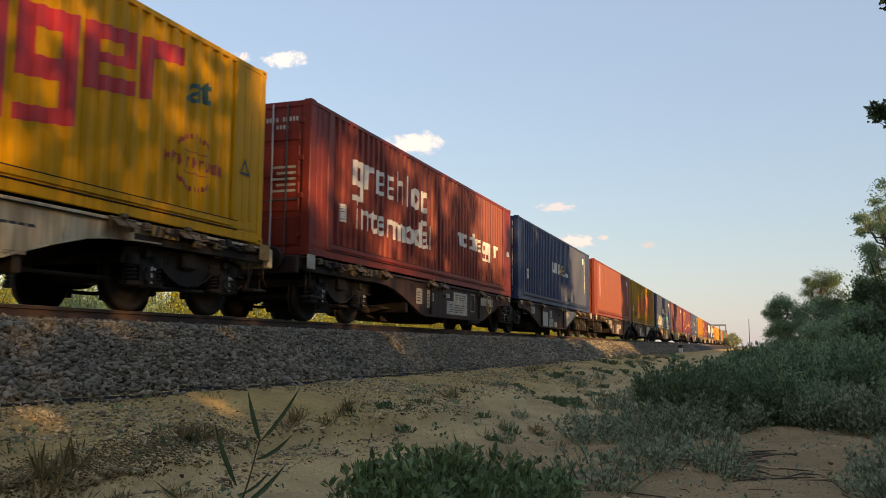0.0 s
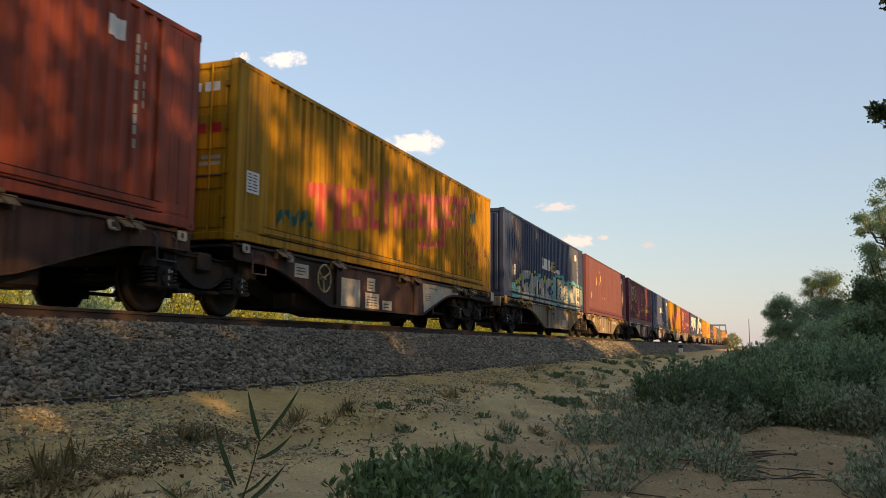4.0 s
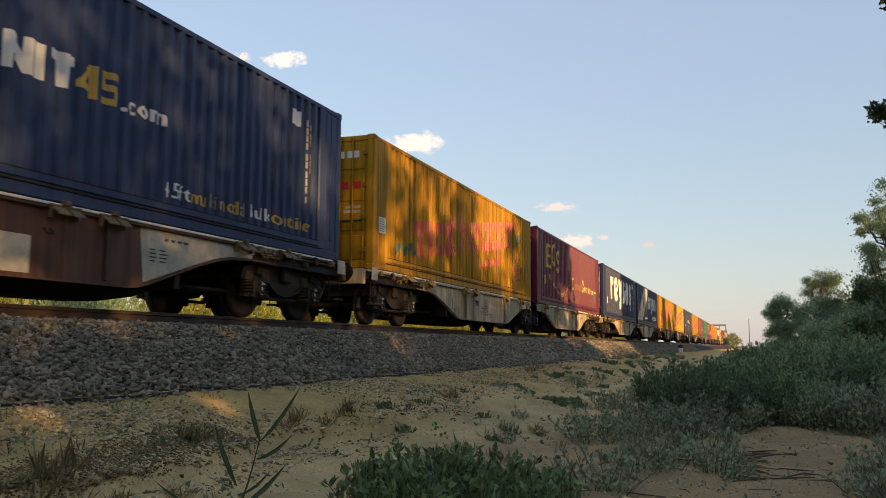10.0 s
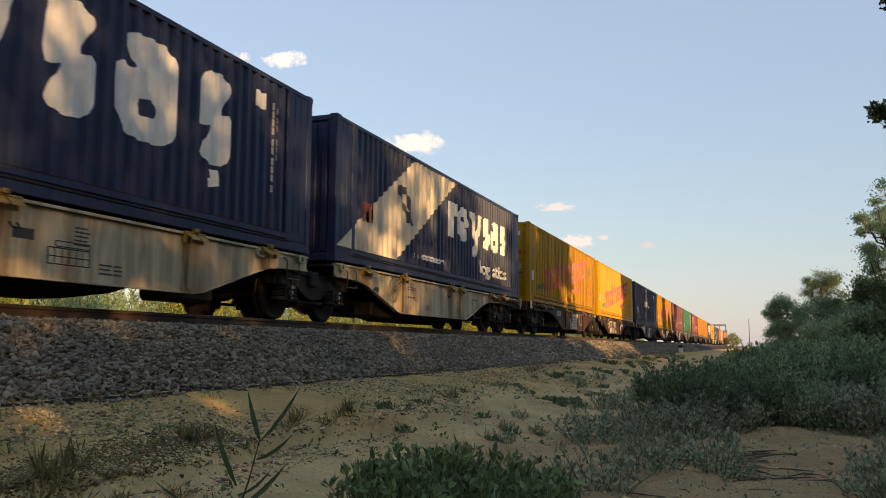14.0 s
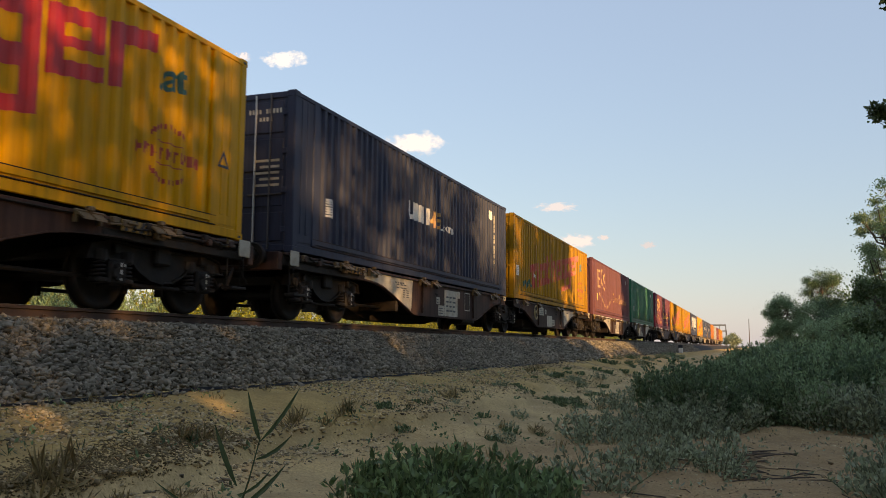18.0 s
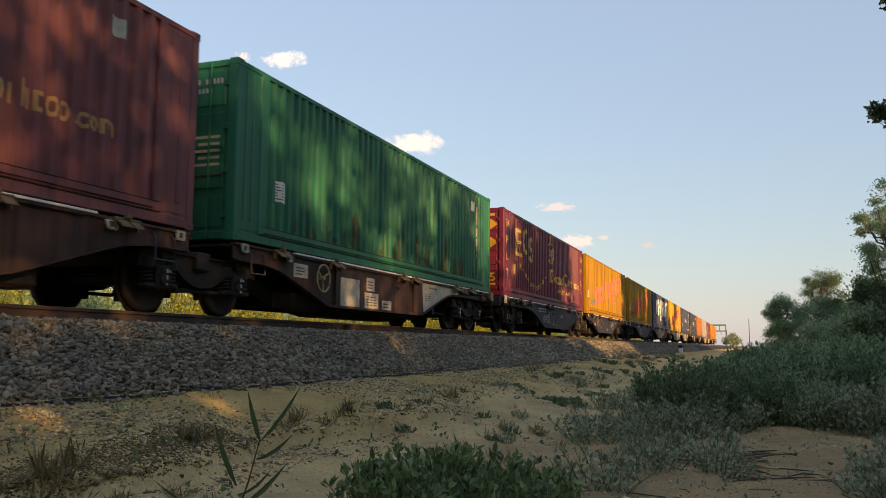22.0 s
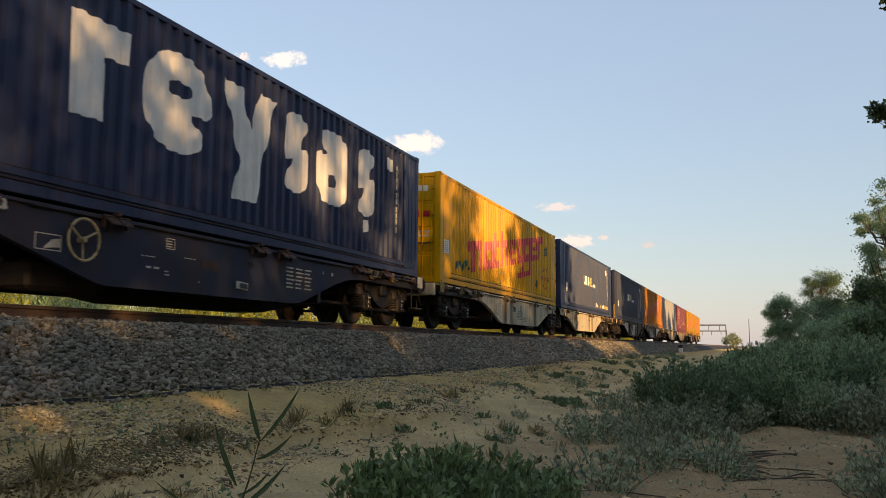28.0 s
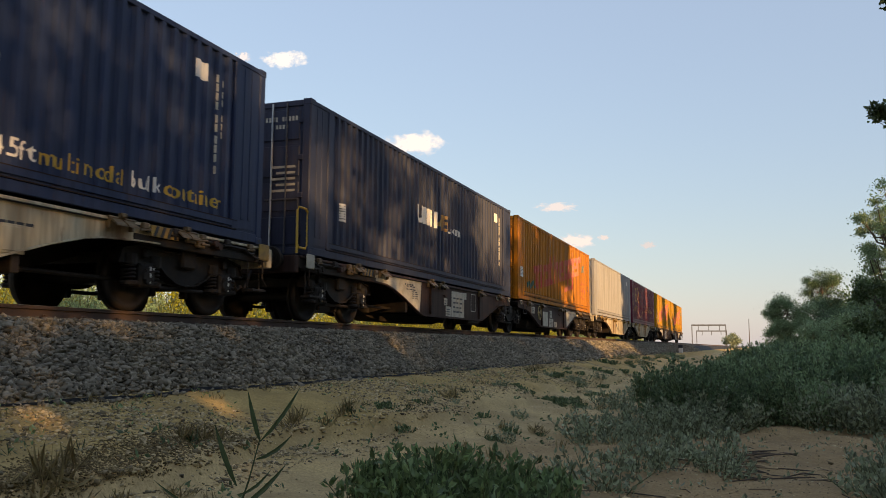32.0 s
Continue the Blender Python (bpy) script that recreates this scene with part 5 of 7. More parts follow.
def yellow_sign(m, green=True, scarred=False, patched=False):
    def make():
        sh = lambda f, u, w, h, st=0.3: sheared(sign_shapes(f, u, 0.42, w, h, 0.13, st), 0.142, 2.3)
        out = [("sign", Glyphs(sh("n", 2.45, 1.35, 0.9, 0.3) + sh("q", 3.85, 1.05, 0.85) + sh("l", 4.8, 0.85, 0.85, 0.34) + sh("heyyet", 5.6, 6.05, 0.85)), m, "row of bold red sign shapes rising to one end")]
        if green:
            out += [("web_prefix", [tuple((u, v + 0.13 * (u - 1.2)) for u, v in e) for e in text_edges("www.", 1.18, 0.36, 0.30, 1.3)], SIGN_GREEN, "dark green lettering")]
            out += [("web_suffix", [tuple((u, v + 0.142 * (u - 2.3)) for u, v in e) for e in text_edges(".at", 11.62, 0.5, 0.36, 0.62)], SIGN_GREEN, "")]
        ticks = []
        for k in range(13):
            a = math.radians(18 + 12 * k)
            for t, v in ((1, 1.17), (-1, 0.80)):
                x, z = 11.9 + 0.36 * math.cos(a), v + t * 0.2 * math.sin(a)
                ticks += [rect(x - 0.018, z - 0.035, x + 0.018, z + 0.035)]
        row = random.Random(5)
        for k in range(14):
            x = 11.26 + k * 0.097
            if k != 4:
                ticks += [rect(x, 0.90, x + 0.03, 1.06), rect(x + 0.03, row.choice((0.9, 0.96, 1.02)), x + 0.07, 1.06 if k % 3 else 0.95)]
        ticks += [rect(11.62, 1.13, 12.18, 1.145), rect(11.62, 0.82, 12.18, 0.835)]
        out += [("emblem", ticks, DARK_RED, "dark red emblem of fine strokes")]
        if scarred:
            out += [("code_mark", Glyphs([rect(13.26, v, 13.32, v + 0.12)] for v in (1.22, 1.4, 1.58, 1.8, 1.98, 2.16, 2.4)), PLATE, ""), ("code_mark", Glyphs([rect(13.47, v, 13.52, v + 0.1)] for v in (1.92, 2.1, 2.3, 2.45)), PLATE, ""), ("black_patch", [[(12.82, 0.6), (12.95, 0.5), (13.1, 0.55), (13.24, 0.52), (13.2, 0.7), (13.25, 0.84), (13.05, 0.88), (12.9, 0.82)]], SIGN_DARK, "ragged black patch")]
        if patched:
            out += [("black_patch", [[(10.28, 0.62), (10.33, 0.98), (10.4, 1.03), (10.52, 0.86), (10.6, 0.8), (10.58, 0.62), (10.5, 0.5), (10.46, 0.58), (10.36, 0.54)]], SIGN_DARK, "ragged black patch")]
        return out + plate_marks(0.30) + [("warning_mark", [[(13.0, 1.05), (13.3, 1.05), (13.15, 1.32)], [(13.06, 1.09), (13.24, 1.09), (13.15, 1.24)]], SIGN_DARK, "")]
    return make


def maroon_sign(m, side_word, bright=True):
    def make():
        out = [("sign", [[(1.6, 1.48), (2.42, 1.48), (2.42, 1.6), (1.8, 1.6), (1.8, 1.9), (2.25, 1.9), (2.25, 2.02), (1.8, 2.02), (1.8, 2.3), (2.4, 2.3), (2.4, 2.42), (1.6, 2.42)]], m, "tall yellow sign shape"),
               ("sign", [stroke(arc(2.9, 2.08, 0.30, 0.38, 48, 312, 22), 0.15)], m, ""), ("sign", [stroke(arc(3.68, 2.08, 0.22, 0.19, 20, 250, 14) + arc(3.68, 1.68, 0.24, 0.2, 80, -160, 14), 0.15)], m, ""),
               ("star", Glyphs([star(2.14 + k * 0.385, 1.02 + 0.12 * math.cos(k * 0.55) - 0.42 * math.sin(k * math.pi / 12) + 0.012 * k, 0.145)] for k in range(11)), m, "small yellow star"),
               ("sign", [[(6.85, 0.92), (7.3, 0.92), (7.3, 1.02), (7.0, 1.02), (7.0, 1.35), (7.3, 1.35), (7.3, 1.45), (6.85, 1.45)]], m, ""), ("sign", sign_shapes("ooqoboh", 7.4, 0.94, 2.1, 0.3, 0.2, 0.3), m, "yellow sign shape"),
               ("sign", [oval(9.85, 1.22, 0.3, 0.28), oval(9.92, 1.22, 0.2, 0.19)], m, ""), ("sign", sign_shapes("ohtoihqoo", 10.25, 0.98, 2.0, 0.24, 0.2, 0.3), m, ""), ("sign", text_edges(".com", 12.3, 0.97, 0.2, 0.8), m, "")]
        if not bright:
            # the long word is set closer
            near = lambda x: 6.65 + (x - 6.85) * 0.87 if x > 6.8 else x
            out = [(n, Glyphs([[(near(u), v) for u, v in p] for p in g] for g in (e if isinstance(e, Glyphs) else [e])), c, l) for n, e, c, l in out]
        for u in (0.27, L - 0.55):
            if bright:
                out += [("lettering", text_edges("34", u, 2.29, 0.26, 0.38), m, "yellow painted number")]
            for k, ch in enumerate(side_word or ""):
                step = 0.545
                out += [("letter", text_edges(ch, u, 2.29 - (k + (1 if bright else 0)) * step, 0.26, 0.28), m, "yellow painted letter")]
        if side_word is None:
            out += [("data_plate", [rect(11.92, 2.28, 12.17, 2.53)], PLATE, "small pale data plate")]
        elif not side_word:
            out += [("code_mark", Glyphs([rect(12.28, v, 12.34, v + 0.1)] for v in (1.3, 1.45, 1.6, 1.78, 1.93, 2.08, 2.28, 2.43)), m, ""), ("code_mark", Glyphs([rect(12.48, v, 12.54, v + 0.1)] for v in (1.95, 2.1, 2.3, 2.5)), m, ""), ("warning_mark", [[(12.43, 1.62), (12.63, 1.62), (12.53, 1.8)]], m, ""), ("yellow_strip", [rect(12.26, 1.05, 12.67, 1.15)], m, ""), ("dark_patch", [rect(12.26, 0.6, 12.67, 1.02)], SIGN_DARK, "dark overpainted patch")]
        if bright:
            out += [("emblem", [oval(6.95, 2.08, 0.5, 0.42), oval(6.95, 2.08, 0.45, 0.37)], m, "round yellow emblem"), ("emblem_number", text_edges("34", 6.66, 1.93, 0.3, 0.55), m, ""), ("lettering", text_edges("34 PALLET LOADS", 8.0, 0.57, 0.15, 2.68), m, ""), ("emblem_lettering", text_edges("PLTS", 6.68, 1.76, 0.13, 0.54), m, ""), ("emblem_cap", [[(6.87, 2.52), (6.97, 2.52), (7.02, 2.76), (6.86, 2.76)]], m, "")]
        return out + plate_marks(1.23, 0, SIGN_YELLOW)
    return make


def heavy_row(us, v, rs, rv):
    """Four rounded heavy blobs with notches and small openings."""
    (a, b, c, d), (ra, rb, rc, rd) = us, rs
    return [[notched(a, v, ra, rv, ((340, 15, 0.62),), 2.3), oval(a + 0.02 * ra, v + 0.28 * rv, 0.34 * ra, 0.16 * rv, 20, 2.3)],
            [notched(b, v, rb, rv, ((20, 19, 0.62), (204, 19, 0.62)), 3.0)],
            [notched(c, v, rc, rv, ((152, 18, 0.5),), 3.4), oval(c - 0.02, v - 0.36 * rv, 0.34 * rc, 0.17 * rv)],
            [notched(d, v, rd, rv, ((20, 19, 0.62), (204, 19, 0.62)), 3.0)]]


def white_sign():
    """Heavy white plain shapes along the side."""
    out = [[[(2.62, 1.11), (3.18, 1.13), (3.16, 1.95), (3.54, 1.95), (3.56, 2.38), (2.58, 2.39)]]] + heavy_row((4.61, 7.88, 9.28, 10.79), 1.76, (0.74, 0.44, 0.62, 0.42), 0.71)
    out.insert(2, [[(5.96, 0.64), (6.62, 0.66), (6.84, 1.5), (7.16, 2.47), (6.66, 2.49), (6.42, 1.8), (6.16, 2.44), (5.64, 2.45), (6.14, 1.25)]])
    out.append([[(10.7, 0.98), (10.86, 0.98), (10.92, 0.76), (10.66, 0.70), (10.6, 0.82), (10.74, 0.86)]])
    return [("sign", Glyphs(out), WHITE, "heavy white sign shape")] + plate_marks() + far_marks()


def triangle_sign():
    out = [("cream_band", [[(0.0, 0.31), (0.05, 0.31), (4.1, 2.79), (7.15, 2.79), (3.05, 0.31)]], CREAM, "broad diagonal cream band"),
           ("over_emblem", [[(3.05, 1.95), (3.35, 1.65), (3.6, 1.25), (4.0, 1.2), (3.9, 1.7), (3.55, 2.05), (3.2, 2.05)], [(3.3, 1.9), (3.5, 1.6), (3.75, 1.5), (3.6, 1.85)]], SIGN_DARK, "dark painted emblem")]
    w = Glyphs(sign_shapes("t", 6.5, 1.28, 0.8, 0.95, 0.14, 0.5) + heavy_row((7.75, 9.95, 10.85, 11.75), 1.75, (0.45, 0.36, 0.4, 0.36), 0.48) + [[[(8.55, 0.95), (8.95, 0.95), (9.5, 2.22), (9.12, 2.22), (8.95, 1.7), (8.75, 2.22), (8.35, 2.22), (8.75, 1.35)]]])
    out += [("sign", w, WHITE, "row of heavy white sign shapes"), ("sign", sign_shapes("wwoqoboh", 4.15, 0.47, 2.05, 0.13, 0.25), WHITE, ""), ("lettering", text_edges("logistics", 9.25, 0.38, 0.52, 2.9), WHITE, "white painted lettering")]
    out += [("panel", [rect(1.25, 0.95, 1.75, 1.35)], PAINT["orange"], "")]
    return out


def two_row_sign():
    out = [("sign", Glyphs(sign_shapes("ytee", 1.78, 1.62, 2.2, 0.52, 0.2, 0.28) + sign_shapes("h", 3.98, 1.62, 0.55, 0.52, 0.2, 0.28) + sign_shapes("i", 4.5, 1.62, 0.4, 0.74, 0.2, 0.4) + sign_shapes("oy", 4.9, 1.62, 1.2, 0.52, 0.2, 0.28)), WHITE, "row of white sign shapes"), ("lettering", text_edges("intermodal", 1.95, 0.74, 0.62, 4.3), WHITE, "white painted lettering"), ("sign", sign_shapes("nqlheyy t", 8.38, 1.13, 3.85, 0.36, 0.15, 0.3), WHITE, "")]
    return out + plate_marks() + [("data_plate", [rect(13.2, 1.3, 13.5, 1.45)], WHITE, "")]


def ghost_sign():
    """The worn rest of a sign: a broken stroke, an open ring and a hooked stroke, a plate and a row of flecks."""
    ring = [(3.72 + 0.17 * math.cos(math.radians(a)), 1.97 + 0.36 * math.sin(math.radians(a))) for a in range(45, 316, 15)]
    ring += [(3.73 + 0.10 * math.cos(math.radians(a)), 1.97 + 0.29 * math.sin(math.radians(a))) for a in range(315, 44, -15)]
    hook = [(4.2, 2.12), (4.27, 2.1), (4.26, 1.93), (4.42, 1.84), (4.47, 1.6), (4.4, 1.5), (4.33, 1.53), (4.36, 1.62), (4.33, 1.76), (4.2, 1.86)]
    stroke_a = [(2.82, 2.08), (2.9, 2.12), (2.99, 1.78), (3.0, 1.54), (2.95, 1.46), (2.92, 1.7)]
    return [("sign", Glyphs([[stroke_a], [[(2.98, 2.2), (3.12, 2.26), (3.1, 2.17)]], [[(3.06, 1.56), (3.2, 1.68), (3.16, 1.52)]], [ring], [hook]]), FADED_YELLOW, "ghost of yellow sign shapes"),
            ("data_plate", [rect(1.27, 0.82, 1.58, 1.1)], FADED_YELLOW, "worn yellow plate"),
            ("fleck", [rect(4.75 + 0.2 * k, 0.94, 4.79 + 0.2 * k, 1.0) for k in range(6)], FADED_YELLOW, "")] + far_marks()


def rust_runs(seed):
    """Brown scabs and runs where the paint has gone, ragged and upright."""
    r = random.Random(seed)
    out = Glyphs()
    u = 0.95
    while u < 12.4:
        w = r.uniform(0.03, 0.16)
        b = r.uniform(0.31, 0.36)
        t = b + r.uniform(0.1, 0.55) + (0.45 if r.random() < 0.3 else 0.0)
        if r.random() < 0.75:
            out.append([[(u, b), (u + w, b), (u + w * r.uniform(0.75, 1.1), b + (t - b) * 0.55), (u + w * r.uniform(0.4, 0.7), t), (u + w * r.uniform(0.0, 0.2), b + (t - b) * 0.7)]])
        u += w + r.uniform(0.02, 0.18)
    return [("rust_run", out, RUST, "brown rust run")]


def grown(poly, d):
    """The outline pushed outwards by d."""
    n = len(poly)
    turn = sum(poly[i][0] * poly[(i + 1) % n][1] - poly[(i + 1) % n][0] * poly[i][1] for i in range(n))
    out = []
    for i in range(n):
        p, q, r = Vector(poly[i - 1]), Vector(poly[i]), Vector(poly[(i + 1) % n])
        a, b = (q - p).normalized(), (r - q).normalized()
        na, nb = Vector((a.y, -a.x)), Vector((b.y, -b.x))
        m = na + nb
        m = m.normalized() if m.length > 0.2 else na
        k = d / max(0.5, m.dot(na)) * (1 if turn > 0 else -1)
        out.append((q.x + m.x * k, max(0.03, q.y + m.y * k)))
    return out


def dashes(poly, seed, n):
    """Short upright strokes strewn over an outline."""
    r = random.Random(seed)
    edges = outline_edges([poly])
    u0, u1 = min(p[0] for p in poly), max(p[0] for p in poly)
    out = []
    for k in range(n):
        u = u0 + (u1 - u0) * (k + r.uniform(0.2, 0.8)) / n
        hits = scan(edges, u)
        for lo, hi in zip(hits[::2], hits[1::2]):
            v = lo + 0.05 + (k % 2) * 0.06
            while v + 0.1 < hi:
                out.append(rect(u - 0.014, v, u + 0.014, v + 0.07))
                v += 0.15
    return out


def graffiti():
    """Silver block shapes with black outlines; the far half stands on a teal ground."""
    top = [(13.6, 1.1), (12.9, 1.22), (12.0, 1.2), (11.4, 1.32), (10.9, 1.2), (10.3, 1.24), (9.9, 1.1), (9.4, 1.2), (9.2, 1.42), (8.6, 1.3), (8.2, 1.36), (7.9, 1.3), (7.6, 1.16), (7.35, 1.2), (7.2, 0.8)]
    out = [("spray_ground", [[(6.95, 0.03), (13.6, 0.03)] + top], TEAL, "teal spray-painted patch"),
           ("spray_shape", [[(1.0, 0.03), (1.6, 0.03), (2.2, 0.1), (2.15, 0.55), (1.5, 0.56), (1.0, 0.5)]], TEAL, ""),
           ("spray_shape", [[(4.62, 0.8), (4.76, 1.1), (5.15, 1.12), (5.3, 0.98), (5.1, 0.86)]], TEAL, ""),
           ("spray_shape", [[(6.5, 0.03), (7.0, 0.03), (7.1, 0.55), (6.85, 0.6)]], BLUE_SPRAY, "bright blue spray"),
           ("spray_shape", [[(1.5, 0.42), (1.9, 0.5), (2.2, 0.68), (2.26, 0.96), (1.9, 0.72), (1.5, 0.6)]], OLIVE, "yellow-green spray"),
           ("spray_shape", [[(3.34, 0.75), (3.5, 0.78), (3.56, 1.05), (3.42, 1.12)]], OLIVE, ""), ("spray_shape", [[(4.1, 0.98), (4.3, 1.02), (4.28, 1.18), (4.14, 1.14)]], OLIVE, ""),
           ("spray_shape", [[(5.6, 0.9), (5.82, 0.8), (5.88, 1.1), (5.66, 1.12)]], OLIVE, ""), ("spray_shape", [[(6.92, 0.95), (7.12, 0.86), (7.2, 0.98), (7.0, 1.14)]], OLIVE, "")]
    big = [[(2.22, 0.06), (3.28, 0.05), (3.26, 0.42), (3.09, 0.67), (2.55, 0.55), (2.5, 0.68), (2.91, 0.78), (3.32, 0.80), (3.27, 1.10), (2.33, 1.02), (2.2, 0.5), (2.56, 0.38), (2.56, 0.28), (2.24, 0.24)],
           [(3.36, 0.05), (3.76, 0.05), (4.02, 0.2), (4.26, 0.58), (4.37, 0.05), (4.80, 0.05), (4.66, 0.93), (4.31, 1.04), (4.05, 0.72), (3.95, 1.07), (3.56, 1.02), (3.42, 0.5)],
           [(4.90, 0.05), (5.64, 0.05), (5.71, 0.46), (5.54, 1.0), (5.08, 0.93), (4.80, 0.7)],
           [(5.78, 0.05), (6.89, 0.05), (6.86, 0.42), (6.4, 0.4), (6.3, 0.62), (6.44, 0.74), (6.84, 0.76), (6.94, 0.99), (6.42, 1.09), (5.95, 0.92), (5.85, 0.44)],
           oval(1.82, 0.33, 0.22, 0.14, 14, 2), oval(7.18, 0.72, 0.11, 0.13, 12, 2), oval(7.2, 0.34, 0.12, 0.15, 12, 2)]
    holes = [None, None, oval(5.14, 0.46, 0.15, 0.14, 10), None, None, None, None]
    for poly, hole in zip(big, holes):
        out += [("over_spray_outline", [grown(poly, 0.07)], BLACK, "black spray outline"), ("over_over_spray_shape", [poly] + ([hole] if hole else []), SILVER, "silver spray-painted block shape")]
    shine = [(2.75, 1.0, 3.2, 1.04), (3.12, 0.1, 3.17, 0.62), (4.52, 0.1, 4.56, 0.85), (3.66, 0.1, 3.70, 0.6), (5.56, 0.1, 5.6, 0.6), (6.0, 0.42, 6.04, 0.85), (6.5, 1.0, 6.85, 1.03), (2.35, 0.2, 2.9, 0.225)]
    out += [("over_over_over_highlight", Glyphs([rect(*q)] for q in shine), WHITE, "thin white spray line")]
    frames = [[(7.92, 0.12), (8.45, 0.10), (9.82, 0.74), (9.78, 0.34), (9.26, 0.34), (9.25, 0.06), (10.18, 0.06), (10.19, 1.0), (9.47, 0.97), (8.30, 0.36), (8.33, 0.90), (8.68, 0.94), (8.69, 0.80), (9.10, 0.83), (9.11, 1.17), (7.96, 1.14)],
              [(10.4, 0.05), (11.71, 0.07), (11.7, 1.06), (11.36, 1.07), (11.3, 0.62), (11.09, 1.0), (10.84, 0.5), (10.86, 1.09), (10.46, 1.09)],
              [(11.9, 0.08), (13.45, 0.17), (13.48, 1.0), (12.0, 1.04)]]
    inner = [None, None, [(12.3, 0.6), (12.7, 0.66), (12.96, 0.6), (12.9, 0.46), (12.4, 0.44)]]
    for k, (poly, hole) in enumerate(zip(frames, inner)):
        out += [("over_spray_outline", [grown(poly, 0.07)], BLACK, "black spray outline"), ("over_over_spray_shape", [poly] + ([hole] if hole else []), SILVER, "silver spray-painted frame shape")]
        if k != 1:
            out += [("over_over_over_spray_dash", dashes(poly, 60 + k, 22 if k == 0 else 15), BLACK, "short black spray dashes")]
    for u0, v0, u1, v1 in ((8.0, 1.08, 9.05, 1.11), (9.02, 0.86, 9.05, 1.08), (8.26, 0.38, 8.29, 0.92), (10.5, 0.1, 10.53, 1.04), (12.05, 0.96, 13.4, 0.99), (13.38, 0.22, 13.41, 0.96), (10.9, 0.12, 10.94, 0.45)):
        out.append(("over_over_over_over_spray_line", [rect(u0, v0, u1, v1)], OLIVE, "thin yellow spray line"))
    for name, e, m_, l_ in blue_sign(False, False)():
        out.append((name, e, m_, l_))
    return out


def c_shape(cy, cz, r, w, side):
    """A thick open ring of plain paint."""
    n = 18
    a0, a1 = (0.6, 2 * math.pi - 0.6) if side > 0 else (math.pi + 0.6 - 2 * math.pi, math.pi - 0.6)
    arc = [a0 + (a1 - a0) * k / n for k in range(n + 1)]
    return [[(cy + r * math.cos(t), cz + r * math.sin(t)) for t in arc] + [(cy + (r - w) * math.cos(t), cz + (r - w) * math.sin(t)) for t in reversed(arc)]]


def end_rect(name, u0, z0, u1, z1, m, label=""):
    return (name, [rect(u0, z0, u1, z1)], m, label)


CODE = [end_rect("code_bar", 0.30 + 0.07 * k, 2.50, 0.345 + 0.07 * k, 2.585, PLATE) for k in range(10) if k != 4] + [end_rect("code_bar", 0.52 + 0.07 * k, 2.36, 0.565 + 0.07 * k, 2.435, PLATE) for k in range(4)] + [end_rect("data_line", 0.45 + 0.1 * (k % 2), 1.18 + 0.11 * k, 0.95, 1.225 + 0.11 * k, PLATE) for k in range(5)]
BLUE_END = CODE + [end_rect("yellow_strip", 0.3, 0.80, 1.0, 0.85, SIGN_YELLOW), end_rect("white_edge", 1.03, 0.3, 1.045, 2.7, WHITE)]
NAVY_END = BLUE_END + [("sign_shape", [oval(0.88, 2.03, 0.13, 0.14), oval(0.88, 2.0, 0.05, 0.05)], WHITE, "white sign shape"), ("sign_shape", [oval(0.55, 2.03, 0.12, 0.14)], WHITE, "")]
MAROON_END = [("sign_shape", c_shape(0.62, 2.05, 0.50, 0.30, 1), SIGN_YELLOW, "bold yellow open ring"), ("sign_shape", c_shape(-0.42, 2.05, 0.50, 0.30, -1), SIGN_YELLOW, ""), end_rect("code_bar", 0.3, 2.62, 0.6, 2.70, SIGN_YELLOW), end_rect("code_bar", 0.65, 2.62, 0.95, 2.70, SIGN_YELLOW), end_rect("data_plate", 0.15, 0.85, 0.5, 1.25, PLATE), ("number", text_edges("45", 0.52, 0.48, 0.28, 0.44), SIGN_YELLOW, "yellow painted number"), end_rect("data_line", 0.52, 0.36, 0.96, 0.42, SIGN_YELLOW)]
YELLOW_END = [end_rect("code_bar", 0.35, 2.4, 0.55, 2.55, WHITE), end_rect("code_bar", 0.62, 2.4, 0.9, 2.55, WHITE), end_rect("sign_shape", 0.45, 1.72, 0.66, 1.88, SIGN_RED), end_rect("sign_shape", 0.72, 1.72, 0.95, 1.88, SIGN_RED), end_rect("data_line", 0.6, 1.3, 0.95, 1.36, PLATE), end_rect("data_line", 0.55, 1.2, 0.95, 1.26, PLATE)]
END = {"blue": BLUE_END, "deep": BLUE_END, "navy": NAVY_END, "dark": CODE, "maroon": MAROON_END, "yellow": YELLOW_END, "ochre": YELLOW_END, "amber": YELLOW_END, "red": CODE, "orange": CODE, "brown": CODE, "green": CODE, "white": CODE}

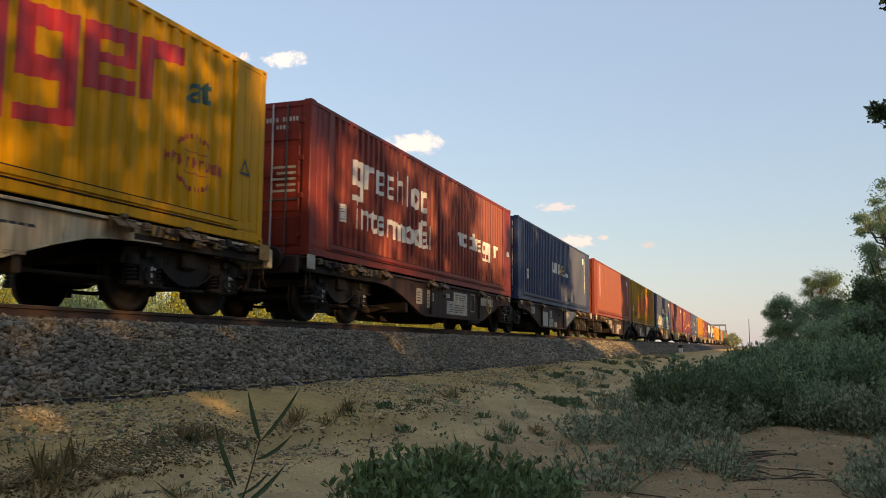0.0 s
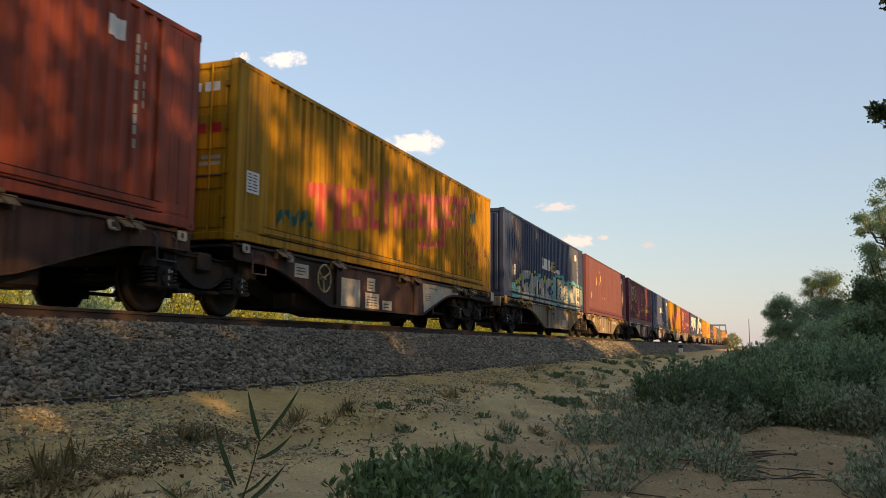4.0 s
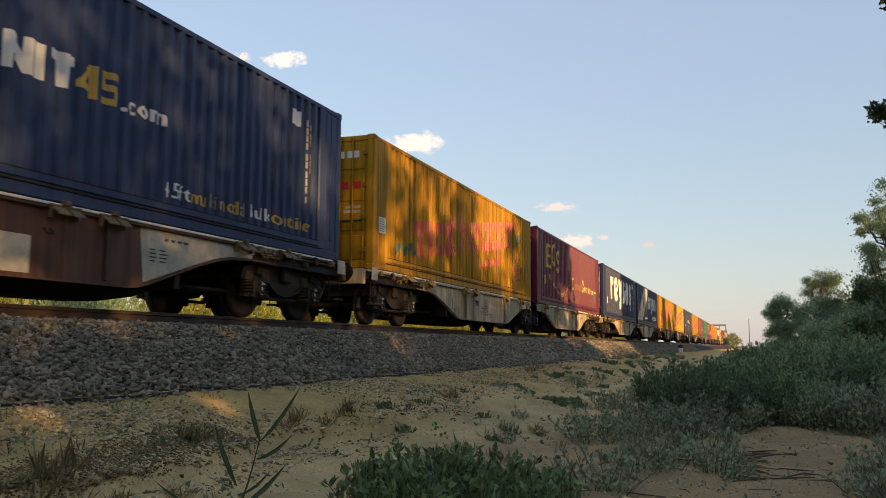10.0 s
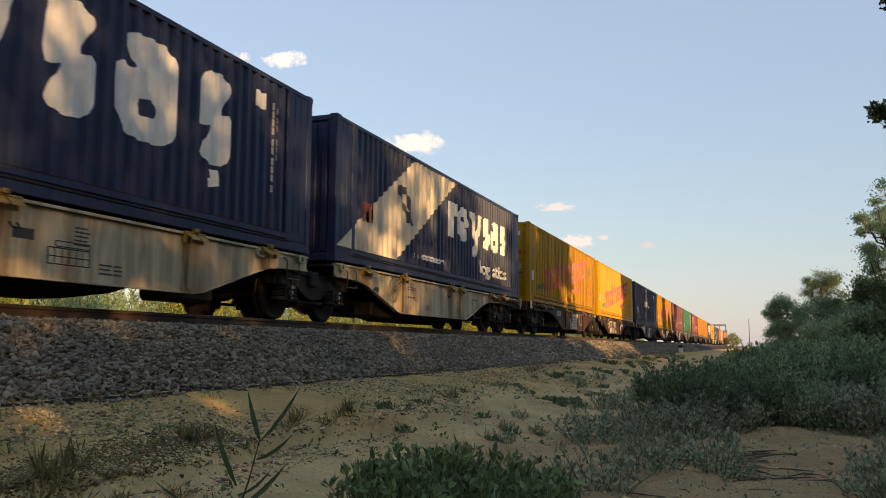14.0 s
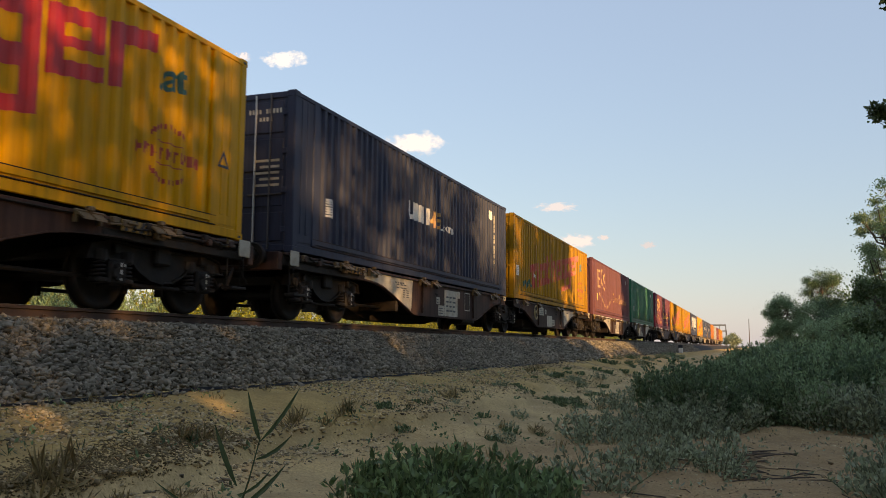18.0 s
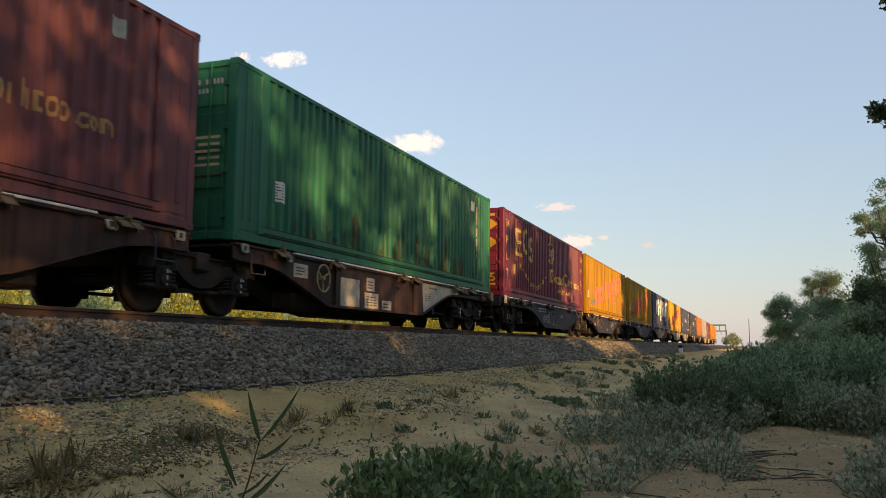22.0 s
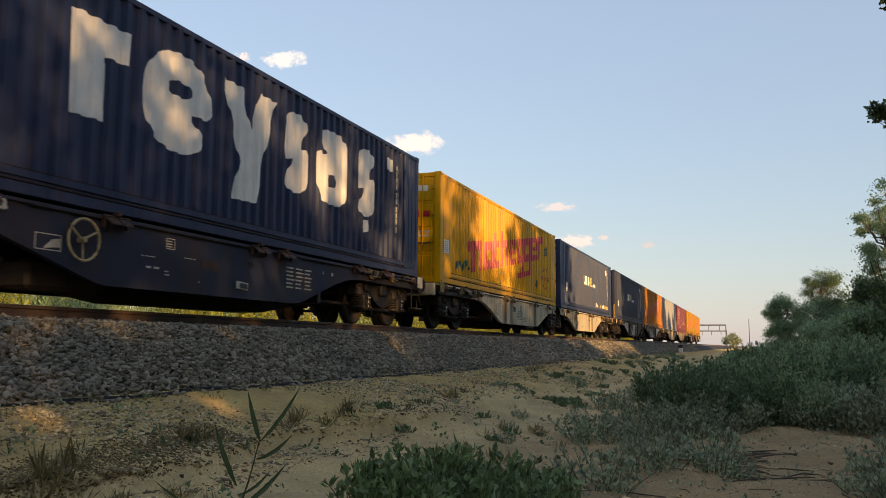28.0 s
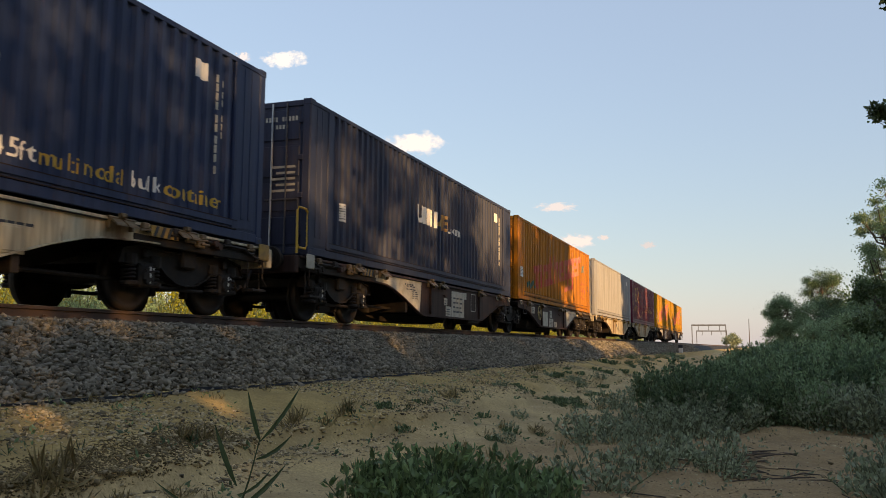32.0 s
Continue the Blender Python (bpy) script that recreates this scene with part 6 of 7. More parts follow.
TXT = "{} corrugated steel container with {}"
SPECS = [
    dict(colour="yellow", label=TXT.format("yellow", "large red sign shapes"), marks=yellow_sign(SIGN_RED)),
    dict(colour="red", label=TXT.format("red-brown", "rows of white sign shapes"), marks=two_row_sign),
    dict(colour="blue", label=TXT.format("blue", "small white and yellow sign shapes"), marks=blue_sign(False, False)),
    dict(colour="orange", label=TXT.format("orange-brown", "a column of white marks"), marks=lambda: [("sign", Glyphs([rect(1.52, 2.42 - k * 0.27, 1.82, 2.6 - k * 0.27), rect(1.61, 2.46 - k * 0.27, 1.73, 2.56 - k * 0.27)] for k in range(6)), WHITE, "white mark in a column")] + far_marks()),
    dict(colour="ochre", label=TXT.format("dirty yellow", "faded red sign shapes"), marks=yellow_sign(FADED_RED)),
    dict(colour="deep", label=TXT.format("dark blue", "silver and teal graffiti below"), marks=graffiti, doors=False),
    dict(colour="brown", label=TXT.format("faded maroon", "almost bare sides"), marks=ghost_sign),
    dict(colour="maroon", label=TXT.format("maroon", "yellow stars and sign shapes"), marks=maroon_sign(SIGN_YELLOW, "VENT", False)),
    dict(colour="blue", label=TXT.format("blue", "small white and yellow lettering"), marks=blue_sign()),
    dict(colour="ochre", label=TXT.format("dirty yellow", "faded red sign shapes"), marks=yellow_sign(FADED_RED)),
    dict(colour="maroon", label=TXT.format("maroon", "yellow stars and sign shapes"), marks=maroon_sign(SIGN_YELLOW, "", False)),
    dict(colour="navy", label=TXT.format("navy", "huge white sign shapes"), marks=white_sign),
    dict(colour="navy", label=TXT.format("navy", "diagonal cream band and white shapes"), marks=triangle_sign, doors=False),
    dict(colour="ochre", label=TXT.format("dirty yellow", "faded red sign shapes"), marks=yellow_sign(FADED_RED, True, True)),
    dict(colour="yellow", label=TXT.format("yellow", "large red sign shapes"), marks=yellow_sign(SIGN_RED)),
    dict(colour="dark", label=TXT.format("slate-blue", "small white and yellow sign shapes"), marks=blue_sign(True, False)),
    dict(colour="ochre", label=TXT.format("dirty yellow", "faded red sign shapes"), marks=lambda: yellow_sign(FADED_RED)() + [("over_scrape", Glyphs([[[(2.81, 1.04), (2.9, 1.06), (2.98, 1.0), (3.1, 1.02), (3.13, 0.93), (3.05, 0.87), (2.96, 0.93), (2.86, 0.86)]], [[(3.56, 1.0), (3.6, 0.98), (3.65, 0.54), (3.52, 0.5)]]]), WHITE, "white scraped patch")]),
    dict(colour="brown", label=TXT.format("faded maroon", "faded yellow sign shapes"), marks=maroon_sign(FADED_YELLOW, None, False)),
    dict(colour="green", label=TXT.format("green", "rust scabs along the lower side"), marks=lambda: rust_runs(17) + far_marks() + plate_marks()),
    dict(colour="maroon", label=TXT.format("maroon", "yellow stars and sign shapes"), marks=maroon_sign(SIGN_YELLOW, "PLT", True)),
    dict(colour="ochre", label=TXT.format("dirty yellow", "faded red sign shapes"), marks=yellow_sign(FADED_RED)),
    dict(colour="ochre", label=TXT.format("dirty yellow", "faded red sign shapes"), marks=yellow_sign(FADED_RED)),
    dict(colour="navy", label=TXT.format("navy", "huge white sign shapes"), marks=white_sign),
    dict(colour="yellow", label=TXT.format("yellow", "large red sign shapes"), marks=yellow_sign(SIGN_RED, True, False, True)),
    dict(colour="deep", label=TXT.format("blue", "small white and yellow lettering"), marks=blue_sign()),
    dict(colour="dark", label=TXT.format("slate-blue", "faded white sign shapes"), marks=blue_sign(True, False)),
    dict(colour="amber", label=TXT.format("weathered orange", "faded red sign shapes"), marks=yellow_sign(FADED_RED)),
    dict(colour="white", label=TXT.format("off-white", "bare sides"), marks=far_marks),
    dict(colour="maroon", label=TXT.format("maroon", "faded yellow sign shapes"), marks=maroon_sign(FADED_YELLOW, "VENT", False)),
    dict(colour="ochre", label=TXT.format("dirty yellow", "faded red sign shapes"), marks=yellow_sign(FADED_RED)),
    dict(colour="ochre", label=TXT.format("dirty yellow", "faded red sign shapes"), marks=yellow_sign(FADED_RED)),
]

PAIR, INNER, FIRST = 29.95, 14.70, 13.38       # spacing along the train


def near_end(i):
    """Where the near end of container i (from 1) stands at 0 s."""
    return FIRST + ((i - 2) // 2) * PAIR + (INNER if i % 2 else 0)


for _s in SPECS:
    if _s.get("doors", True):
        _s["end_marks"] = END[_s["colour"]]
CONTAINERS = [(i + 1, container(s)) for i, s in enumerate(SPECS)]

WAGON_LOOK = [
    ("grey", "light grey articulated container wagon with dark bogies"),
    ("brown", "rusty brown articulated container wagon with white panels"),
    ("brown", "rusty brown articulated container wagon with pale panels"),
    ("tan", "dirty tan articulated container wagon with yellow brackets"),
    ("rust", "rusty brown articulated container wagon with grey panels"),
    ("cream", "dirty cream articulated container wagon with rust streaks"),
    ("cream", "dirty cream articulated container wagon with rust streaks"),
    ("brown", "dark brown articulated container wagon with white panels"),
    ("brown", "dark brown articulated container wagon with pale panels"),
    ("brown", "dark brown articulated container wagon with white panels"),
    ("dark", "blue-black articulated container wagon with yellow handwheel"),
    ("dark", "blue-black articulated container wagon with white inscriptions"),
    ("grey", "light grey articulated container wagon with rusty brackets"),
    ("brown", "rusty brown articulated container wagon with white panels"),
    ("cream", "dirty cream articulated container wagon with rust streaks"),
    ("brown", "rusty brown articulated container wagon with white panels"),
]
# inscription panels on the sills: along, up, width, height and kind (w printed, p plain, f frame, k black)
FAR_HALF = [(4.21, -0.84, 0.84, 0.55, "p"), (5.39, -0.48, 0.39, 0.27, "w"), (5.3, -0.84, 0.69, 0.32, "w"), (6.18, -0.84, 0.5, 0.2, "w"), (2.4, -0.42, 0.5, 0.24, "w")]
NEAR_HALF = [(-6.94, -0.56, 0.26, 0.18, "w"), (-6.34, -0.84, 1.04, 0.68, "w"), (-6.8, -0.84, 0.44, 0.26, "w"), (-5.28, -0.33, 0.18, 0.18, "p"), (-4.68, -0.64, 0.44, 0.5, "f"), (-9.6, -0.36, 0.8, 0.2, "w")]
PANELS = {
    8: NEAR_HALF + [(4.2, -0.44, 0.68, 0.3, "w"), (5.12, -0.37, 0.24, 0.17, "w"), (5.48, -0.84, 0.89, 0.42, "p"), (6.4, -0.8, 0.41, 0.24, "w"), (7.85, -0.8, 0.2, 0.3, "w")],
    1: [(-8.89, -0.61, 0.38, 0.37, "w"), (-8.18, -0.68, 0.2, 0.44, "w"), (-7.86, -0.5, 0.15, 0.2, "w"), (-6.8, -0.36, 0.28, 0.1, "w"), (-6.74, -0.78, 1.7, 0.35, "w"), (-6.2, -0.425, 1.16, 0.25, "w"), (-4.71, -0.65, 0.38, 0.5, "f"), (-3.76, -0.42, 1.2, 0.22, "p")] + FAR_HALF,
    2: [(-11.6, -0.24, 1.2, 0.11, "w"), (-9.68, -0.36, 0.96, 0.22, "w"), (-9.1, -0.57, 0.6, 0.2, "w"), (-8.06, -0.8, 0.1, 0.4, "p"), (-6.8, -0.55, 1.8, 0.24, "w"), (-6.8, -0.84, 1.0, 0.28, "w")] + FAR_HALF,
    3: [(2.28, -0.42, 0.5, 0.26, "p"), (4.18, -0.48, 0.5, 0.33, "w"), (5.2, -0.77, 0.5, 0.15, "p"), (-6.9, -0.55, 0.3, 0.3, "d"), (-5.2, -0.8, 0.9, 0.3, "p"), (-4.4, -0.72, 0.4, 0.5, "w"), (8.63, -0.34, 1.3, 0.14, "w")],
    4: NEAR_HALF + [(2.41, -0.44, 0.62, 0.28, "w"), (4.21, -0.67, 0.65, 0.4, "w"), (4.88, -0.83, 1.2, 0.66, "p"), (6.1, -0.83, 0.68, 0.42, "p")],
    7: NEAR_HALF + [(4.13, -0.83, 1.06, 0.65, "p"), (4.39, -0.56, 0.64, 0.27, "k"), (5.51, -0.4, 0.26, 0.19, "w"), (5.38, -0.82, 0.6, 0.27, "w"), (6.05, -0.51, 0.38, 0.33, "p"), (6.38, -0.83, 0.33, 0.2, "w"), (8.3, -0.61, 0.28, 0.24, "w"), (8.8, -0.42, 0.6, 0.17, "w")],
}
WAGONS = []
for _k, (_c, _label) in enumerate(WAGON_LOOK):
    _panels = PANELS.get(_k, NEAR_HALF + FAR_HALF if _c in ("brown", "rust") else [(-7.0, -0.46, 0.3, 0.12, "d")] if _c != "dark" else [])
    WAGONS.append((FIRST + (_k - 1) * PAIR + L + (INNER - L) / 2, wagon(_c, _label, _panels, _k)))

# seconds and metres that the train has gone
TRAVEL = [(0, 0), (1, 11.8), (2, 23.59), (3, 35.32), (4, 46.99), (5, 58.63), (6, 70.3), (7, 82.0), (8, 93.67), (9, 105.36), (10, 117.05), (11, 128.7), (12, 140.29), (13, 151.85), (14, 163.42), (15, 175.02), (16, 186.67), (17, 198.4), (18, 210.23), (19, 221.96), (20, 233.58), (21, 245.13), (22, 256.67), (23, 268.12), (24, 279.42), (25, 290.58), (26, 301.54), (27, 312.24), (28, 322.56), (29, 332.42), (30, 341.8), (31, 350.76), (32, 359.42)]


# ---- rails and sleepers ----
def rail_geo(y):
    g = Geo()
    z = RAIL
    for x0, x1 in ((-480, 900),):
        prof = [(-0.075, -0.172), (0.075, -0.172), (0.075, -0.158), (0.012, -0.145), (0.010, -0.05), (0.036, -0.04), (0.036, -0.006), (0.03, 0.0), (-0.03, 0.0), (-0.036, -0.006), (-0.036, -0.04), (-0.010, -0.05), (-0.012, -0.145), (-0.075, -0.158)]
        n = len(prof)
        g.add([(x, y + a, z + b) for x in (x0, x1) for a, b in prof], [tuple(range(n)), tuple(range(n, 2 * n))] + [(i, (i + 1) % n, n + (i + 1) % n, n + i) for i in range(n)])
    return g


for _y in (TRACK - 0.7525, TRACK + 0.7525):
    rail = tagged(new("rail", rail_geo(_y).mesh("rail", RAILSTEEL)), "rusty steel rail with a worn head on pale sleepers", "rail", "rails of the track", kind="structure")
    part("rail_head", Geo().box((-480, _y - 0.03, RAIL), (900, _y + 0.03, RAIL + 0.0025)).mesh("rail_head", RAILTOP), rail, None, "polished running surface")


def sleeper_geo():
    g = Geo()
    o = [(-0.13, -0.2), (0.13, -0.2), (0.11, 0.0), (-0.11, 0.0)]
    g.add([(a, y, b) for y in (-1.28, 1.28) for a, b in o], [(0, 1, 2, 3), (7, 6, 5, 4), (0, 4, 5, 1), (1, 5, 6, 2), (2, 6, 7, 3), (3, 7, 4, 0)])
    return g


_sleeper = sleeper_geo().mesh("sleeper", SLEEPER)
_clip = Geo().box((-0.06, -0.05, 0), (0.06, 0.05, 0.05), 0.012).tube([(-0.05, 0, 0.05), (0, 0.05, 0.07), (0.05, 0, 0.05)], 0.012, 6).mesh("rail_clip", RAILSTEEL)
for _k in range(150):
    _x = 1.0 + _k * 0.62
    _s = tagged(new("sleeper", _sleeper), "pale concrete sleeper bedded in grey ballast", "sleeper", "sleepers under the rails", kind="structure")
    _s.matrix_basis = pose(_x, TRACK, RAIL - 0.176)
    if _k < 60:
        for _dy in (-0.7525 - 0.12, -0.7525 + 0.12):
            part("rail_clip", _clip, _s, pose(0, _dy, 0))

# black membrane edge along the toe of the ballast
_g = Geo()
_us = [4 + k * 0.2 for k in range(110)]
for _a, _b in zip(_us[:-1], _us[1:]):
    q = []
    for u in (_a, _b):
        y = TOE_Y - 0.13 + 0.03 * math.sin(u * 1.7) + 0.02 * math.sin(u * 4.1) + 0.012 * math.sin(u * 9.7)
        z = float(ground_z(u, y))
        q += [(u, y - 0.035, z + 0.004), (u, y - 0.012, z + 0.026 + 0.012 * math.sin(u * 3.3)), (u, y + 0.06, z + 0.02)]
    _g.add(q, [(0, 3, 4, 1), (1, 4, 5, 2)])
tagged(new("membrane_edge", _g.mesh("membrane_edge", FABRIC)), "black plastic membrane edge below the ballast", "membrane", kind="structure")


# ---- plants ----
def leaf_arrays(centres, size, seed, up=0.35, slim=0.45, spread_dir=None):
    """Folded pointed leaves at the centres: 4 vertices, 2 triangles each."""
    r = np.random.RandomState(seed)
    n = len(centres)
    d = r.normal(size=(n, 3)) if spread_dir is None else spread_dir + 0.55 * r.normal(size=(n, 3))
    d[:, 2] += up
    d /= np.linalg.norm(d, axis=1)[:, None]
    s = np.cross(d, r.normal(size=(n, 3)))
    s /= np.linalg.norm(s, axis=1)[:, None]
    nrm = np.cross(d, s)
    ln = size * r.uniform(0.6, 1.35, n)[:, None]
    c = np.asarray(centres)
    v = np.stack([c, c + d * ln * 0.45 + s * ln * slim * 0.5 + nrm * ln * 0.08, c + d * ln, c + d * ln * 0.45 - s * ln * slim * 0.5 + nrm * ln * 0.08], 1)
    k = 4 * np.arange(n)[:, None]
    f = np.concatenate([k + np.array([0, 1, 2]), k + np.array([0, 2, 3])], 1).reshape(-1, 3)
    return v.reshape(-1, 3), f


def bush(name, label, w, h, n, size, leaf, seed, category="shrub", slim=0.45, stems=14):
    """A low leafy shrub of many shoots, origin at its foot."""
    r = np.random.RandomState(seed)
    b = thing(name, None, label, category)
    g = Geo()
    cs, ds = [], []
    per = max(4, n // stems)
    for k in range(stems):
        a, q = r.uniform(0, 2 * math.pi), math.sqrt(r.uniform(0, 1))
        foot = Vector((0.35 * w * q * math.cos(a), 0.35 * w * q * math.sin(a), -0.05))
        top = Vector((0.62 * w * q * math.cos(a) + r.normal() * 0.06 * w, 0.62 * w * q * math.sin(a) + r.normal() * 0.06 * w, h * (1 - 0.35 * q * q) * r.uniform(0.72, 1.12)))
        mid = foot.lerp(top, 0.5) + Vector((r.normal() * 0.04 * w, r.normal() * 0.04 * w, 0))
        g.tube([foot, mid, top], [0.012 * h + 0.003, 0.008 * h + 0.002, 0.002], 4)
        for i in range(per):
            t = r.uniform(0.12, 1.0)
            p = foot.lerp(mid, t * 2) if t < 0.5 else mid.lerp(top, t * 2 - 1)
            j = r.normal(size=3) * 0.055 * w * (1.15 - t)
            cs.append((p.x + j[0], p.y + j[1], max(0.0, p.z + j[2])))
            o = np.array([j[0], j[1], 0.03]) / (0.06 * w)
            ds.append(o)
    v, f = leaf_arrays(np.array(cs), size, seed + 1, 0.5, slim, np.array(ds))
    tagged(part("stem", g.mesh("stem", STEM), b), kind="stuff")
    part("foliage", spread(v, f, "foliage", LEAF[leaf]), b)
    return b


def tree(name, label, height, crown_r, crown_z, n, size, leaf, seed, clumps=26, squash=1.0, trunk=None, loose=0.30, extra=(), at=None):
    """A tapered trunk, limbs, and a crown of leaves in uneven clumps; at: where it stands, if the gaps of the hedge go through its crown."""
    r = np.random.RandomState(seed)
    t = thing(name, None, label, "tree")
    g = Geo()
    tr = trunk or height * 0.022
    top = Vector((r.normal() * 0.3, r.normal() * 0.3, height * 0.86))
    pts = [Vector((0, 0, -0.3)), Vector((r.normal() * 0.1, r.normal() * 0.1, height * 0.25)), Vector((r.normal() * 0.2, r.normal() * 0.2, height * 0.55)), top]
    g.tube(pts, [tr * 1.25, tr, tr * 0.65, tr * 0.15], 8)
    limbs = Geo()
    cs = []
    for k in range(clumps):
        d = Vector(r.normal(size=3)).normalized()
        q = r.uniform(0.35, 1.0) ** 0.6
        c = Vector((d.x * crown_r * q, d.y * crown_r * q, crown_z + d.z * (height - crown_z) * q * squash))
        c.z = max(c.z, height * 0.16)
        base = pts[1].lerp(pts[2], r.uniform(0, 1)) if c.z < height * 0.65 else pts[2].lerp(top, r.uniform(0, 0.8))
        limbs.tube([base, base.lerp(c, 0.5) + Vector((0, 0, -0.05 * height)), c], [tr * 0.32, tr * 0.2, tr * 0.05], 5)
        m = n // clumps
        rad = crown_r * loose * r.uniform(0.7, 1.3)
        pnt = r.normal(size=(m, 3)) * rad * 0.55
        pnt[:, 2] *= 0.75
        cs.append(pnt + np.array(c))
    for ex, ey, ez, er, em in extra:
        c = Vector((ex, ey, ez))
        base = pts[2]
        limbs.tube([base, base.lerp(c, 0.6) + Vector((0, 0, 0.3)), c], [tr * 0.3, tr * 0.15, 0.006], 5)
        for _ in range(7):
            o = r.normal(size=3) * er * 0.7
            limbs.tube([c + Vector((0.25 * er, -0.5 * er, 0)), c + Vector(o)], [0.008, 0.003], 4)
            cs.append(r.normal(size=(em // 7, 3)) * er * 0.28 + np.array(c) + o)
    cs = np.concatenate(cs)
    if at:
        x, y, z = cs[:, 0] + at[0], cs[:, 1] + at[1], cs[:, 2] + float(ground_z(*at)) - 0.02
        along = (HEDGE_Y - y) / sun_dir.y
        x, z = x + along * sun_dir.x, z + along * sun_dir.z
        for gx, gz, rx, rz in GAPS:
            keep = ((x - gx) / rx) ** 2 + ((z - gz) / rz) ** 2 > 1
            x, z, cs = x[keep], z[keep], cs[keep]
    v, f = leaf_arrays(cs, size, seed + 1, -0.1, 0.6)
    part("trunk", g.mesh("trunk", BARK), t)
    part("branchwork", limbs.mesh("branchwork", BARK), t)
    part("crown", spread(v, f, "crown", LEAF[leaf]), t)
    return t


def put(ob, x, y, turn=0.0, k=1.0, z=None):
    ob.matrix_basis = pose(x, y, float(ground_z(x, y)) - 0.02 if z is None else z, 0, 0, turn) @ Matrix.Scale(k, 4)
    return ob


def again(ob, x, y, turn, k=1.0):
    """Another plant of the same kind, with the same label."""
    c = copy_thing(ob, pose(x, y, float(ground_z(x, y)) - 0.02, 0, 0, turn))
    c.scale = (k, k, k)
    return c


rnd = random.Random(11)
# unseen trees behind the eye, added between it and the sun to cast shade; a few gaps cut in the hedge let the low sun
# through as patches
HEDGE_Y = -12.0
GAPS = ((-3.93, 4.72, 0.31, 0.21), (-1.54, 4.74, 0.36, 0.23), (0.15, 4.66, 0.2, 0.2), (0.1, 5.6, 0.2, 0.45), (-2.3, 3.9, 0.22, 0.16))
SHADE_TREES = [tree("poplar_tree", "tall green poplar with a broken leafy crown, added out of view for shade", 13.0, 3.4, 7.2, 4700, 0.34, "tree", 21, 40, 1.0),
         tree("willow_tree", "round green willow on a grey trunk, added out of view for shade", 9.5, 3.6, 5.2, 6200, 0.34, "tree", 33, 36, 0.95),
         tree("poplar_tree", "slender green poplar with gaps in its crown, added out of view for shade", 12.0, 1.9, 6.6, 6500, 0.32, "tree", 47, 34, 1.0),
         tree("elder_tree", "dense dark elder added to cast shade", 4.6, 2.2, 2.2, 5200, 0.24, "dark", 52, 30, 1.0)]
put(SHADE_TREES[0], -14, -12.5, 0, 1)
put(SHADE_TREES[1], -7.61, -10.5, 203, 0.97)
put(SHADE_TREES[2], 20.26, -14.85, 102, 0.9)
put(SHADE_TREES[3], -31, -13.5, 24, 0.95)
POPLARS = ((-27, -13, 348, 1), (2.18, -15.24, 97, 1.03), (9.16, -13.08, 82, 1.04), (47.93, -15.67, 153, 1.08), (50.58, -14.54, 43, 1.02))
WILLOWS = ((-20.5, -11, 197, 1), (11.81, -13.57, 225, 0.96), (-14.57, -15.29, 256, 1.11), (15.71, -15.14, 63, 0.92))
SLIM_POPLARS = ((17.99, -13.77, 116, 1), (22.3, -10.5, 104, 1), (44.46, -12.64, 313, 1.1), (57.14, -16.83, 295, 1.09), (18.17, -16.13, 310, 0.75), (68, -16, 139, 1), (23.5, -14.2, 40, 1.1), (57.2, -14.4, 20, 1.1), (60.8, -14.6, 200, 1.1), (80.5, -14.5, 75, 1.15))
ELDERS = ((3.75, -15.62, 318, 0.93), (6.55, -12.64, 257, 0.85), (-28, -14, 0, 1), (-24.3, -14, 0, 1), (-20.6, -14, 0, 1), (-16.9, -14, 0, 1), (-13.2, -14, 0, 1), (1.95, -16.3, 173, 0.96), (6.04, -12.46, 81, 1.18), (9.73, -12.54, 210, 1.25), (12.56, -12.37, 194, 1.27), (13.92, -14.47, 34, 1.25), (24.44, -15.81, 22, 1.11))
for _k, _row in enumerate((POPLARS, WILLOWS, SLIM_POPLARS, ELDERS)):
    for _x, _y, _a, _s in _row:
        again(SHADE_TREES[_k], _x, _y, _a, _s)
put(tree("poplar_tree", "tall green poplar with a broken leafy crown, added out of view for shade", 12.4, 3.2, 6.9, 4600, 0.33, "tree", 21, 40, 1.0, at=(-6.3, -12.42)), -6.3, -12.42)
put(tree("poplar_tree", "tall green poplar with a broken leafy crown, added out of view for shade", 16.2, 4.2, 9.0, 3300, 0.40, "tree", 22, 44, 1.0, at=(0.95, -11.72)), 0.95, -11.72)
put(tree("willow_tree", "round green willow on a grey trunk, added out of view for shade", 9.8, 2.9, 7.2, 1050, 0.34, "tree", 34, 36, 0.9, at=(-2.6, -13.4)), -2.6, -13.4)
for _k, (_x, _y, _h) in enumerate(((-6.6, -12.2, 5.6), (-5.0, -11.8, 5.9), (-3.5, -12.3, 6.1), (-2.0, -11.9, 5.6), (-0.4, -12.3, 5.9), (1.2, -12.0, 5.4), (2.9, -12.4, 5.5))):
    put(tree("elder_tree", "dense dark elder added to cast shade", _h, 2.2, _h * 0.5, 7000, 0.24, "dark", 152 + _k, 34, 1.0, at=(_x, _y)), _x, _y)
# more elders and poplars, added beside the view to shade the distant track
for _k in range(5):
    again(SHADE_TREES[3], 29.5 + _k * 3.1 + rnd.uniform(-0.5, 0.5), -14.2 + rnd.uniform(-1.0, 1.0), rnd.uniform(0, 360), rnd.uniform(1.15, 1.3))
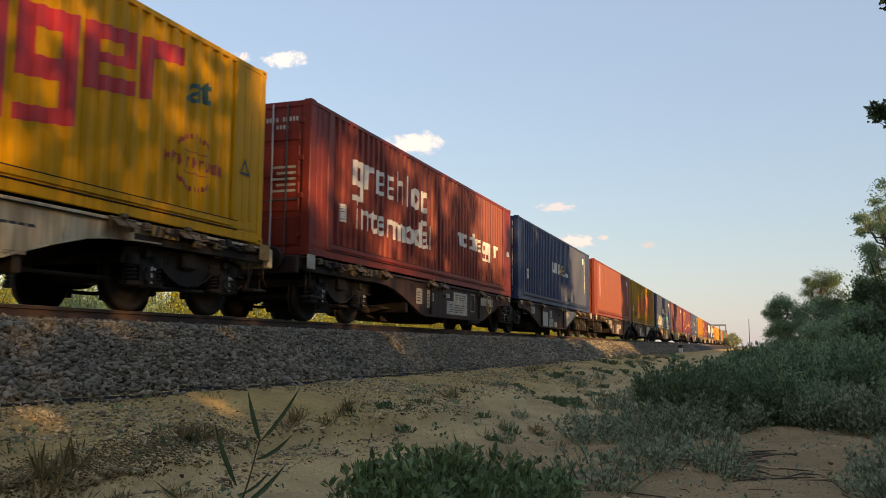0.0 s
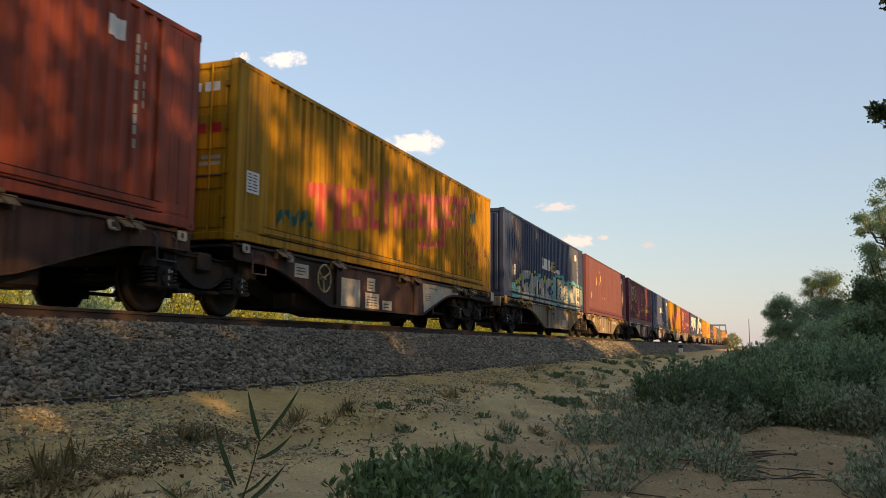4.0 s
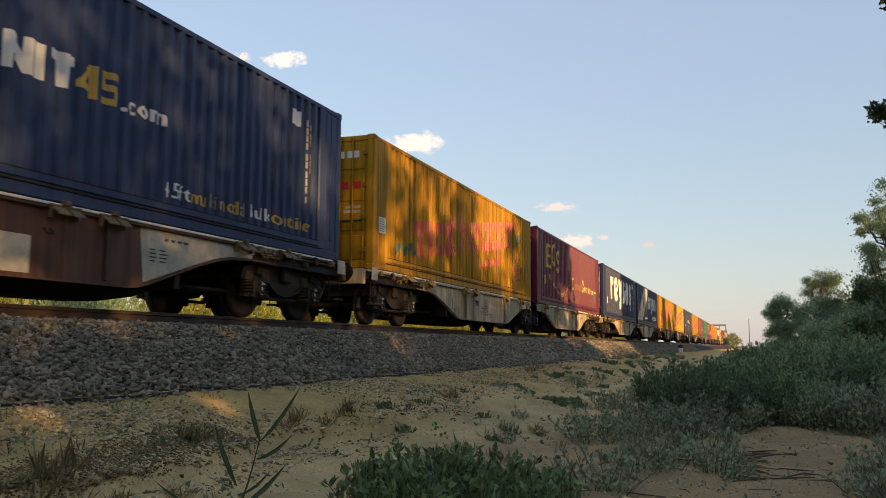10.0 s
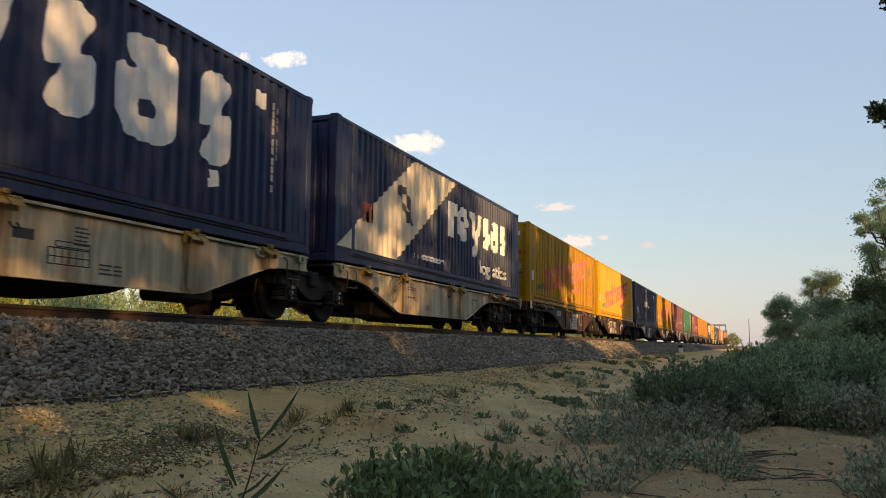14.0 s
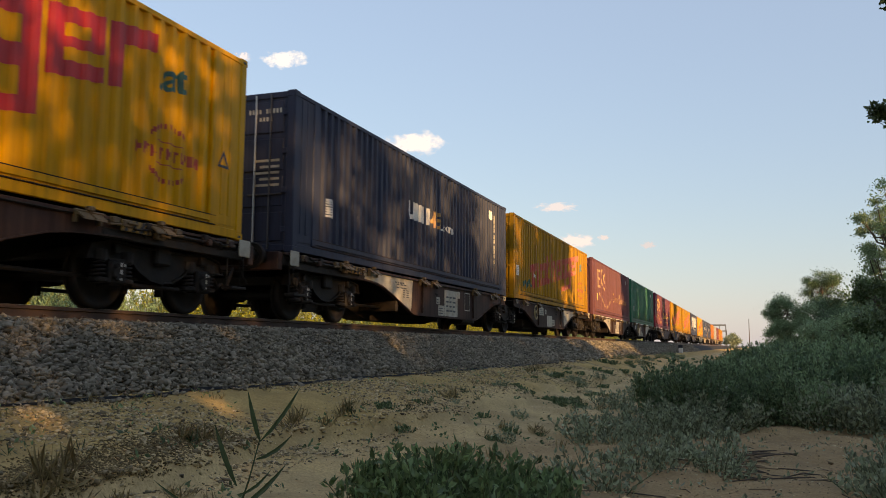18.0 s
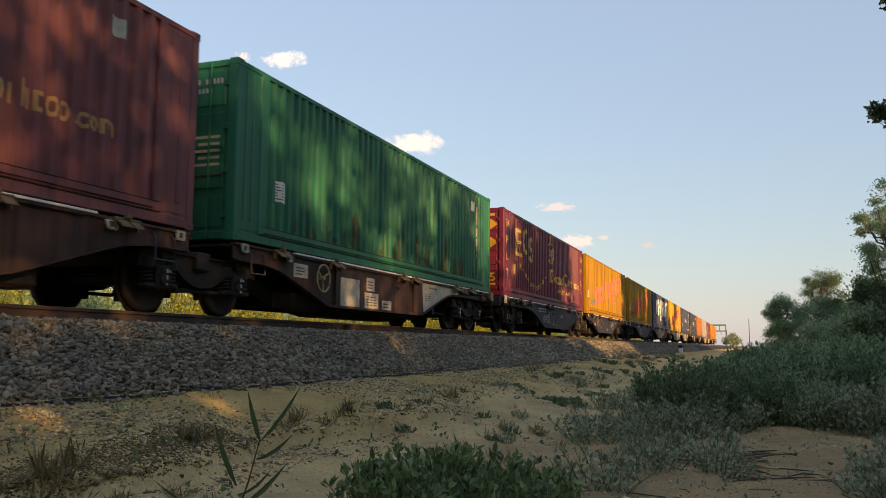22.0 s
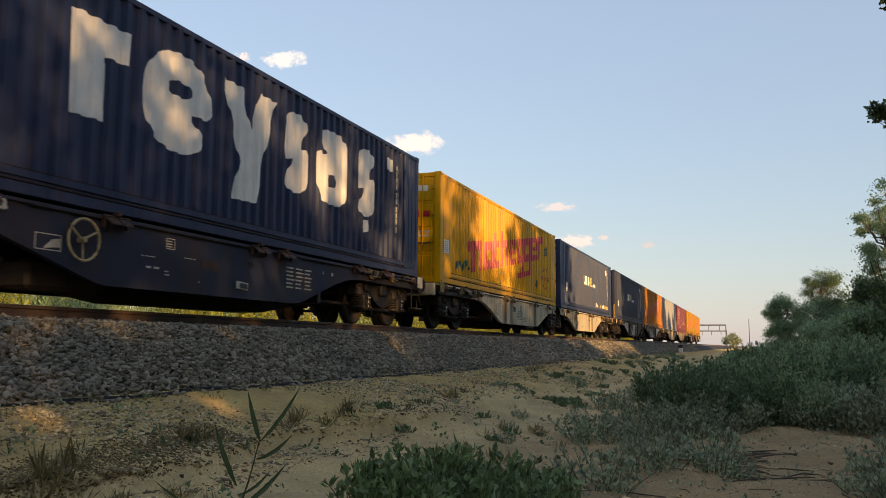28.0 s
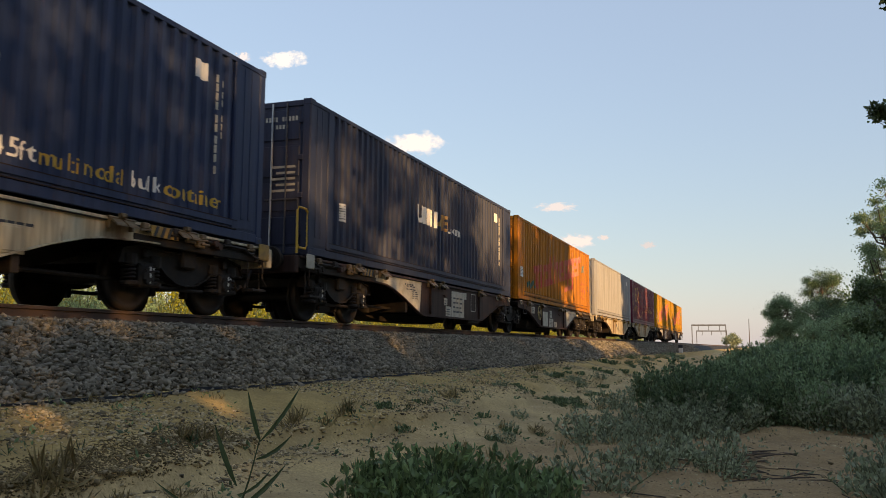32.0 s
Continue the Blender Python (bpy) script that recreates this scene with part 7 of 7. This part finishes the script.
for _k in range(38):
    again(SHADE_TREES[3], 44.5 + _k * 2.5 + rnd.uniform(-0.5, 0.5), -14.2 + rnd.uniform(-0.8, 0.8), rnd.uniform(0, 360), rnd.uniform(1.45, 1.6))
for _x, _y, _a, _s in ((46.2, -14.2, 70, 0.95), (53.4, -13.8, 200, 0.92)):
    again(SHADE_TREES[0], _x, _y, _a, _s)

# trees in view
put(tree("willow_tree", "round tree with a sunlit crown at the edge of the scrub", 4.9, 1.65, 2.8, 24000, 0.10, "mid", 60, 50, 0.95, None, 0.24), 62, -2.45)
put(tree("willow_tree", "dark round tree behind the scrub", 7.1, 1.75, 5.3, 16000, 0.12, "dark", 61, 40, 1.0, None, 0.26), 78, -5.9)
put(tree("elder_tree", "green bushy elder below the round trees", 4.2, 2.2, 2.3, 16000, 0.11, "dark", 69, 40, 1.0, None, 0.26), 66, -5.0)
put(tree("poplar_tree", "young poplar with a thin sunlit crown", 6.7, 1.25, 4.2, 30000, 0.07, "mid", 62, 70, 1.0, None, 0.2), 31, -4.5)
put(tree("elder_tree", "dark bushy elder among the scrub", 3.5, 1.1, 2.0, 13000, 0.10, "tree", 63, 34, 1.0, None, 0.26), 27, -3.95)
put(tree("elder_tree", "green bushy elder behind the scrub", 2.75, 1.5, 1.5, 14000, 0.09, "mid", 64, 30, 1.0, None, 0.26), 42, -3.7)
put(tree("elder_tree", "green bushy elder behind the scrub", 2.5, 1.5, 1.4, 13000, 0.10, "mid", 68, 30, 1.0, None, 0.26), 52, -3.9)
put(tree("willow_tree", "leafy willow whose branch tips hang into view", 7.0, 1.5, 4.9, 9000, 0.06, "tree", 65, 26, 0.9, None, 0.3, ((-0.5, 4.65, 4.06, 0.16, 1300), (-0.5, 4.65, 2.82, 0.14, 900))), 8.5, -5.9)
put(tree("willow_tree", "pale round tree far along the line", 5.6, 2.4, 3.2, 5000, 0.3, "silver", 66, 26, 0.8), 300, 5.4)
put(tree("willow_tree", "pale low tree far along the line", 4.2, 2.4, 2.2, 5000, 0.26, "silver", 67, 20, 0.8), 260, 5.6)

# scrub on the near side
_b = [bush("shrub", "dense dark green leafy shrub on the sandy bank", 1.3, 1.0, 6000, 0.06, "dark", 71, stems=60, slim=0.55),
      bush("shrub", "green leafy shrub with upright shoots", 1.3, 0.9, 5200, 0.062, "mid", 72, stems=60),
      bush("shrub", "grey-green wormwood shrub with small pale leaves", 1.3, 0.62, 3000, 0.06, "silver", 73, stems=40, slim=0.5),
      bush("weed", "low straggling grey-green weed on the sand", 0.8, 0.32, 620, 0.055, "silver", 74, "weed", stems=20, slim=0.5),
      bush("weed", "low dark leafy weed creeping over the sand", 0.6, 0.2, 420, 0.06, "dark", 75, "weed", slim=0.6, stems=16)]
put(_b[0], 13.7, 1.0, 20)
put(_b[1], 15.2, 0.7, 80)
put(_b[2], 13.2, 0.55, 120)
put(_b[3], 9.7, 0.95, 0)
put(_b[4], 15.5, 3.5, 0, 0.5)
for _x, _y, _k, _s in ((13.4, 0.6, 0, 0.9), (14.6, 0.8, 0, 1.0), (14.4, 0.1, 0, 0.95), (14.3, -0.7, 1, 0.9), (14.0, -1.3, 2, 1.15), (13.6, -2.0, 2, 1.2), (12.4, 0.75, 2, 0.75), (11.9, 1.25, 2, 0.8), (16.6, 1.3, 2, 0.6), (15.0, -2.6, 1, 1.1), (15.8, -0.2, 1, 1.1), (16.2, -1.4, 0, 1.2)):
    again(_b[_k], _x, _y, rnd.uniform(0, 360), _s)
for _x, _y, _k in ((7.4, 1.25, 3), (9.9, 0.45, 3), (8.3, 0.95, 3), (7.9, -1.05, 3), (8.4, -1.35, 3), (8.9, -1.3, 3), (7.5, -1.15, 3), (8.6, 0.35, 3), (10.6, 1.8, 3), (11.2, 2.0, 3), (11.8, 1.7, 3), (17, 2.6, 3), (19, 2.4, 3), (22, 2.6, 3)):
    again(_b[_k], _x, _y, rnd.uniform(0, 360), rnd.uniform(0.7, 1.25))
# plants creeping over the eroded bank
for _k in range(46):
    _x = 8.5 + 15 * rnd.random()
    _y = 2.6 + 1.9 * rnd.random() + 0.02 * (_x - 8)
    again(_b[4 if rnd.random() < 0.6 else 3], _x, _y, rnd.uniform(0, 360), rnd.uniform(0.22, 0.5) * (1.25 if _x > 14 else 1.0))
for _k in range(70):
    _x = 22 + 40 * rnd.random()
    _y = 2.4 + 3.1 * rnd.random()
    again(_b[4 if rnd.random() < 0.6 else 3], _x, _y, rnd.uniform(0, 360), rnd.uniform(0.35, 0.8))
for _k in range(190):
    _x = 15.5 + 44 * rnd.random() ** 1.5
    _y = 1.25 - (1.25 + 0.21 * _x) * rnd.random()
    _h = 0.55 + 0.55 * min(1.0, max(0.0, (1.4 - _y) / 2.6)) + 0.008 * _x
    again(_b[rnd.choice((0, 1, 2, 1, 2))], _x, _y, rnd.uniform(0, 360), _h * rnd.uniform(0.85, 1.2))
put(bush("shrub", "lush green shrub with upright leafy shoots", 1.15, 0.56, 6200, 0.066, "lush", 81, slim=0.42, stems=80), 5.25, 1.88)
put(bush("shrub", "lush green shrub with upright leafy shoots", 0.85, 0.46, 4000, 0.064, "lush", 82, slim=0.42, stems=56), 5.6, 1.52)
put(bush("shrub", "small green shrub with upright leafy shoots", 0.6, 0.42, 2800, 0.052, "lush", 83, slim=0.4, stems=44), 5.1, 2.14)

# sunlit scrub beyond the track
_l = [bush("shrub", "sunlit yellow-green scrub beyond the railway", 3.0, 3.0, 9500, 0.10, "lime", 91, stems=70), bush("shrub", "sunlit green scrub beyond the railway", 2.8, 2.7, 9500, 0.10, "mid", 92, stems=70)]
put(_l[0], 28, 33.0, 0, 1.7)
put(_l[1], 32, 31.5, 0, 1.6)
for _k in range(64):
    _x = 24 + _k * 2.6 + 0.02 * _k * _k + rnd.uniform(-0.8, 0.8)
    again(_l[0 if rnd.random() < 0.45 else 1], _x, 33 + rnd.uniform(-1.5, 5.0), rnd.uniform(0, 360), rnd.uniform(1.5, 2.2))


# ---- small growth and litter on the ground ----
def scatter(n, x0, x1, y0, y1, seed, power=1.4):
    r = np.random.RandomState(seed)
    x = x0 + (x1 - x0) * r.uniform(0, 1, n) ** power
    y = r.uniform(y0, y1, n)
    return np.stack([x, y, ground_z(x, y)], 1)


_p = scatter(46000, 3.5, 30, 3.7, 5.85, 101)
_r = np.random.RandomState(102)
_keep = np.sin(_p[:, 0] * 1.3) + np.sin(_p[:, 1] * 2.9 + _p[:, 0]) + _r.uniform(-1, 1, len(_p)) > -0.55
_p = _p[_keep]
tagged(new("gravel", stones("gravel", _p, (0.006 + 0.026 * _r.uniform(0, 1, len(_p)) ** 2.2), PEBBLE, 103)), "pale gravel strewn over the sandy shelf", "gravel", kind="stuff")
_p = scatter(6000, 4, 20, -2.5, 3.7, 104)
tagged(new("gravel", stones("gravel", _p, _r.uniform(0.005, 0.02, len(_p)), PEBBLE, 105)), "small pebbles and crumbs on the sandy path", "gravel", kind="stuff")

_p = scatter(7000, 4, 20, -2.6, 2.6, 106)
tagged(new("litter", stones("litter", _p, _r.uniform(0.005, 0.017, len(_p)) * _r.uniform(0.5, 1, len(_p)), TWIG, 107)), "dark crumbs of dead leaves and bark on the path", "litter", kind="stuff")

# dead leaves and bark gathered below the eroded edge
_p = scatter(60000, 3.6, 6.9, 3.6, 4.9, 108, 1.1)
_r = np.random.RandomState(109)
_edge = 4.05 + 0.16 * (_p[:, 0] - 4) + 0.05 * np.sin(_p[:, 0] * 3.1)
_p = _p[np.abs(_p[:, 1] - _edge) + 0.05 * np.sin(_p[:, 0] * 4.3) * np.sin(_p[:, 1] * 9.1) < 0.34 * _r.uniform(0, 1, len(_p)) ** 2]
tagged(new("litter", stones("litter", _p, _r.uniform(0.005, 0.016, len(_p)), HUMUS, 110)), "dark crumbs of rotted leaves below the eroded edge", "litter", kind="stuff")


def tufts(name, label, places, blades, length, leaf, seed, slim=0.07):
    r = np.random.RandomState(seed)
    c = np.repeat(places, blades, 0) + r.normal(size=(len(places) * blades, 3)) * np.array([0.035, 0.035, 0.0])
    d = r.normal(size=(len(c), 3)) * 0.5
    d[:, 2] = 0.9
    v, f = leaf_arrays(c, length, seed + 1, 0.3, slim, d)
    return tagged(new(name, spread(v, f, name, LEAF[leaf])), label, "grass", kind="stuff")


tufts("grass", "thin dry grass tufts on the sandy shelf", scatter(40, 3.8, 22, 4.0, 5.7, 111), 10, 0.09, "dry", 112)
tufts("grass", "green grass blades along the eroded edge", scatter(12, 3.8, 22, 3.6, 4.6, 113), 10, 0.09, "reed", 114)
tufts("grass", "sparse dry grass at the edge of the scrub", scatter(40, 8, 26, 1.0, 3.4, 115), 12, 0.13, "dry", 116)
tufts("grass", "broad tuft of green grass on the shelf edge", np.array([(x, y, float(ground_z(x, y))) for x, y in ((4.12, 4.02), (4.2, 3.98), (4.05, 4.06), (4.28, 4.05), (4.0, 3.96))]), 15, 0.21, "dry", 117, 0.022)
tufts("grass", "withered grass hanging over the broken edge of the shelf", np.array([(x, y, float(ground_z(x, y))) for x, y in ((5.8, 4.3), (5.95, 4.27), (6.3, 4.3), (7.6, 4.4), (7.9, 4.5), (8.1, 4.55), (8.3, 4.3), (8.75, 4.35), (8.95, 4.4), (11.8, 4.15), (12.1, 4.2), (11.2, 2.75), (11.3, 2.65), (20.8, 5.2), (21.3, 5.15), (22.0, 5.2), (19.5, 4.9))]), 26, 0.15, "dry", 131, 0.025)
tufts("grass", "dark grass blades over the broken edge of the shelf", np.array([(x, y, float(ground_z(x, y))) for x, y in ((5.85, 4.25), (8.85, 4.3), (9.0, 4.4), (11.95, 4.1), (12.6, 4.2), (20.9, 5.1), (21.5, 5.0), (10.4, 4.0), (9.6, 3.9))]), 20, 0.11, "reed", 133, 0.035)

tufts("grass", "short withered grass below the shelf", scatter(26, 3.6, 5.0, 2.9, 4.0, 118, 1.0), 16, 0.08, "dry", 119)


def sprigs(n, x0, x1, y0, y1, seed, leaf, size):
    """Tiny seedlings of a few leaves each."""
    r = np.random.RandomState(seed)
    p = np.repeat(scatter(n, x0, x1, y0, y1, seed + 1), 7, 0)
    p += r.normal(size=p.shape) * np.array([0.03, 0.03, 0.02]) + np.array([0, 0, 0.02])
    v, f = leaf_arrays(p, size, seed + 2, 0.6, 0.5)
    return tagged(new("seedling", spread(v, f, "seedling", LEAF[leaf])), "small dark seedlings dotted over the sand", "weed", kind="stuff")


sprigs(170, 5, 26, 2.4, 4.6, 121, "dark", 0.05)
sprigs(150, 5, 20, -1.5, 2.4, 124, "silver", 0.05)
sprigs(80, 4, 24, 4.6, 5.7, 127, "mid", 0.04)

# a young reed in front of the bank
reed = thing("reed", pose(3.78, 2.47, float(ground_z(3.78, 2.47)) + 0.055, 0, 0, -57), "young reed with long pointed green blades", "reed")
part("stalk", Geo().tube([(-0.02, 0, -0.14), (0.0, 0.01, 0.25), (0.06, 0.0, 0.45), (0.11, 0, 0.66)], [0.007, 0.006, 0.005, 0.003], 6).mesh("stalk", LEAF["reed"]), reed)


def blade(a, b, w):
    """One long pointed leaf from a to b with a fold along its middle."""
    a, b = Vector(a), Vector(b)
    g = Geo()
    d = b - a
    s = Vector((d.z, 0.0, -d.x)).normalized() * w
    mids = [a + d * t + Vector((0, -0.03 * math.sin(math.pi * t), -0.02 * math.sin(math.pi * t))) for t in (0, 0.25, 0.55, 0.8, 1.0)]
    wid = [0.25, 0.9, 1.0, 0.6, 0.02]
    vs = []
    for m, k in zip(mids, wid):
        vs += [m - s * k, m + Vector((0, 0.006, 0)), m + s * k]
    fs = []
    for i in range(4):
        fs += [(3 * i, 3 * i + 1, 3 * i + 4, 3 * i + 3), (3 * i + 1, 3 * i + 2, 3 * i + 5, 3 * i + 4)]
    return g.add(vs, fs)


for _a, _b2, _w in (((0.11, 0, 0.64), (0.04, 0, 0.90), 0.012), ((0.11, 0, 0.64), (0.31, 0, 0.92), 0.010), ((0.09, 0, 0.55), (0.27, 0, 0.67), 0.010), ((0.0, 0, 0.42), (-0.12, 0, 0.74), 0.013), ((0.0, 0, 0.30), (0.25, 0, 0.53), 0.013), ((-0.02, 0, 0.22), (-0.40, 0, 0.46), 0.010), ((0.02, 0, 0.38), (0.17, 0, 0.5), 0.008)):
    part("leaf", blade(_a, _b2, _w).mesh("leaf", LEAF["reed"]), reed)

# dead sticks and fallen leaves on the path
for _k in range(70):
    _x, _y = rnd.uniform(5.5, 11.5), rnd.uniform(-1.4, 1.5)
    _l2, _a2 = 0.05 + 0.4 * rnd.random() ** 2, rnd.uniform(0, math.pi)
    _z = float(ground_z(_x, _y))
    _dx, _dy = math.cos(_a2) * _l2 / 2, math.sin(_a2) * _l2 / 2
    stick = tagged(new("stick", Geo().tube([(-_dx, -_dy, float(ground_z(_x - _dx, _y - _dy)) - _z + 0.006), (rnd.uniform(-0.02, 0.02), rnd.uniform(-0.02, 0.02), 0.012), (_dx, _dy, float(ground_z(_x + _dx, _y + _dy)) - _z + 0.006)], [0.004, 0.006, 0.003], 5).mesh("stick", TWIG if _k % 3 else BARK)), "dry broken stick lying on the sandy path", "stick", "sticks on the path")
    stick.matrix_basis = pose(_x, _y, _z)


for _k in range(34):
    _x, _y = 8.2 + 2.6 * rnd.random(), rnd.gauss(0.1, 0.16)
    _l2, _a2 = 0.08 + 0.45 * rnd.random(), rnd.gauss(-1.25, 0.25)
    _z = float(ground_z(_x, _y))
    _dx, _dy = math.cos(_a2) * _l2 / 2, math.sin(_a2) * _l2 / 2
    stick = tagged(new("stick", Geo().tube([(-_dx, -_dy, float(ground_z(_x - _dx, _y - _dy)) - _z + 0.008), (rnd.uniform(-0.02, 0.02), rnd.uniform(-0.02, 0.02), 0.02), (_dx, _dy, float(ground_z(_x + _dx, _y + _dy)) - _z + 0.008)], [0.005, 0.009, 0.004], 5).mesh("stick", BARK if _k % 3 else TWIG)), "weathered stick in a heap on the sandy path", "stick", "sticks on the path")
    stick.matrix_basis = pose(_x, _y, _z)
_chips = np.array([(x, y, float(ground_z(x, y)) + 0.012) for x, y in ((10.3, 0.62), (7.1, 0.72), (7.3, 0.6), (12.1, -1.15), (11.6, -1.2), (9.2, 0.3), (6.9, 0.95), (8.2, 0.25), (10.0, -0.75), (7.6, 2.7), (5.7, 4.1), (5.5, 4.75))])
tagged(new("chip", stones("chip", _chips, np.linspace(0.025, 0.04, len(_chips)), PEBBLE, 141)), "pale chips of wood and stone lying on the earth", "litter", kind="stuff")


# ---- distance ----
def cloud_mat(name, seed, warm):
    m = bpy.data.materials.new(name)
    m.use_nodes = True
    nt = m.node_tree
    nt.nodes.remove(nt.nodes["Principled BSDF"])
    tc = nt.nodes.new("ShaderNodeTexCoord")
    grad = nt.nodes.new("ShaderNodeVectorMath")
    grad.operation = "LENGTH"
    nt.links.new(tc.outputs["Object"], grad.inputs[0])
    mp = nt.nodes.new("ShaderNodeMapping")
    mp.inputs["Location"].default_value = (seed, seed * 2.3, 0)
    mp.inputs["Scale"].default_value = (1.7, 0.9, 1)
    nt.links.new(tc.outputs["Object"], mp.inputs["Vector"])
    nz = nt.nodes.new("ShaderNodeTexNoise")
    nz.inputs["Scale"].default_value, nz.inputs["Detail"].default_value, nz.inputs["Roughness"].default_value = 1.6, 6, 0.55
    nt.links.new(mp.outputs["Vector"], nz.inputs["Vector"])
    a = nt.nodes.new("ShaderNodeMath")
    a.operation = "SUBTRACT"
    nt.links.new(nz.outputs["Fac"], a.inputs[0])
    s = nt.nodes.new("ShaderNodeMath")
    s.operation = "MULTIPLY"
    s.inputs[1].default_value = 0.62
    nt.links.new(grad.outputs["Value"], s.inputs[0])
    nt.links.new(s.outputs[0], a.inputs[1])
    r = nt.nodes.new("ShaderNodeMapRange")
    r.inputs["From Min"].default_value, r.inputs["From Max"].default_value = 0.0, 0.22
    nt.links.new(a.outputs[0], r.inputs["Value"])
    e = nt.nodes.new("ShaderNodeEmission")
    e.inputs["Color"].default_value = (*warm, 1)
    e.inputs["Strength"].default_value = 0.58
    t = nt.nodes.new("ShaderNodeBsdfTransparent")
    mx = nt.nodes.new("ShaderNodeMixShader")
    nt.links.new(r.outputs["Result"], mx.inputs["Fac"])
    nt.links.new(t.outputs[0], mx.inputs[1])
    nt.links.new(e.outputs[0], mx.inputs[2])
    nt.links.new(mx.outputs[0], nt.nodes["Material Output"].inputs["Surface"])
    return m


def sky_point(px, py, d):
    """A far place by its bearing: steps to the side and up from the middle of the view."""
    m = _view.to_3x3()
    return _eye + d * (m @ Vector(((px - 784) / 1500, (441 - py) / 1500, -1)))


for _k, (_px, _py, _w, _h, _c) in enumerate(((503, 106, 50, 20, (0.93, 0.98, 1.0)), (738, 254, 66, 26, (0.95, 0.96, 0.96)), (986, 367, 44, 10, (0.80, 0.80, 0.82)), (1018, 427, 48, 16, (0.92, 0.86, 0.84)), (430, 101, 20, 10, (0.85, 0.86, 0.9)), (1068, 421, 14, 6, (0.78, 0.76, 0.76)), (1148, 434, 18, 8, (0.68, 0.69, 0.72)))):
    d = 4000
    me = bpy.data.meshes.new("cloud")
    me.from_pydata([(-1.3, -1.3, 0), (1.3, -1.3, 0), (1.3, 1.3, 0), (-1.3, 1.3, 0)], [], [(0, 1, 2, 3)])
    me.materials.append(cloud_mat("cloud_vapour", 3.1 * _k + 1, _c))
    o = tagged(new("cloud", me), "small white evening cloud in a clear sky", "cloud", kind="structure")
    p = sky_point(_px, _py, d)
    o.matrix_basis = Matrix.Translation(p) @ _view.to_3x3().to_4x4() @ Matrix.Diagonal((_w * d / 1500, _h * d / 1500, 1, 1))

# white marker post with a dark foot on the far shoulder of the bank
post = thing("marker_post", pose(76, 5.7, EYE - 0.66), "short white marker post with a dark top beside the track", "marker post")
part("shaft", Geo().box((-0.17, -0.17, -0.1), (0.17, 0.17, 0.55), 0.03).mesh("shaft", WHITE), post)
part("cap", Geo().box((-0.18, -0.18, 0.55), (0.18, 0.18, 0.82), 0.03).mesh("cap", SIGN_DARK), post)

# overhead-line portals far along the line
def portal(x, y0, y1, h):
    p = thing("overhead_line_portal", pose(x, 0, EYE), "grey steel overhead-line portal over distant tracks", "portal", "portals along the line")
    for y in (y0, y1):
        part("mast", Geo().box((-0.16, y - 0.16, -2), (0.16, y + 0.16, h)).mesh("mast", STEEL), p)
    part("beam", Geo().box((-0.2, y0, h - 0.5), (0.2, y1, h)).mesh("beam", STEEL), p)
    for k in range(3):
        y = y0 + (y1 - y0) * (k + 0.6) / 3.2
        part("drop_arm", Geo().box((-0.1, y - 0.12, h - 2.2), (0.1, y + 0.12, h - 0.4)).mesh("drop_arm", STEEL), p)
    return p


portal(330, 8.5, 20.5, 8.2)
portal(420, 10.5, 24, 7.6)
pole = thing("pole", pose(150, 0.2, EYE), "thin dark wooden pole beyond the scrub", "pole")
part("shaft", Geo().tube([(0, 0, -2), (0, 0, 4.6)], [0.08, 0.05], 8).mesh("shaft", BARK), pole)




def gone(t):
    """Metres that the train has gone at t seconds."""
    k = min(int(t), 31)
    p = [TRAVEL[min(max(i, 0), 32)][1] for i in (k - 1, k, k + 1, k + 2)]
    if k == 0:
        p[0] = -11.8
    f = t - k
    return p[1] + 0.5 * f * (p[2] - p[0] + f * (2 * p[0] - 5 * p[1] + 4 * p[2] - p[3] + f * (3 * (p[1] - p[2]) + p[3] - p[0])))


def motions():
    for i, ob in CONTAINERS:
        walk(ob, [(t, pose(near_end(i) + L / 2 - s, TRACK, DECK)) for t, s in TRAVEL])
    for x, ob in WAGONS:
        walk(ob, [(t, pose(x - s, TRACK, DECK)) for t, s in TRAVEL])
    # wheels roll without slipping
    steps = [k / 15 for k in range(481)]
    turn = [-math.degrees(gone(t) / 0.46) for t in steps]
    for w in WHEELS:
        home = w.matrix_basis.translation.copy()
        walk(w, [(t, pose(home.x, home.y, home.z, 0, a, 0)) for t, a in zip(steps, turn)])


motions()
